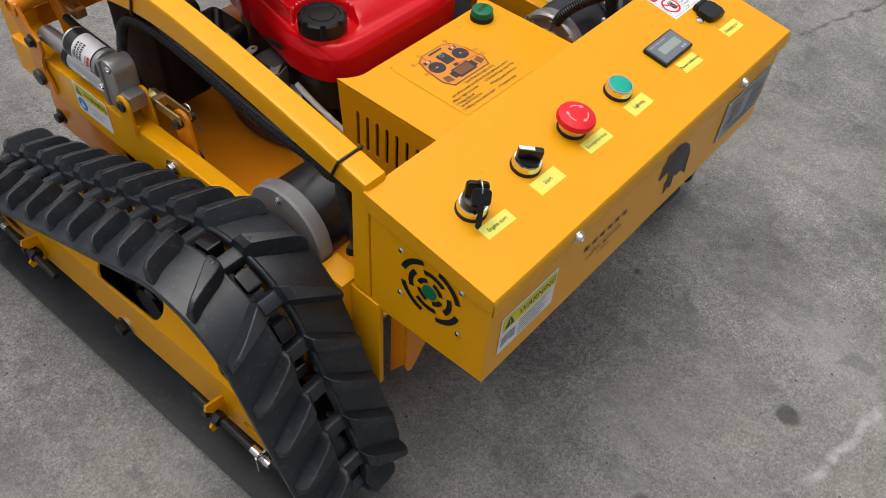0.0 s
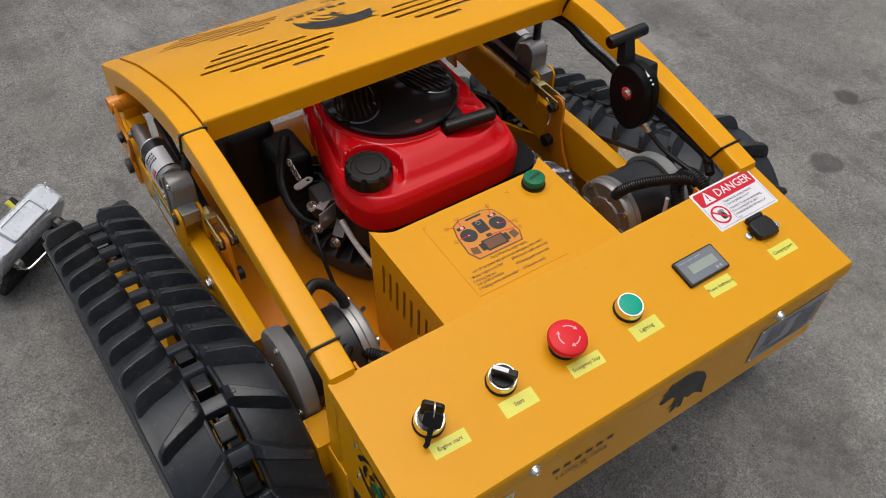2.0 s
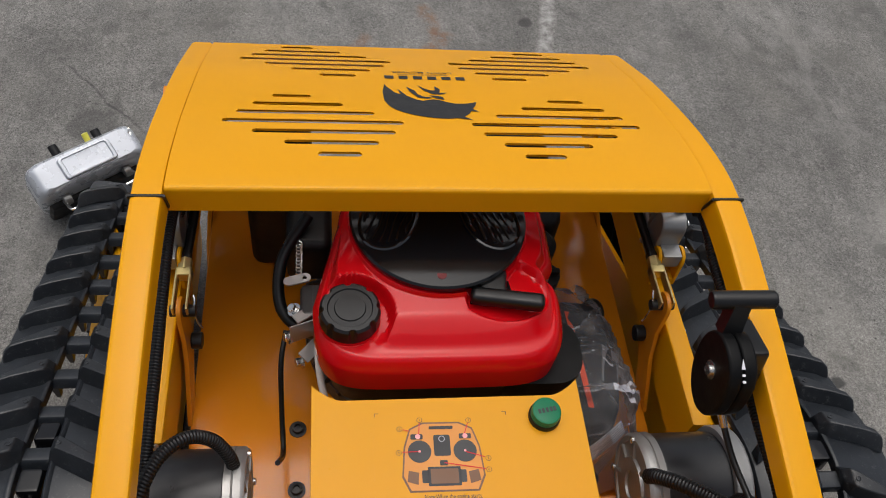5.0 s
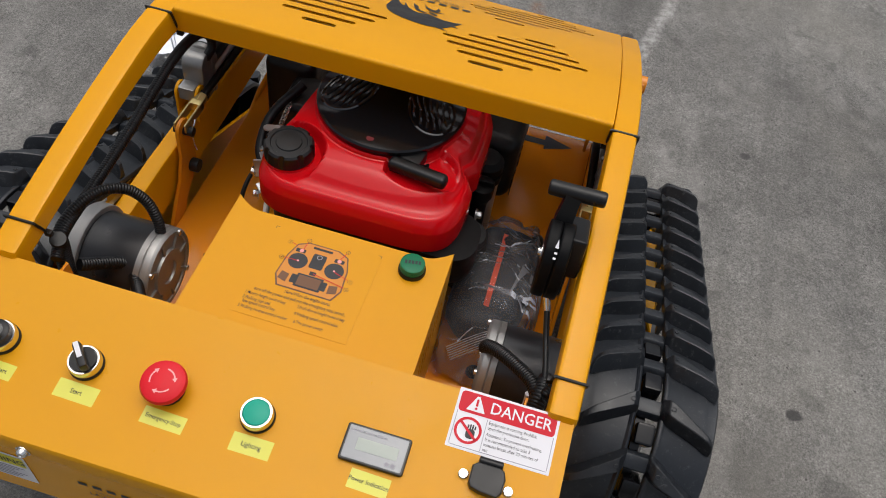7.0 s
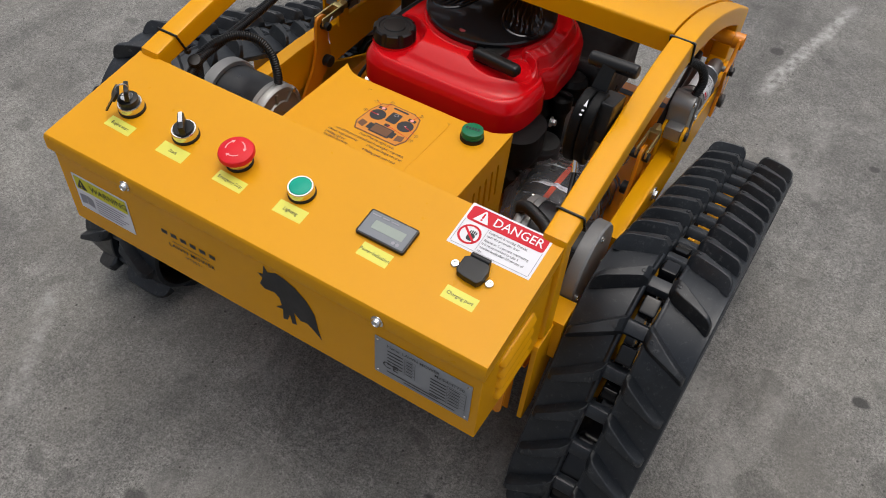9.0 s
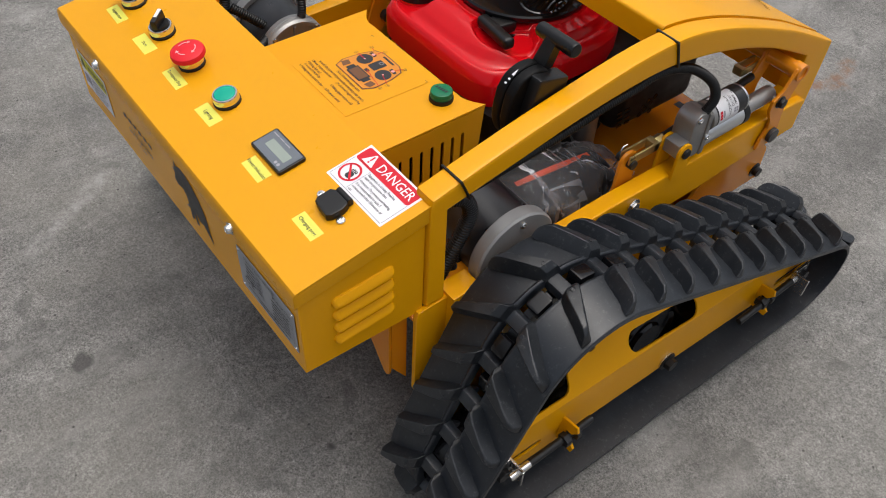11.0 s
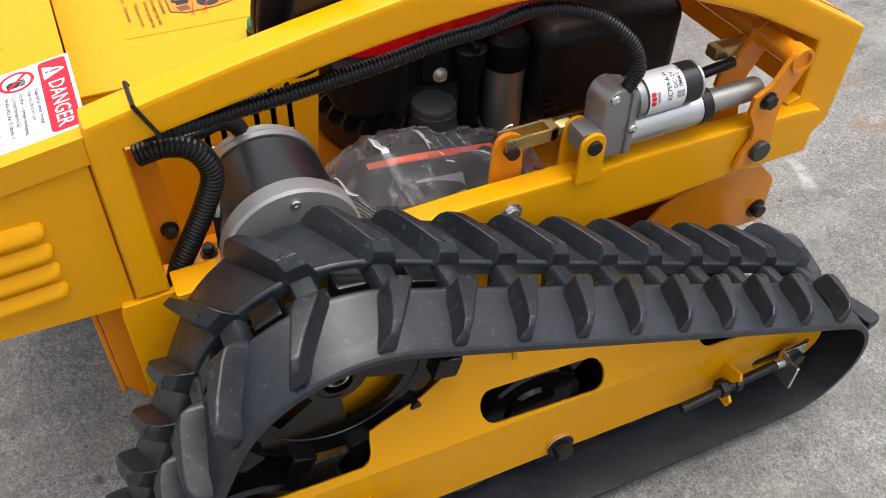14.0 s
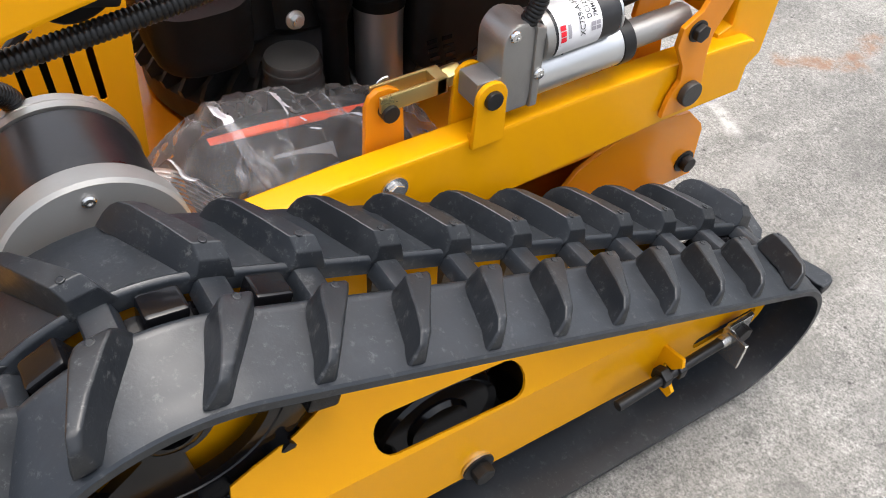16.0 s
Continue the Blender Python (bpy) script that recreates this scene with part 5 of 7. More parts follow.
both("link_rod", lambda: rod((0.262, 0.526, 0.3343), (0.252, 0.715, 0.345), 0.0055, segs=14), BLACK, clevs, "thin black link rod")
both("front_clevis", lambda: merge(box(0.2445, 0.722, 0.352, 0.003, 0.045, 0.012, 0.001), box(0.232, 0.722, 0.352, 0.003, 0.045, 0.012, 0.001), box(0.238, 0.702, 0.352, 0.014, 0.008, 0.012, 0.001)), ZINC, clevs)

# ---- drive motors ----


motors = both("drive_motor", lambda: rod((0.203, 0.270, 0.306), (0.268, 0.270, 0.306), 0.0500, segs=48, bevel=0.002), MOTORBLK, label="black cylindrical drive motor with grey end caps")
AXLE = frame_of((0, 0.270, 0.306), (0, 1, 0), (0, 0, 1))
both("outer_flange", lambda: lathe([(0.0, 0.268), (0.0550, 0.268), (0.0560, 0.270), (0.0560, 0.283), (0.0540, 0.2855), (0, 0.2855)], 56, AXLE), FLANGE, motors, "grey cast flange")


def end_cap():
    cap = lathe([(0.0, 0.203), (0.0515, 0.203), (0.0515, 0.1965), (0.0502, 0.1955), (0.0512, 0.1945), (0.0512, 0.188), (0.0485, 0.1845), (0.0440, 0.1845), (0.0430, 0.1865), (0.0290, 0.1865), (0.0280, 0.1835), (0.0150, 0.1835), (0.0140, 0.186), (0, 0.186)], 56, AXLE)
    return cap


both("inner_cap", end_cap, CAST, motors, "ribbed grey end cap")
for a in range(0, 360, 45):
    both("cap_rib", lambda: box(0.036, 0, 0.1855, 0.015, 0.004, 0.003, 0.0005, 1, AXLE @ pose(0, 0, 0, 0, 0, a)), CAST, motors)
for a in (85, 205, 325):
    both("flange_screw", lambda: lathe([(0.0042, 0.2855), (0.0042, 0.287), (0.003, 0.288), (0.0016, 0.288), (0.0014, 0.2868), (0, 0.2868)], 14, AXLE @ Matrix.Translation((0.0440 * math.cos(radians(a)), 0.0440 * math.sin(radians(a)), 0))), STEEL, motors)
for a in (45, 135, 225, 315):
    both("cap_screw", lambda: lathe([(0.0035, 0.1845), (0.0035, 0.182), (0.002, 0.1812), (0, 0.1812)], 12, AXLE @ Matrix.Translation((0.0470 * math.cos(radians(a)), 0.0470 * math.sin(radians(a)), 0))), STEEL, motors)

# ---- tracks ----
WHEELS = ((0.170, 0.088, 0.072), (0.738, 0.085, 0.066), (0.268, 0.2385, 0.0970))


def hull_loop(grow=0.0):
    pts = []
    for y, z, r in WHEELS:
        pts += [(y + (r + grow) * math.cos(2 * math.pi * i / 240), z + (r + grow) * math.sin(2 * math.pi * i / 240)) for i in range(240)]
    pts = sorted(set(pts))
    def half(seq):
        out = []
        for p in seq:
            while len(out) > 1 and (out[-1][0] - out[-2][0]) * (p[1] - out[-2][1]) - (out[-1][1] - out[-2][1]) * (p[0] - out[-2][0]) <= 0:
                out.pop()
            out.append(p)
        return out[:-1]
    return half(pts) + half(pts[::-1])


LINKS = 31
loop = hull_loop()
seg = [math.dist(a, b) for a, b in zip(loop, loop[1:] + loop[:1])]
WAY = sum(seg)


def on_loop(s):
    """Place and running direction on the track's inner face, s metres round."""
    s %= WAY
    for (a, b), d in zip(zip(loop, loop[1:] + loop[:1]), seg):
        if s <= d:
            t = s / d if d else 0
            return (a[0] + (b[0] - a[0]) * t, a[1] + (b[1] - a[1]) * t), ((b[0] - a[0]) / d, (b[1] - a[1]) / d)
        s -= d
    return loop[0], (1, 0)


PITCH = WAY / LINKS
# one link's bar sits at this place on the upper run
START = min((abs(on_loop(k * 0.001)[0][0] - 0.4625), k * 0.001) for k in range(int(WAY * 1000)) if on_loop(k * 0.001)[0][1] > 0.2)[1]
IN, HOLE0, HOLE1, OUT, THICK = 0.2965, 0.3555, 0.3810, 0.4400, 0.010
MID = (HOLE0 + HOLE1) / 2


def station(s):
    s += START
    (y, z), _ = on_loop(s)
    (_, (ay, az)), (_, (by, bz)) = on_loop(s - 0.006), on_loop(s + 0.006)
    ty, tz = ay + by, az + bz
    n = math.hypot(ty, tz)
    return (y, z), (ty / n, tz / n), (tz / n, -ty / n)


def spread(y):
    """The tracks stand a little further apart towards the front."""
    return 0.024 * (y - 0.268)


def belt():
    per = 8
    n = LINKS * per
    bm = bmesh.new()
    st = [station(i * PITCH / per) for i in range(n)]
    def band(prof):
        rings = [[bm.verts.new((x + spread(y), y + ny * h, z + nz * h)) for x, h in prof] for (y, z), _, (ny, nz) in st]
        for i in range(n):
            a, b = rings[i], rings[(i + 1) % n]
            for k in range(len(prof)):
                bm.faces.new((a[k], a[(k + 1) % len(prof)], b[(k + 1) % len(prof)], b[k]))
    # thin lip along the outer edges, a rounded raised rim along the holes
    band([(IN, 0.001), (IN, 0.0055), (IN + 0.0015, 0.0075), (IN + 0.011, 0.0086), (IN + 0.0145, THICK), (HOLE0 - 0.0060, THICK), (HOLE0 - 0.0048, THICK + 0.0014), (HOLE0 - 0.0030, THICK + 0.0024), (HOLE0 - 0.0012, THICK + 0.0018), (HOLE0, THICK), (HOLE0, 0)])
    band([(HOLE1, 0), (HOLE1, THICK), (HOLE1 + 0.0012, THICK + 0.0010), (HOLE1 + 0.0030, THICK + 0.0012), (HOLE1 + 0.0048, THICK + 0.0006), (HOLE1 + 0.0060, THICK), (OUT - 0.0160, THICK), (OUT - 0.0125, 0.0086), (OUT - 0.0015, 0.0075), (OUT, 0.0060), (OUT, 0.001)])
    bmesh.ops.recalc_face_normals(bm, faces=bm.faces)
    extra = []
    for i in range(LINKS):
        (y, z), (ty, tz), (ny, nz) = station(i * PITCH)
        m = Matrix(((1, 0, 0, spread(y)), (0, ty, ny, y), (0, tz, nz, z), (0, 0, 0, 1)))
        extra.append(loft([[m @ Vector((x, u, w)) for u, w in ((-0.0098, -0.001), (-0.0088, 0.0075), (-0.0074, 0.0098), (-0.0055, 0.0104), (0.0055, 0.0104), (0.0074, 0.0098), (0.0088, 0.0075), (0.0098, -0.001))] for x in (HOLE0 - 0.004, HOLE0 + 0.002, HOLE1 - 0.002, HOLE1 + 0.004)]))
        for x in (HOLE0 + 0.001, HOLE1 - 0.001):
            extra.append(loft([[m @ Vector((x - 0.004, -0.009, 0.0)), m @ Vector((x + 0.004, -0.009, 0.0)), m @ Vector((x + 0.004, 0.009, 0.0)), m @ Vector((x - 0.004, 0.009, 0.0))],
                               [m @ Vector((x - 0.002, -0.003, -0.018)), m @ Vector((x + 0.002, -0.003, -0.018)), m @ Vector((x + 0.002, 0.003, -0.018)), m @ Vector((x - 0.002, 0.003, -0.018))]]))
    return merge(bm, *extra)


belts = both("track_belt", belt, RUBBER, label="black rubber track belt with a row of drive holes")


def lug_mesh(side):
    """One tread lug: side 1 runs from the holes to the outer edge, -1 to the inner edge. u along the track, x across, w outwards.
    A flat top with sloping flanks, a steep facet at the holes and a rounded foot at the edge."""
    x0, x1 = (HOLE1 - 0.0015, OUT - 0.004) if side > 0 else (HOLE0 + 0.0005, IN + 0.003)
    back = -0.030 if side > 0 else -0.036
    table = (((0.00, -0.0130, 0.0125, -0.0050, 0.0050, 0.0075), (0.10, -0.0145, 0.0130, -0.0098, 0.0078, 0.0160), (0.24, -0.0140, 0.0120, -0.0100, 0.0072, 0.0176), (0.60, -0.0105, 0.0092, -0.0062, 0.0040, 0.0170), (0.86, -0.0088, 0.0078, -0.0040, 0.0030, 0.0152), (0.965, -0.0080, 0.0070, -0.0032, 0.0026, 0.0100), (1.0, -0.0072, 0.0062, -0.0040, 0.0036, 0.0030))
             if side > 0 else
             ((0.00, -0.0135, 0.0125, -0.0100, 0.0092, 0.0030), (0.03, -0.0135, 0.0125, -0.0088, 0.0080, 0.0105), (0.14, -0.0128, 0.0120, -0.0082, 0.0076, 0.0178), (0.45, -0.0115, 0.0105, -0.0068, 0.0060, 0.0180), (0.78, -0.0098, 0.0088, -0.0050, 0.0042, 0.0166), (0.90, -0.0090, 0.0080, -0.0044, 0.0036, 0.0136), (0.97, -0.0085, 0.0075, -0.0040, 0.0032, 0.0085), (1.0, -0.0080, 0.0070, -0.0046, 0.0040, 0.0030)))
    rings = []
    for t, lo, hi, tlo, thi, h in table:
        x, u = x0 + (x1 - x0) * t, 0.002 + back * t
        w0 = THICK - 0.002 if t < 0.75 else THICK - 0.006
        rings.append([(x, u + lo, w0), (x, u + hi, w0), (x, u + thi, THICK + h), (x, u + tlo, THICK + h)])
    bm = loft(rings)
    soften(bm, 0.0019, 3, 20)
    # moulding dimple near the holes
    t = 0.17
    x, u = x0 + (x1 - x0) * t, 0.002 + back * t
    merge(bm, lathe([(0.0026, -0.0005), (0.0026, 0.0004), (0.0020, 0.0006), (0.0017, 0.0002), (0, 0.0002)], 10, Matrix.Translation((x, u - 0.001, THICK + (0.0170 if side > 0 else 0.0180)))))
    return mesh_of("tread_lug", bm, LUGRUB, 24)


LUG = {1: lug_mesh(1), -1: lug_mesh(-1)}
for s, parent in ((1, belts[0]), (-1, belts[1])):
    for i in range(LINKS):
        (y, z), (ty, tz), (ny, nz) = station(i * PITCH)
        # the loop runs backwards along the top, so that +u there would point to the rear; turn it to the front
        m = Matrix(((s, 0, 0, CX + s * spread(y)), (0, -ty, ny, y), (0, -tz, nz, z), (0, 0, 0, 1)))
        for side in (1, -1):
            piece("tread_lug", LUG[side], m, parent)


def sprocket_bm():
    cuts = [arc_slot(0.0440, 120 * a - 54 - 31, 120 * a - 54 + 31, 0.0180, 10) for a in range(3)]
    m = frame_of((MID - 0.0080, 0.268, 0.2385), (0, 1, 0), (0, 0, 1))
    rim = lathe([(0.0690, 0.006), (0.0710, 0.0090), (0.0880, 0.0094), (0.0925, 0.0078), (0.0935, -0.002), (0.0690, -0.002)], 72, m)
    return merge(slab([disc(0, 0, 0.0905, 72)] + cuts, 0.008, m, 0.0), rim, lathe([(0.019, 0.006), (0.019, 0.0100), (0.0165, 0.0115), (0.012, 0.0115), (0.0115, 0.0080), (0, 0.0080)], 28, m))


sprockets = both("drive_sprocket", sprocket_bm, GLOSS, label="black painted drive sprocket with three openings")
both("hub_washer", lambda: lathe([(0.0100, -0.002), (0.0100, 0.0010), (0.0090, 0.0016), (0.0070, 0.0016), (0.0065, 0.0006), (0, 0.0006)], 24, frame_of((MID + 0.0020, 0.268, 0.2435), (0, 1, 0), (0, 0, 1))), STEEL, sprockets, "bright hub washer")
both("hub_bolt", lambda: lathe([(0.0064, 0.0), (0.0064, 0.0026), (0.0040, 0.0030), (0.0036, 0.0012), (0, 0.0012)], 20, frame_of((MID + 0.0024, 0.268, 0.2435), (0, 1, 0), (0, 0, 1))), BOLTBLK, sprockets)
teeth, turns = [], []
for i in range(LINKS):
    (y, z), (ty, tz), (ny, nz) = station((i + 0.5) * PITCH)
    if abs(math.dist((y, z), WHEELS[2][:2]) - WHEELS[2][2]) < 0.006:
        teeth.append(Matrix(((1, 0, 0, 0), (0, ty, ny, y), (0, tz, nz, z), (0, 0, 0, 1))))
        turns.append(math.degrees(math.atan2(z - 0.2385, y - 0.268)))
# the free teeth on the lower half of the sprocket, evenly spread between those in the belt
first, last = min(turns), max(turns)
free = 360 - (last - first)
gaps = round(free / math.degrees(PITCH / WHEELS[2][2]))
for k in range(1, gaps):
    a = radians(last + free * k / gaps)
    c, n_ = math.cos(a), math.sin(a)
    teeth.append(Matrix(((1, 0, 0, 0), (0, -n_, c, 0.268 + 0.096 * c), (0, c, n_, 0.2385 + 0.096 * n_), (0, 0, 0, 1))))
for m in teeth:
    both("tooth", lambda: box(MID, 0, 0.000, 0.0195, 0.023, 0.024, 0.003, 2, m), GLOSS, sprockets)


def wheel_bm(y, z, r, x0, x1):
    m = frame_of((x0, y, z), (0, 1, 0), (0, 0, 1))
    w = x1 - x0
    return lathe([(0, 0), (r * 0.45, 0), (r * 0.5, 0.004), (r * 0.86, 0.004), (r * 0.95, 0), (r, 0.003), (r, w - 0.003), (r * 0.95, w), (r * 0.86, w - 0.004), (r * 0.5, w - 0.004), (r * 0.45, w), (0, w)], 40, m)


for (y, z, r), label in ((WHEELS[0], "black idler wheel"), (WHEELS[1], "black idler wheel")):
    both("idler_wheel", lambda: wheel_bm(y, z, r - 0.001, 0.340 + spread(y), 0.388 + spread(y)), GLOSS, label=label)
for y in (0.30, 0.385, 0.555):
    both("road_wheel", lambda: wheel_bm(y, 0.058, 0.038, 0.341, 0.389), GLOSS, label="black road wheel")
both("carrier_wheel", lambda: wheel_bm(0.452, 0.0985, 0.056, 0.333, 0.377), GLOSS, label="worn black carrier wheel")
both("carrier_wheel", lambda: wheel_bm(0.640, 0.092, 0.052, 0.333, 0.377), GLOSS, label="worn black carrier wheel")

# yellow side frame of each track: an upright band below and a plate that leans inwards above it
lobe = [(0.172 + 0.0295 * math.cos(radians(a)), 0.0865 + 0.0295 * math.sin(radians(a))) for a in range(265, 85, -20)]
nose = [(0.757 + 0.031 * math.cos(radians(a)), 0.084 + 0.031 * math.sin(radians(a))) for a in range(75, -95, -20)]


def fold_z(y):
    return 0.1437 - 0.0103 * y


band = lobe + [(0.1772, 0.118), (0.1768, 0.1285), (0.186, fold_z(0.186)), (0.252, fold_z(0.252)), (0.442, fold_z(0.442)), (0.62, fold_z(0.62)), (0.735, fold_z(0.735)), (0.744, 0.127)] + nose + [(0.72, 0.0565), (0.60, 0.058), (0.45, 0.059), (0.30, 0.058), (0.21, 0.056)]
SKEW = Matrix(((0.026, 0, 1, 0.394), (1, 0, 0, 0), (0, 1, 0, 0), (0, 0, 0, 1)))
frames = both("track_frame", lambda: slab([band, stadium(0.196, 0.0820, 0.2355, 0.0830, 0.0062, 5), stadium(0.706, 0.0775, 0.768, 0.0810, 0.0072, 5)], -0.0032, SKEW, 0.0), YELLOW, label="yellow folded track side frame with oval cut-outs")
lean_edge = [(0.186, fold_z(0.186)), (0.252, fold_z(0.252)), (0.442, fold_z(0.442)), (0.62, fold_z(0.62)), (0.735, fold_z(0.735)), (0.730, 0.148), (0.690, 0.172), (0.55, 0.220), (0.385, 0.262)]
# rounded clearance for the drive sprocket
lean_edge += [(0.3740, 0.225), (0.3700, 0.205), (0.3620, 0.1900), (0.3380, 0.1815), (0.3040, 0.1745), (0.2880, 0.1705), (0.2862, 0.1660), (0.2852, 0.1600), (0.2838, 0.1545), (0.2805, 0.1500), (0.2750, 0.1475), (0.2400, 0.1478), (0.1910, 0.1488)]


def lean_x(y, z):
    return 0.394 + 0.026 * y - 0.714 * (z - fold_z(y))


def leaning_plate():
    bm = slab([lean_edge, stadium(0.3990, 0.1565, 0.4985, 0.1530, 0.0130, 8), stadium(0.6285, 0.1520, 0.690, 0.1500, 0.0115, 6)], 0.003)
    for v in bm.verts:
        y, z, w = v.co
        v.co = (lean_x(y, z) - w * 0.81, y, z - w * 0.58)
    bmesh.ops.recalc_face_normals(bm, faces=bm.faces)
    return bm


mount = [(0.268 + 0.088 * math.cos(radians(a)), 0.2385 + 0.088 * math.sin(radians(a))) for a in range(-45, 226, 15)] + [(0.205, 0.172), (0.205, 0.105), (0.335, 0.105)]
both("mounting_plate", lambda: side_plate([mount], 0.342, 0.346, 0.0), YELLOW, frames)
both("stiffener", lambda: slab([[(lean_x(0.428, 0.181) - 0.002, 0.181), (lean_x(0.428, 0.262) - 0.002, 0.262), (lean_x(0.428, 0.262) + 0.052, 0.262)]], 0.004, Matrix(((1, 0, 0, 0), (0, 0, 1, 0.426), (0, 1, 0, 0), (0, 0, 0, 1))), 0.0), YELLOW, frames, "yellow triangular stiffener")
both("leaning_plate", leaning_plate, YELLOW, frames)
inner_hull = hull_loop(-0.030)
both("inner_plate", lambda: side_plate([inner_hull[::6]], 0.298, 0.304, 0.0), YELLOW, frames)
both("mid_washer", lambda: lathe([(0.0145, 0), (0.0145, 0.002), (0, 0.002)], 24, frame_of((0.4065, 0.469, 0.0705), (0, 1, 0), (0, 0, 1))), STEEL, frames, "wide bright washer")
both("mid_bolt", lambda: bolt_bm((0.4085, 0.469, 0.0705), (1, 0, 0), 0.0095, 0.010), BOLTBLK, frames)


def screw_x(y):
    """How far out the tension screws sit: the frames spread a little towards the front."""
    return 0.4125 + 0.019 * y


def tensioner(y, z, way):
    d = Vector((0, way, 0.0 if way > 0 else -0.06)).normalized()
    p = Vector((screw_x(y), y, z))
    rod_b = rod(p + d * 0.004, p + d * (0.036 if way > 0 else 0.024), 0.0055, segs=16, bevel=0.001)
    block = box(screw_x(y) - (0.003 if way < 0 else 0.0145), y, z, 0.005, 0.030, 0.030, 0.001)
    angle_ = box(screw_x(y) + (-0.003 if way > 0 else 0.008), y + way * 0.017, z - 0.003, 0.026, 0.004, 0.032, 0.001)
    return merge(rod_b, block, angle_)


both("rear_tensioner", lambda: tensioner(0.172, 0.086, 1), STEEL, frames, "bright threaded track tensioner")
for y, z, way in ((0.172, 0.086, 1), (0.738, 0.088, -1)):
    d = Vector((0, way, 0.0 if way > 0 else -0.06)).normalized()
    both("tension_screw", lambda: rod(Vector((screw_x(y), y, z)) + d * 0.018, Vector((screw_x(y), y, z)) + d * 0.142, 0.0050, segs=16, bevel=0.0008), BOLTBLK, frames, "dark threaded tension screw")
both("front_tensioner", lambda: tensioner(0.738, 0.088, -1), STEEL, frames, "bright threaded track tensioner")
for x, y, z in ((0.4035, 0.172, 0.087), (0.4245, 0.738, 0.088)):
    both("axle_nut", lambda: bolt_bm((x, y, z), (1, 0, 0), 0.0095, 0.008), BOLTBLK, frames)
for y, z, t in ((0.274, 0.086, 1), (0.656, 0.083, -1)):
    fork = [(-0.017, -0.021), (0.009, -0.024), (0.011, -0.015), (0.002, -0.0062), (-0.007, -0.0062), (-0.007, 0.0062), (0.002, 0.0062), (0.010, 0.017), (0.007, 0.025), (-0.017, 0.021)]
    both("tension_tab", lambda: slab([fork], 0.004, frame_of((screw_x(y), y + 0.002, z), (1, 0, 0), (0, 0.10, 1)), 0.0006), YELLOW, frames, "small yellow welded fork tab")
    both("jam_nut", lambda: merge(rod((screw_x(y), y - 0.013, z), (screw_x(y), y - 0.004, z), 0.0098, segs=6, bevel=0.001), rod((screw_x(y), y + 0.005, z), (screw_x(y), y + 0.013, z), 0.0098, segs=6, bevel=0.001)), BOLTBLK, frames)

# warning sticker on the left beam
warning_sticker(frame_of((CX - 0.2945, 0.622, 0.2785), (0, -1, 0), (0, 0, 1)) @ Matrix.Diagonal((0.86, 0.86, 1, 1)), "white and yellow warning sticker on the side beam", True)

# ---- engine ----
EX, EY = 0.0095, 0.513


def cowl_outline(k=0.0, n=72):
    """The cowl seen from above: broad and square at the rear, tapering to a round front."""
    pts = []
    for i in range(n):
        a = 2 * math.pi * i / n
        c, s = math.cos(a), math.sin(a)
        if s < 0:
            p = 6.0
            hx, hy = 0.1235, 0.155
            r = (abs(c / (hx - k)) ** p + abs(s / (hy - k)) ** p) ** (-1 / p)
        else:
            p = 3.0 if c > 0 else 2.3
            hx, hy = 0.1235, 0.120
            r = (abs(c / (hx - k)) ** p + abs(s / (hy - k)) ** p) ** (-1 / p)
        pts.append((r * c, r * s))
    out = []
    for x, y in pts:
        # the left flank runs in towards the front
        f = min(1, max(0, (y + 0.08) / 0.10))
        if x < 0:
            x *= 1 - 0.20 * f * (1 if y < 0.06 else max(0, 1 - (y - 0.06) / 0.08))
        else:
            x *= 1.03 - 0.09 * math.exp(-((y + 0.052) / 0.011) ** 2)
        out.append((EX + x - 0.003, EY + y))
    return out


def ease(v, lo, hi):
    k = min(1.0, max(0.0, (v - lo) / (hi - lo)))
    return k * k * (3 - 2 * k)


def cowl():
    """Side wall, a low shelf round the edge, and a raised body round the fan with a dish for the fuel cap and a recess for the handle."""
    n, R = 240, 0.0905
    ringc = [(EX + R * math.cos(2 * math.pi * i / n), EY + R * math.sin(2 * math.pi * i / n)) for i in range(n)]
    o2 = cowl_outline(0.010, n)
    rings = [[(x, y, z) for x, y in cowl_outline(k, n)] for k, z in ((0.003, 0.350), (0.0, 0.353), (0.0, 0.3815), (0.0006, 0.3840), (0.0060, 0.3945), (0.0080, 0.3968))]
    rings.append([(x, y, 0.3978) for x, y in o2])
    steps = 56
    for s in range(1, steps + 1):
        t = s / steps
        row = []
        for (ax, ay), (bx, by) in zip(o2, ringc):
            x, y = ax + (bx - ax) * t, ay + (by - ay) * t
            body = ease(y, 0.364, 0.408) * ease(t, 0.02, 0.34)
            dish = math.dist((x, y), (-0.081, 0.408))
            body *= ease(dish, 0.0365, 0.0435)
            grip = ease(x, 0.030, 0.034) * (1 - ease(math.hypot((x - 0.070) / 1.4, y - 0.432), 0.030, 0.036))
            z = 0.3978 + 0.0016 * t + body * (0.0135 + 0.0042 * t) - 0.0095 * grip * body
            z += 0.0045 * ease(t, 0.955, 1.0)
            row.append((x, y, z))
        rings.append(row)
    return loft(rings)


cowl_ob = part("engine_cowl", cowl(), RED, mower, "glossy red moulded engine cowl", 30)
CAPM = Matrix.Translation((-0.081, 0.410, 0.3990))
part("cap_collar", lathe([(0.0300, -0.002), (0.0290, 0.002), (0, 0.002)], 40, CAPM), RED, cowl_ob)


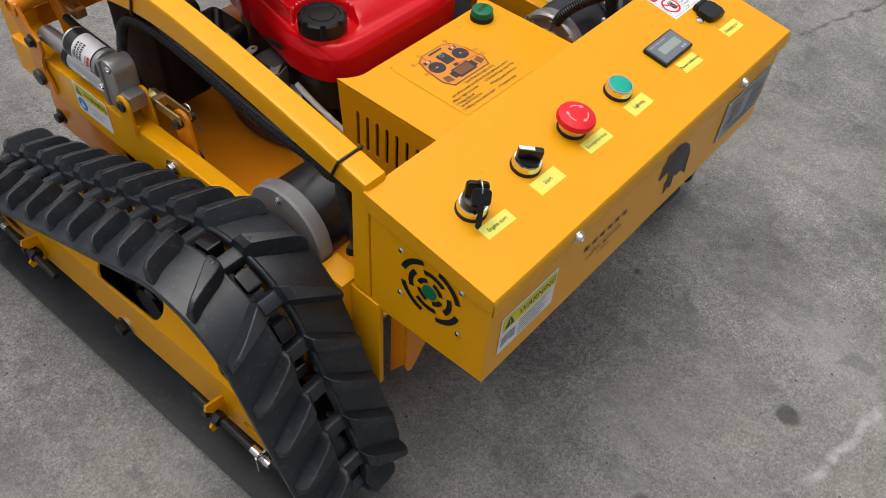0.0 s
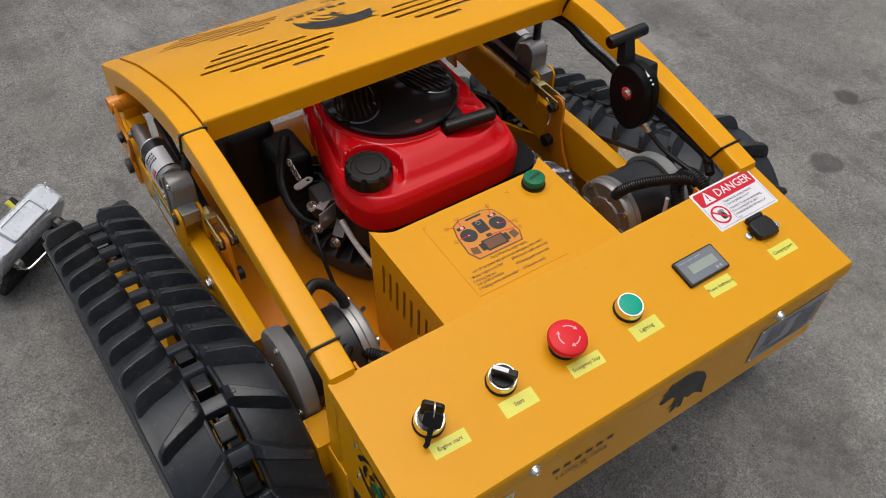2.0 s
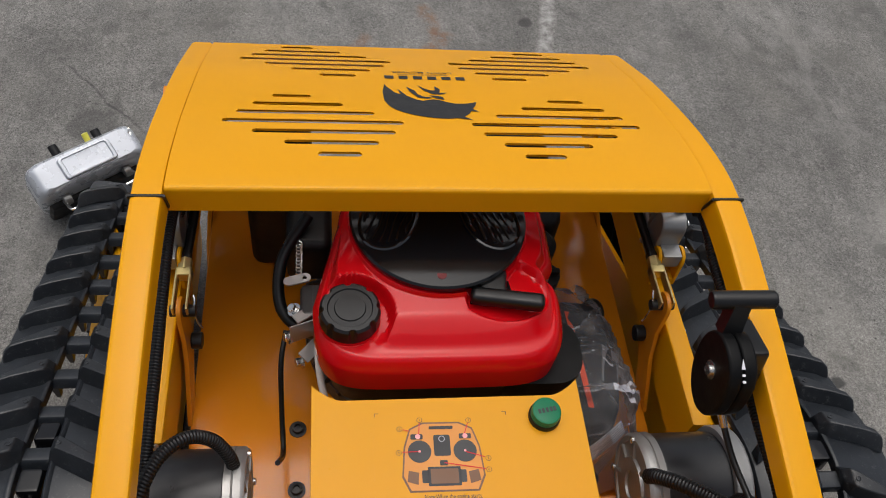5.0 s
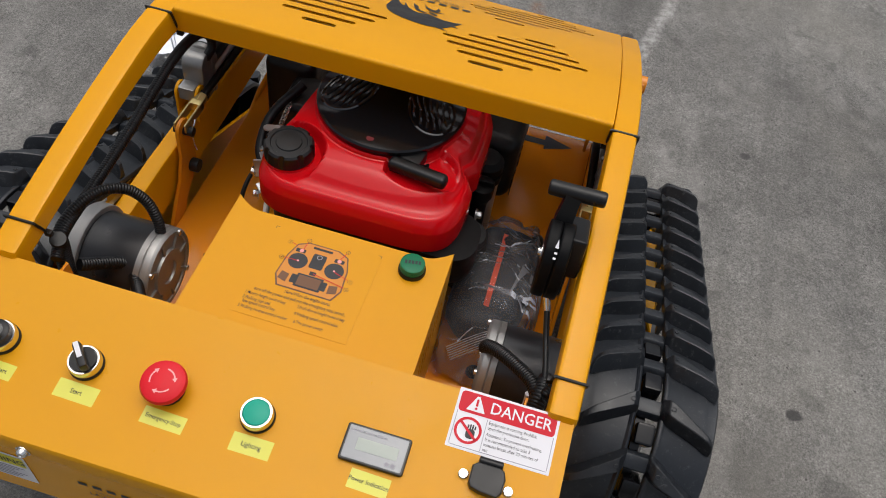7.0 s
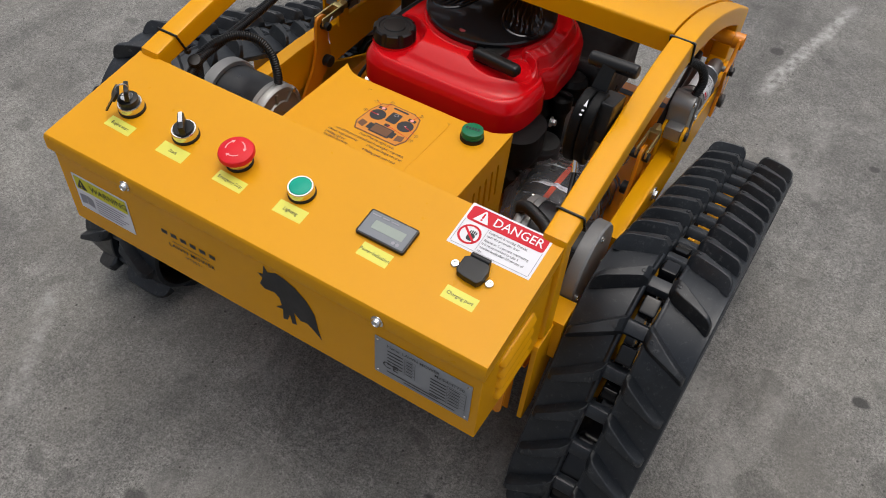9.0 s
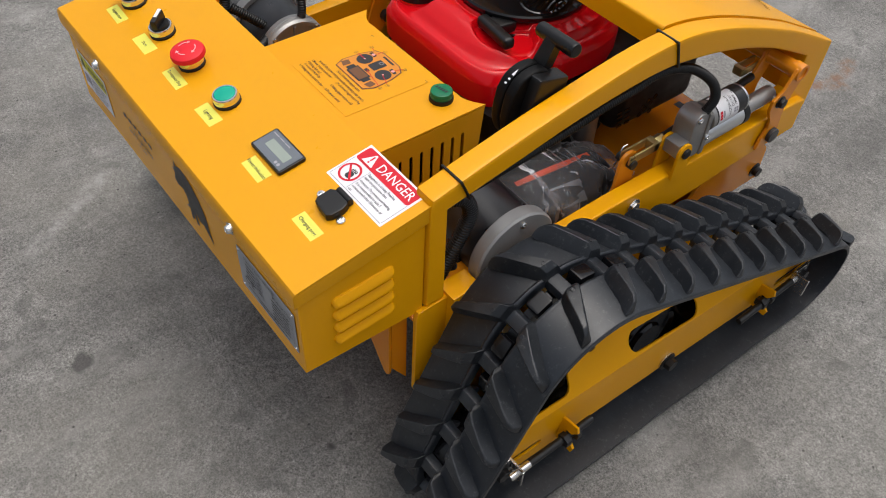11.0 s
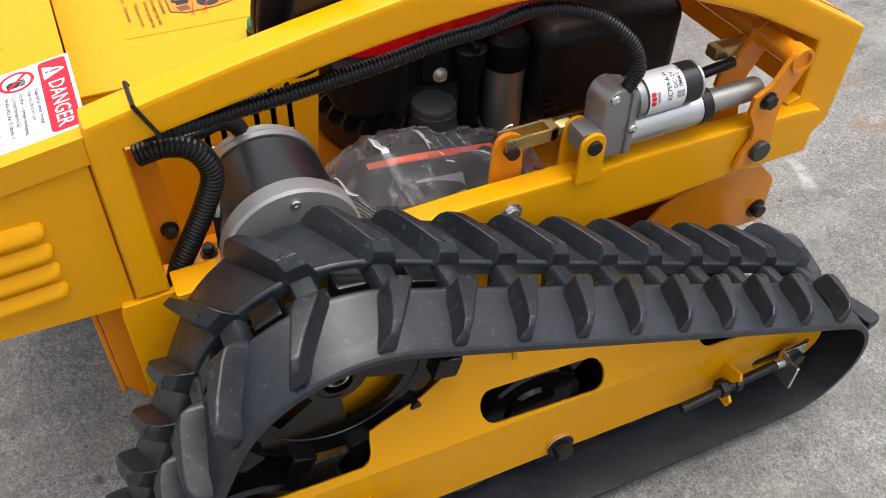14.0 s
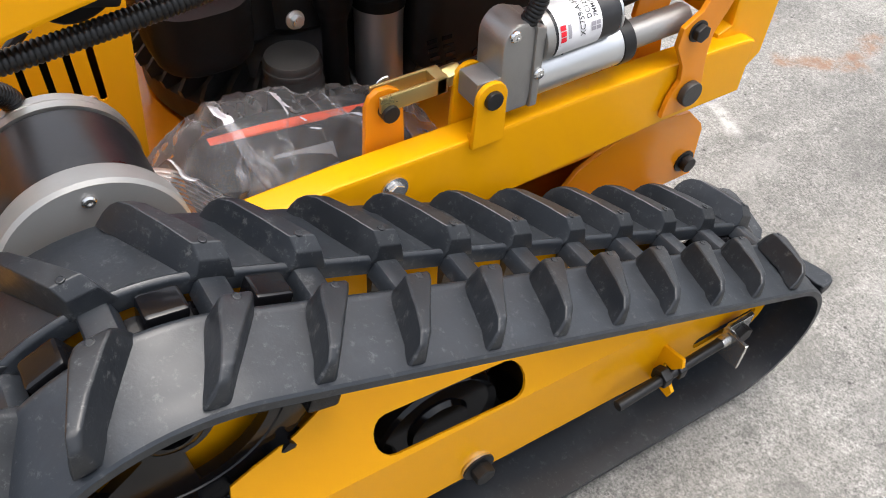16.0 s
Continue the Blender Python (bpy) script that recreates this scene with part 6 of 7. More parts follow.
def fuel_cap():
    n = 96
    def ring(r, z, dip):
        return [(r * (1 - dip * (1 if (i % 12) < 3 else 0)) * math.cos(2 * math.pi * i / n), r * (1 - dip * (1 if (i % 12) < 3 else 0)) * math.sin(2 * math.pi * i / n), z) for i in range(n)]
    bm = loft([ring(0.0265, 0.000, 0.0), ring(0.0290, 0.003, 0.0), ring(0.0290, 0.014, 0.09), ring(0.0285, 0.0185, 0.09), ring(0.0262, 0.0205, 0.06), ring(0.0215, 0.0205, 0.0), ring(0.0205, 0.0192, 0.0), ring(0.0150, 0.0192, 0.0), ring(0.0142, 0.0205, 0.0), ring(0.004, 0.0208, 0.0)])
    bm.transform(CAPM)
    return bm


part("fuel_cap", fuel_cap(), BLACK, mower, "black ribbed fuel cap")
DISC = Matrix.Translation((EX, EY, 0.425))
shroud = part("fan_shroud", lathe([(0.0880, -0.004), (0.0900, 0.000), (0.0900, 0.0035), (0.0880, 0.0055), (0.070, 0.0070), (0.0, 0.0095)], 72, DISC), GLOSS, mower, "glossy black round fan shroud")
part("shroud_hole", lathe([(0.0046, 0), (0.0046, 0.0012), (0, 0.0012)], 20, DISC @ Matrix.Translation((-0.003, -0.0755, 0.0055))), DARKRED, shroud)


def leaf_rim(s):
    """A raised drop-shaped outline on the shroud with slanting ribs inside."""
    loop_ = []
    for i in range(28):
        a = 2 * math.pi * i / 28
        x, y = 0.026 * math.cos(a) * (1 - 0.28 * math.sin(a)), 0.050 * math.sin(a)
        x, y = x * math.cos(0.35) - y * math.sin(0.35), x * math.sin(0.35) + y * math.cos(0.35)
        loop_.append((s * (0.047 + x), 0.004 + y))
    h = lambda x, y: 0.0093 - 0.0000 - 0.55 * (x * x + y * y) / 0.9 * 0.9
    pts = [DISC @ Vector((x, y, h(x, y))) for x, y in loop_]
    return hose(pts + pts[:1], 0.0019, 6)


for s in (1, -1):
    part("vent_rim", leaf_rim(s), RIBBLK, shroud)
    for k in range(-3, 4):
        across, d = 0.0072 * k, Vector((-s * 0.34, 0.94))
        half = 0.043 * math.sqrt(1 - (across / 0.0255) ** 2)
        pts = []
        for j in range(6):
            u = -half + 2 * half * j / 5
            x, y = s * 0.047 + across * 0.94 + d.x * u + 0.0012 * math.sin(j * 2.1 + k), 0.004 + s * across * 0.34 + d.y * u
            pts.append(DISC @ Vector((x, y, 0.0090 - 0.50 * (x * x + y * y))))
        part("vent_rib", hose(pts, 0.0017, 6), RIBBLK, shroud)

pull = part("recoil_handle", box(0, 0, 0, 0.072, 0.0165, 0.0155, 0.0055, 3, Matrix.Translation((0.070, 0.4170, 0.4195)) @ pose(0, 0, 0, 0, -4, -11)), BLACK, mower, "black starter pull handle")
part("handle_neck", merge(box(0, 0, 0, 0.026, 0.034, 0.016, 0.004, 2, Matrix.Translation((0.058, 0.436, 0.416)) @ pose(0, 0, 0, 0, 0, -8)), rod((0.058, 0.445, 0.412), (0.055, 0.460, 0.412), 0.010, segs=16)), BLACK, pull)
# black block that paints in the shade of the handle recess
part("handle_seat", box(0.056, 0.438, 0.4035, 0.046, 0.040, 0.008, 0.003), GLOSS, cowl_ob, "black block for the dark of the recess under the handle")

# lower engine
block = part("engine_base", loft([[(x, y, z) for x, y in cowl_outline(k)] for k, z in ((0.030, 0.285), (0.012, 0.300), (0.010, 0.3515))]), MATTE, mower, "black lower engine housing")


def crankcase_body():
    at_axle = Matrix.Translation((EX, EY, 0))
    base = lathe([(0, 0.202), (0.131, 0.202), (0.138, 0.209), (0.138, 0.232), (0.133, 0.236), (0.100, 0.242), (0.092, 0.262), (0.070, 0.284), (0, 0.284)], 56, at_axle)
    return base


part("crankcase", crankcase_body(), DARKCAST, block, "dark finned crankcase")
for a in range(0, 360, 9):
    turned = Matrix.Translation((EX, EY, 0)) @ pose(0, 0, 0, 0, 0, a)
    part("cooling_fin", loft([[turned @ Vector(p) for p in ((0.100, u, 0.2380), (0.142, u * 1.1, 0.2360), (0.144, u * 0.7, 0.2440), (0.134, u * 0.7, 0.2540), (0.100, u * 0.7, 0.2600))] for u in (-0.0026, 0.0026)]), DARKCAST, block)
part("bowl", loft([[(x * k + 0.112 * (1 - k), y * k + 0.398 * (1 - k), z) for x, y in rounded(0.068, 0.360, 0.156, 0.437, 0.030, 6)] for k, z in ((0.70, 0.3000), (0.84, 0.3020), (0.93, 0.3060), (0.98, 0.3130), (1.0, 0.3220), (1.0, 0.3530))]), DEEPBLK, block, "black rounded housing")
FILTER = Matrix.Translation((0.138, 0.4615, -0.008))
oil_filter = part("oil_filter", lathe([(0.034, 0.220), (0.034, 0.236), (0.030, 0.242), (0.0262, 0.246), (0.0248, 0.252), (0.0240, 0.270), (0.0252, 0.272), (0.0252, 0.275), (0.0236, 0.277), (0.0228, 0.2965), (0.0215, 0.2995), (0.0, 0.3000)], 36, FILTER), DARKCAST, block, "grey cast cylinder")
part("filter_band", lathe([(0.0234, 0.2880), (0.0238, 0.2890), (0.0238, 0.2920), (0.0231, 0.2930)], 36, FILTER), DARKCAST, oil_filter)
part("boss", merge(rod((0.1625, 0.4515, 0.238), (0.1625, 0.4515, 0.260), 0.0065, segs=14, bevel=0.001), rod((0.1625, 0.4515, 0.260), (0.1625, 0.4515, 0.267), 0.0035, segs=10, bevel=0.0006), box(0.154, 0.4545, 0.248, 0.012, 0.010, 0.018, 0.002)), DARKCAST, oil_filter)
part("dipstick_tube", lathe([(0.018, 0.232), (0.018, 0.239), (0.0125, 0.242), (0.0105, 0.250), (0.0103, 0.309), (0.0125, 0.319), (0.0155, 0.326), (0.0160, 0.343), (0.012, 0.345), (0, 0.345)], 28, Matrix.Translation((0.138, 0.5000, 0))), DEEPBLK, block, "black filler tube")
part("dipstick_grip", box(0.138, 0.5000, 0.3475, 0.030, 0.0075, 0.009, 0.003, 2), DEEPBLK, block)
part("chrome_cylinder", lathe([(0.0205, 0.217), (0.0205, 0.309), (0.0215, 0.311), (0.0215, 0.317), (0, 0.318)], 36, Matrix.Translation((0.134, 0.5425, 0))), BRUSHED, block, "bright metal cylinder")
part("cylinder_cap", lathe([(0.0225, 0.315), (0.0225, 0.325), (0.0195, 0.326), (0.0195, 0.332), (0.0225, 0.333), (0.0225, 0.344), (0.016, 0.351), (0, 0.351)], 28, Matrix.Translation((0.134, 0.5425, 0))), DEEPBLK, block)
part("cowl_bolt", bolt_bm((0.1400, 0.4665, 0.3225), (1, 0, 0.1), 0.0050, 0.006), ALU, block, "bright flanged bolt")
# muffler with louvres at the front right
muffler = part("muffler", box(0.115, 0.651, 0.304, 0.110, 0.172, 0.112, 0.020, 4), MATTE, mower, "black boxy exhaust muffler guard")
for row in range(4):
    for col in (0.5780, 0.5930):
        part("muffler_slot", box(0.1700, col - 0.0020 * row, 0.2620 + 0.0085 * row, 0.0012, 0.0095, 0.0036, 0.0), GLOSS, muffler)
for y, z in ((0.618, 0.264), (0.628, 0.270), (0.638, 0.276), (0.622, 0.276), (0.632, 0.283), (0.646, 0.285), (0.640, 0.262)):
    part("guard_hole", lathe([(0.0042, 0), (0.0040, 0.0008), (0.0036, 0.0002), (0, 0.0002)], 14, frame_of((0.1700, y, z), (0, 1, 0), (0, 0, 1))), GLOSS, muffler, "round hole in the guard")
air = part("air_filter", box(-0.156, 0.648, 0.305, 0.072, 0.118, 0.140, 0.014, 3), MATTE, mower, "black air filter housing")
part("filter_cover", box(-0.122, 0.565, 0.322, 0.050, 0.070, 0.070, 0.010, 3), MATTE, air)
carb = part("carburettor", box(-0.112, 0.468, 0.322, 0.036, 0.040, 0.050, 0.005), DARKCAST, mower, "grey carburettor with linkages")
part("bracket", merge(box(0, 0, 0, 0.022, 0.012, 0.002, 0.0006, 1, Matrix.Translation((-0.126, 0.450, 0.345)) @ pose(0, 0, 0, 0, 0, 35)), box(0, 0, 0, 0.030, 0.002, 0.030, 0.0006, 1, Matrix.Translation((-0.126, 0.440, 0.330)) @ pose(0, 0, 0, 0, 0, 20)), box(0, 0, 0, 0.028, 0.014, 0.002, 0.0005, 1, Matrix.Translation((-0.118, 0.425, 0.318)) @ pose(0, 0, 0, 20, 0, 50))), BRUSHED, carb, "bent steel linkage plates")
part("lever_plate", slab([stadium(0, 0, 0.018, 0.0, 0.0055, 6), disc(0.017, 0, 0.0026, 10)], 0.0018, Matrix.Translation((-0.142, 0.486, 0.352)) @ pose(0, 0, 0, 0, 0, 15)), BRUSHED, carb)
part("spring", hose([(-0.132 + 0.0035 * math.cos(i * 1.05), 0.500 + 0.0035 * math.sin(i * 1.05) + 0.0006 * i, 0.345 + 0.0002 * i) for i in range(60)], 0.0008, 5), STEEL, carb)
for p, d in (((-0.140, 0.440, 0.318), (-1, -0.2, 0.3)), ((-0.128, 0.418, 0.305), (-1, -0.4, 0.2)), ((-0.136, 0.462, 0.335), (-0.6, 0, 1))):
    part("linkage_screw", bolt_bm(p, d, 0.005, 0.006), STEEL, carb)
part("fuel_hose", hose([(-0.122, 0.560, 0.372), (-0.150, 0.520, 0.345), (-0.152, 0.480, 0.318), (-0.132, 0.458, 0.305), (-0.112, 0.450, 0.305)], 0.0065, 12), BLACK, carb, "black rubber fuel hose")
part("white_sleeve", hose([(-0.112, 0.430, 0.325), (-0.110, 0.400, 0.310), (-0.100, 0.365, 0.285), (-0.088, 0.345, 0.262)], 0.0038, 10), WOOD, carb, "white woven sleeve")
part("throttle_wire", hose([(-0.145, 0.448, 0.318), (-0.150, 0.420, 0.30), (-0.150, 0.385, 0.262), (-0.148, 0.345, 0.245), (-0.150, 0.310, 0.30)], 0.0028, 8), BLACK, mower, "thin black cable to the motor")
part("side_decal", bars([(0, 0, 0.030, 0.009)], frame_of((-0.1165, 0.475, 0.372), (0, -1, 0), (0, 0, 1))), INK, cowl_ob)

# ---- throttle lever on the right arch ----
LEV = Matrix.Translation((0.224, 0.307, 0.471)) @ SIDE @ Matrix.Diagonal((0.92, 0.92, 1, 1))
lever_outline = [(v.x, v.y) for v in smooth([(x, y, 0) for x, y in ((-0.030, 0.018), (-0.020, 0.033), (-0.002, 0.040), (0.018, 0.037), (0.032, 0.020), (0.034, -0.004), (0.026, -0.030), (0.010, -0.047), (-0.010, -0.051), (-0.026, -0.040), (-0.034, -0.018), (-0.033, 0.004))], 0.006)]
lever = part("throttle_lever", merge(slab([lever_outline], 0.0125, LEV, 0.003, 3), slab([lever_outline], 0.0125, LEV @ Matrix.Translation((0, 0, 0.0129)), 0.003, 3)), DEEPBLK, mower, "black throttle lever box with T handle")
part("clamp_block", merge(box(0, 0, 0, 0.022, 0.044, 0.046, 0.004, 2, Matrix.Translation((0.2520, 0.318, 0.480)) @ pose(0, 0, 0, -14, 0, 0)), box(0, 0, 0, 0.014, 0.040, 0.030, 0.003, 2, Matrix.Translation((0.2460, 0.309, 0.448)) @ pose(0, 0, 0, -14, 0, 0))), BLACK, lever)
part("lever_stem", loft([[(0.226, 0.322, 0.500), (0.244, 0.322, 0.500), (0.244, 0.336, 0.500), (0.226, 0.336, 0.500)], [(0.231, 0.334, 0.530), (0.246, 0.334, 0.530), (0.246, 0.346, 0.530), (0.231, 0.346, 0.530)]]), BLACK, lever)
part("t_handle", rod((0.213, 0.343, 0.527), (0.269, 0.340, 0.531), 0.0080, segs=20, bevel=0.003), BLACK, lever)
part("hub_screw", lathe([(0.0085, 0), (0.0085, 0.001), (0.0045, 0.0012), (0.0045, 0.004), (0, 0.0042)], 16, frame_of((0.224, 0.307, 0.473), (0, -1, 0), (0, 0, 1))), STEEL, lever)
LM = frame_of((0.2345, 0.2880, 0.5010), (1, 0, 0), (0, 0.85, 0.52)) @ Matrix.Diagonal((0.75, 0.75, 1, 1))
part("scale_print", flat([[(-0.0015, 0.004), (0.0035, 0.004), (0.001, 0.016)], rounded(-0.001, -0.004, 0.003, -0.001, 0.001), rounded(-0.001, -0.011, 0.003, -0.008, 0.001)], LM @ Matrix.Translation((0, 0, 0.0015))), WHITE, lever)
part("cable_end", rod((0.241, 0.284, 0.436), (0.245, 0.276, 0.426), 0.0038, segs=12), STEEL, lever)
part("throttle_cable", hose([(0.245, 0.276, 0.426), (0.252, 0.250, 0.411), (0.259, 0.215, 0.405), (0.259, 0.186, 0.407)], 0.0030, 10), BLACK, lever, "black throttle cable")

# ---- corrugated sleeves ----
part("cable_sleeve", hose([(0.262, 0.184, 0.418), (0.272, 0.200, 0.424), (0.276, 0.215, 0.4265), (0.276, 0.260, 0.430), (0.276, 0.308, 0.434), (0.276, 0.360, 0.440), (0.276, 0.398, 0.446), (0.276, 0.438, 0.449), (0.277, 0.478, 0.456), (0.283, 0.525, 0.446), (0.296, 0.556, 0.424), (0.3020, 0.5670, 0.400), (0.2990, 0.5630, 0.380), (0.2930, 0.5570, 0.367)], 0.0063, 14, 0.0008, 0.0030), BLACK, mower, "black corrugated cable sleeve under the arch")
part("cable_sleeve", hose([(-0.238, 0.186, 0.402), (-0.244, 0.204, 0.405), (-0.248, 0.228, 0.408), (-0.250, 0.306, 0.412), (-0.250, 0.367, 0.420), (-0.250, 0.425, 0.431), (-0.250, 0.486, 0.438), (-0.249, 0.530, 0.432), (-0.248, 0.556, 0.414), (-0.250, 0.566, 0.390), (-0.258, 0.560, 0.372)], 0.0063, 14, 0.0008, 0.0030), BLACK, mower, "black corrugated cable sleeve under the arch")
part("motor_sleeve", hose([(0.196, 0.262, 0.350), (0.199, 0.256, 0.364), (0.212, 0.243, 0.379), (0.232, 0.225, 0.390), (0.250, 0.206, 0.398), (0.260, 0.184, 0.400)], 0.0074, 14, 0.0008, 0.0030), BLACK, mower, "black corrugated motor cable sleeve")
part("motor_sleeve", hose([(-0.248, 0.205, 0.405), (-0.252, 0.222, 0.408), (-0.248, 0.246, 0.414), (-0.236, 0.272, 0.416), (-0.218, 0.290, 0.408), (-0.200, 0.295, 0.390), (-0.188, 0.290, 0.368), (-0.185, 0.286, 0.352)], 0.0062, 14, 0.0008, 0.0030), BLACK, mower, "black corrugated motor cable sleeve")
part("drop_sleeve", hose([(0.256, 0.176, 0.398), (0.259, 0.196, 0.402), (0.262, 0.215, 0.395), (0.2632, 0.2235, 0.372), (0.2625, 0.2140, 0.345), (0.2620, 0.2000, 0.318), (0.2620, 0.1830, 0.287), (0.2600, 0.1770, 0.262), (0.252, 0.174, 0.235)], 0.0090, 14, 0.0010, 0.0034), BLACK, mower, "wide black corrugated cable sleeve")
part("drop_sleeve", hose([(-0.240, 0.200, 0.418), (-0.246, 0.206, 0.396), (-0.244, 0.200, 0.360), (-0.238, 0.192, 0.310), (-0.228, 0.190, 0.262), (-0.214, 0.192, 0.230)], 0.0088, 14, 0.0010, 0.0034), BLACK, mower, "wide black corrugated cable sleeve")
part("floor_sleeve", hose([(-0.232, 0.206, 0.372), (-0.206, 0.243, 0.340), (-0.186, 0.226, 0.334), (-0.160, 0.190, 0.340), (-0.135, 0.150, 0.345)], 0.0072, 14, 0.0009, 0.0032), BLACK, mower, "black corrugated sleeve into the box")
part("floor_sleeve", hose([(-0.225, 0.195, 0.300), (-0.205, 0.222, 0.262), (-0.180, 0.225, 0.240), (-0.150, 0.210, 0.240), (-0.125, 0.195, 0.245)], 0.0090, 14, 0.0014, 0.0042), BLACK, mower, "black corrugated sleeve across the deck")
part("motor_lead", hose([(0.252, 0.2215, 0.322), (0.2525, 0.2210, 0.300), (0.2540, 0.2200, 0.278), (0.2530, 0.226, 0.262)], 0.0042, 12, 0.0007, 0.0026), BLACK, mower, "thin black corrugated motor lead")
part("lead_sleeve", hose([(0.251, 0.2230, 0.350), (0.2518, 0.2222, 0.336), (0.252, 0.2215, 0.321)], 0.0030, 8), WHITE, mower)
part("tie_tail", hose([(-0.205, 0.195, 0.30), (-0.195, 0.215, 0.315), (-0.180, 0.222, 0.325)], 0.0012, 6), WHITE, mower)

# ---- bag of tools lying on the deck ----


def lumpy(cx, cy, cz, sx, sy, sz, turn, rough, seed, n=3, flat_to=None):
    bm = bmesh.new()
    bmesh.ops.create_icosphere(bm, subdivisions=n, radius=1.0)
    for v in bm.verts:
        d = v.co.normalized()
        k = 1 + rough * noise.noise(d * 2.1 + Vector((seed, 0, 0))) + rough * 0.5 * noise.noise(d * 6.0 + Vector((0, seed, 0)))
        q = Vector([math.copysign(abs(c) ** 0.65, c) for c in d]) * k
        v.co = Vector((q.x * sx, q.y * sy, q.z * sz))
    bm.transform(Matrix.Translation((cx, cy, cz)) @ pose(0, 0, 0, 0, 0, turn))
    if flat_to is not None:
        for v in bm.verts:
            v.co.z = max(v.co.z, flat_to + 0.001)
    return bm


tools = thing("tool_bag", 0.185, 0.39, 0.2, "clear plastic bag with black tool pouch and orange strip", "bag")
part("pouch", lumpy(0.186, 0.441, 0.226, 0.050, 0.090, 0.034, -6, 0.06, 3.0, 4, 0.2005), CLOTH, tools, "black pouch")
part("orange_strip", loft([[(0.1835 + dx, 0.372 + 0.134 * t, 0.2715 - 0.0140 * t + 0.0016 * math.sin(4 * t) - 0.25 * dx) for t in [i / 16 for i in range(17)]] for dx in (-0.0034, 0.0034)], False), ORANGESTRIP, tools, "flat orange edge strip")
part("card", box(0, 0, 0, 0.030, 0.046, 0.001, 0, 1, Matrix.Translation((0.2230, 0.432, 0.2515)) @ pose(0, 0, 0, 4, 38, -8)), CARD, tools, "grey printed card")
RIDGE = ((0.300, 0.207), (0.318, 0.228), (0.334, 0.252), (0.3467, 0.2660), (0.363, 0.2790), (0.385, 0.2870), (0.407, 0.2865), (0.433, 0.2820), (0.470, 0.2740), (0.514, 0.2590), (0.545, 0.2400), (0.572, 0.2080))


def film_at(u, v):
    """A place on the film: u along the bag, v from one side over the top to the other, both 0 to 1."""
    y = 0.300 + 0.272 * u
    tall = float(np.interp(y, [a for a, _ in RIDGE], [b for _, b in RIDGE])) - 0.2012
    wide = 0.030 + 0.034 * math.sin(math.pi * min(1.0, 0.12 + 0.85 * u)) ** 0.6
    th = math.pi * (1.0 - v)
    fan = 0.0022 * math.sin(23 * v + 3.0 * math.sin(5 * u)) * (0.5 + abs(2 * u - 1)) + 0.0018 * math.sin(11 * v - 19 * u) + 0.0010 * math.sin(41 * u + 17 * v)
    # two standing creases across the bag
    zig = 0.022 * (2 * abs((3.2 * v) % 1 - 0.5) - 0.5)
    crease = 0.0075 * max(0.0, 1 - abs(u - 0.315 - zig) / 0.030) + 0.0035 * max(0.0, 1 - abs(u - 0.50 + 0.25 * (v - 0.5)) / 0.03)
    q = noise.noise(Vector((17 * u, 6 * v, 1.7))) + 0.6 * noise.noise(Vector((31 * u + 9 * v, 13 * v, 4.2)))
    fan += 0.0034 * (0.35 - min(0.9, abs(q) * 2.2))
    up = (tall + fan + crease) * max(0.0, math.sin(th)) ** 0.75 if 0 < v < 1 else 0.0
    x = 0.186 + (wide + fan + 0.5 * crease) * math.copysign(abs(math.cos(th)) ** 0.75, math.cos(th))
    return Vector((x, y + 0.6 * fan, 0.2012 + max(0.0, up)))


def film():
    bm = bmesh.new()
    nu, nv = 130, 84
    grid = [[bm.verts.new(film_at(i / nu, j / nv)) for j in range(nv + 1)] for i in range(nu + 1)]
    for i in range(nu):
        for j in range(nv):
            bm.faces.new((grid[i][j], grid[i + 1][j], grid[i + 1][j + 1], grid[i][j + 1]))
    bmesh.ops.recalc_face_normals(bm, faces=bm.faces)
    return bm


part("bag_film", film(), BAG, tools, "crumpled clear plastic", 28)


def fold(u0, v0, u1, v1, wide, lean):
    """A narrow flat pleat lying on the film, with jagged edges."""
    rows = []
    for i in range(25):
        t = i / 24
        q = film_at(u0 + (u1 - u0) * t + 0.014 * (2 * abs((2.6 * t) % 1 - 0.5) - 0.5), v0 + (v1 - v0) * t)
        w = wide * (0.35 + 0.65 * abs(math.sin(5.3 * t + 9 * u0))) * min(1.0, 6 * t + 0.05, 6 * (1 - t) + 0.05)
        rows.append([q + Vector((0, -0.4 * lean * w, 0.0006)), q + Vector((0.001, 0.1 * lean * w, 0.0016)), q + Vector((0, lean * w, 0.0008))])
    return loft(rows, False)


for u0, v0, u1, v1, wide, lean in ((0.30, 0.38, 0.325, 0.93, 0.005, 1.2), (0.31, 0.62, 0.24, 0.96, 0.005, -1.0), (0.325, 0.60, 0.39, 0.95, 0.004, 1.0), (0.49, 0.40, 0.43, 0.74, 0.0022, 1.0), (0.46, 0.42, 0.56, 0.70, 0.0018, 1.0), (0.10, 0.30, 0.22, 0.74, 0.0035, 1.0), (0.62, 0.45, 0.78, 0.66, 0.003, -1.0)):
    part("bag_fold", fold(u0, v0, u1, v1, wide, lean), FOLD, tools)


def closing_strip(a, b, c, drop):
    """Ribbed strip bent through three places, its ribs running along it."""
    line = smooth([a, b, c], 0.004)
    rows = []
    for k in range(22):
        w = k / 21
        rows.append([p + Vector(drop) * w + Vector((0.0007, 0, 0.0007)) * (1 if k % 3 == 0 else 0) for p in line])
    return loft(rows, False)


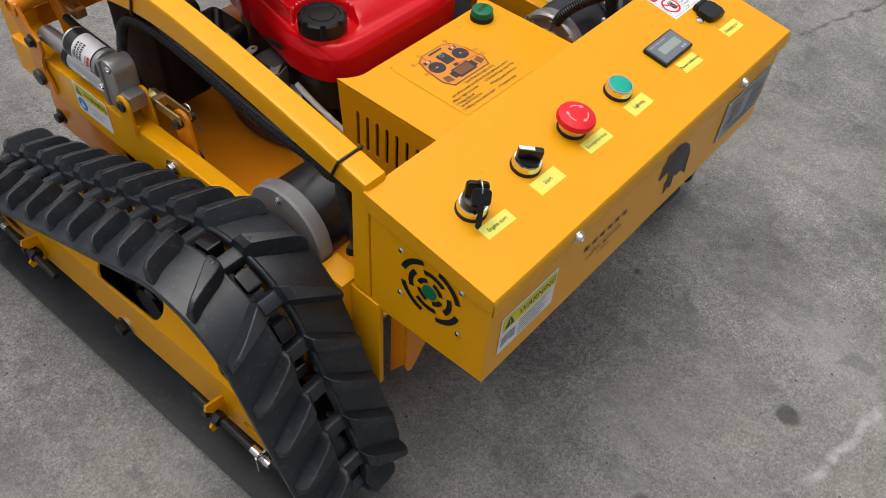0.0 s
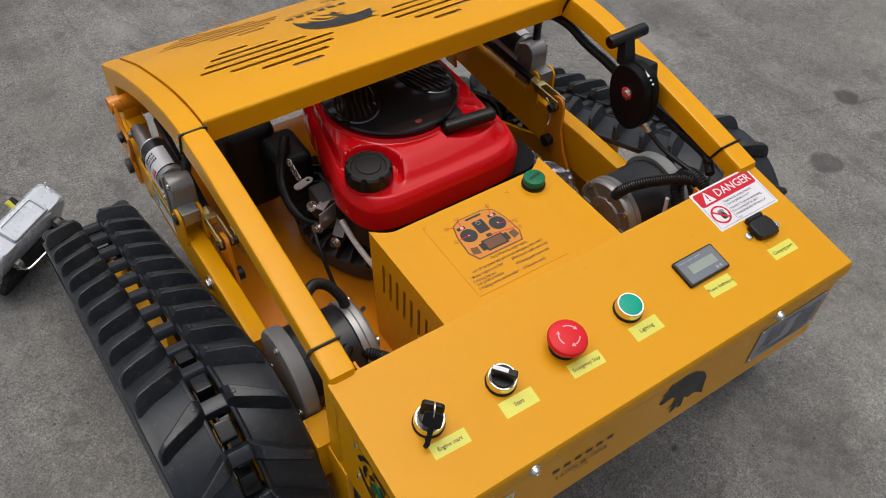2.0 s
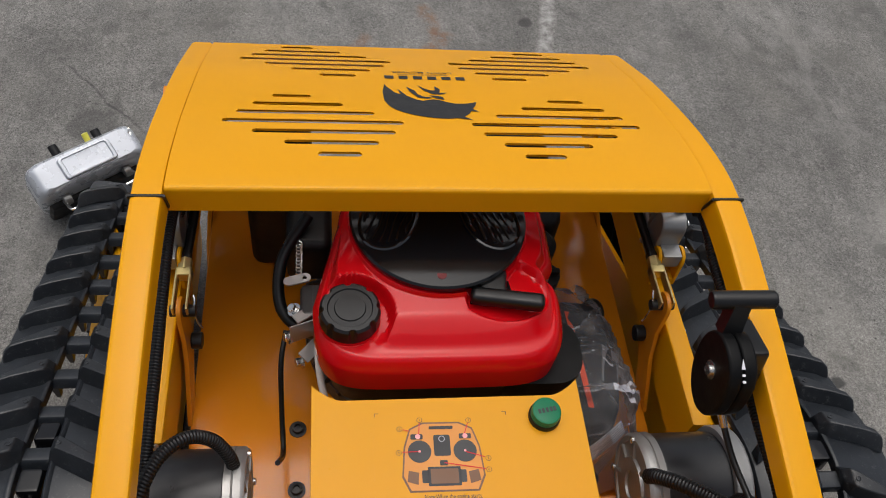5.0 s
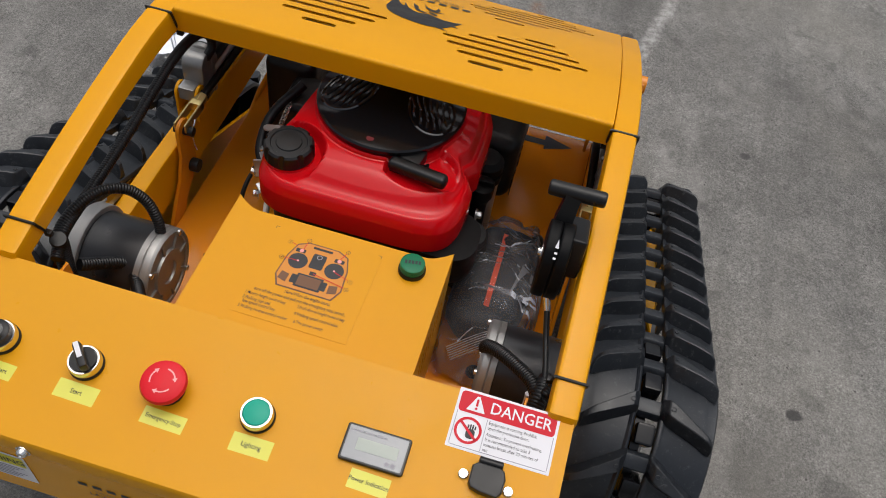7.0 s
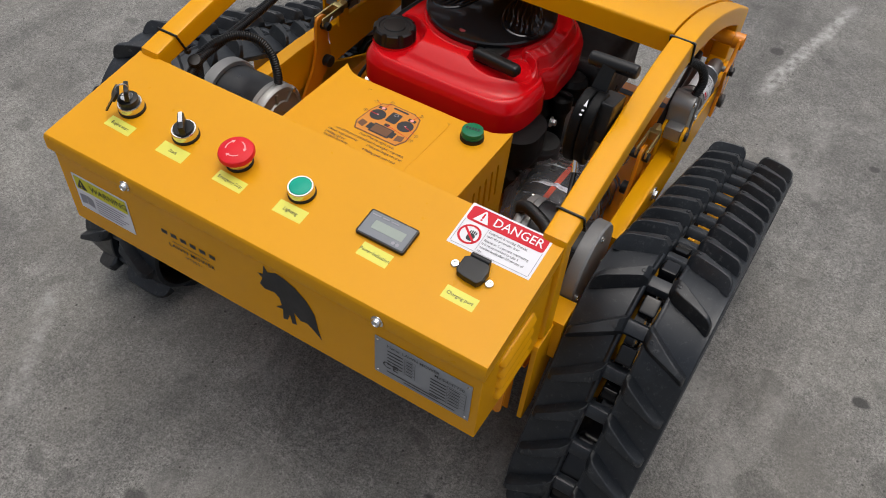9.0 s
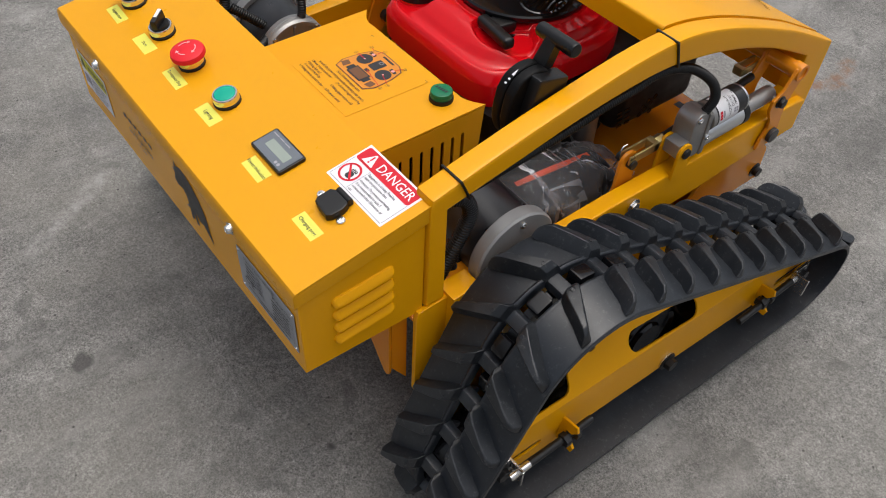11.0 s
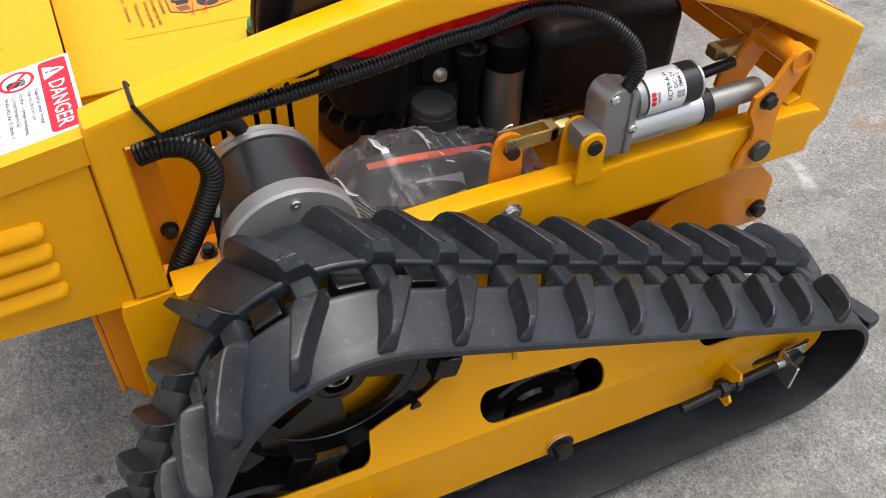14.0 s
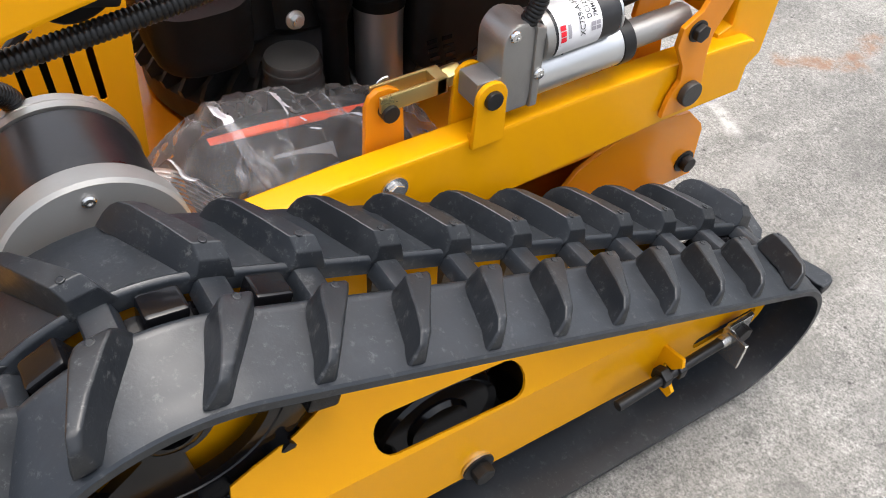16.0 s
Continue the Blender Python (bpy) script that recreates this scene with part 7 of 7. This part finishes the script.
# ribbed mouth of the bag, bent up beside the motor
part("bag_mouth", closing_strip((0.150, 0.318, 0.243), (0.190, 0.340, 0.2640), (0.222, 0.366, 0.2520), (0.010, -0.006, -0.020)), FOLD, tools, "ribbed closing strip of the bag")
part("bag_mouth", closing_strip((0.190, 0.326, 0.222), (0.214, 0.339, 0.2430), (0.232, 0.364, 0.2400), (0.008, -0.004, -0.020)), FOLD, tools, "ribbed closing strip of the bag")
part("wire_coil", hose([(0.222 + 0.010 * math.sin(i * 0.35), 0.5150 + 0.0230 * math.cos(i * 0.35), 0.2230 + 0.0150 * math.sin(i * 0.35) + 0.0003 * i) for i in range(26)], 0.0026, 8), BLACK, tools, "coiled black wire")

# ---- transmitter standing on the ground beside the left track ----
RC = Matrix.Translation((-0.473, 0.894, 0.068)) @ pose(0, 0, 0, 0, 0, 37) @ pose(0, 0, 0, 28, 0, 0) @ Matrix.Diagonal((0.97, 0.92, 0.80, 1))
rc = thing("remote_transmitter", -0.465, 0.872, -0.008, "silver and black radio transmitter standing on its edge on the concrete", "remote control")


def rc_part(name, bm, material, label=""):
    bm.transform(RC)
    return part(name, bm, material, rc, label)


rc_part("shell", loft([[(x * k, y * kk, z) for x, y in rounded(-0.088, -0.028, 0.088, 0.030, 0.014, 4)] for k, kk, z in ((0.80, 0.8, -0.085), (0.92, 0.95, -0.060), (1.0, 1.0, 0.0), (1.0, 1.0, 0.052), (0.93, 0.92, 0.072), (0.82, 0.75, 0.080))]), SILVER, "silver moulded shell")
rc_part("back_cover", box(0, -0.030, -0.030, 0.150, 0.016, 0.085, 0.006), MATTE, "dark back cover")
rc_part("top_panel", loft([[(x * k, y * k, z) for x, y in rounded(-0.042, -0.020, 0.042, 0.017, 0.005, 3)] for k, z in ((1.0, 0.077), (1.0, 0.083), (0.95, 0.0875), (0.86, 0.0880), (0.82, 0.0850), (0.40, 0.0845))]), SILVER, "raised moulded panel")
for x in (-0.082, 0.082):
    rc_part("shell_screw", lathe([(0.005, 0), (0.005, 0.0015), (0.003, 0.003), (0, 0.003)], 14, Matrix.Translation((x * 0.92, -0.006, 0.071))), STEEL)
rc_part("hanging_bar", hose([(-0.056, -0.036, 0.030), (-0.056, -0.054, 0.052), (-0.050, -0.060, 0.058), (0.0, -0.062, 0.060), (0.050, -0.060, 0.058), (0.056, -0.054, 0.052), (0.056, -0.036, 0.030)], 0.0026, 8), BEZEL, "bright wire bar")
for x in (-0.050, 0.050):
    rc_part("bar_hub", rod((x - 0.006, -0.034, 0.032), (x + 0.006, -0.034, 0.032), 0.011, segs=16, bevel=0.002), CAST)
for x, z in ((-0.030, 0.045), (0.040, 0.030)):
    rc_part("stick", rod((x, 0.026, z), (x, 0.052, z + 0.004), 0.007, segs=14, bevel=0.002), BLACK)
rc_part("toggle_switch", merge(rod((0.074, 0.010, 0.074), (0.076, 0.014, 0.092), 0.0015, segs=8), rod((0.074, 0.010, 0.070), (0.074, 0.010, 0.077), 0.005, segs=8)), STEEL)
rc_part("yellow_knob", rod((0.018, 0.026, 0.062), (0.018, 0.042, 0.070), 0.005, segs=12), TAPE)
rc_part("foot", box(0, 0.0, -0.090, 0.11, 0.045, 0.010, 0.003), MATTE)
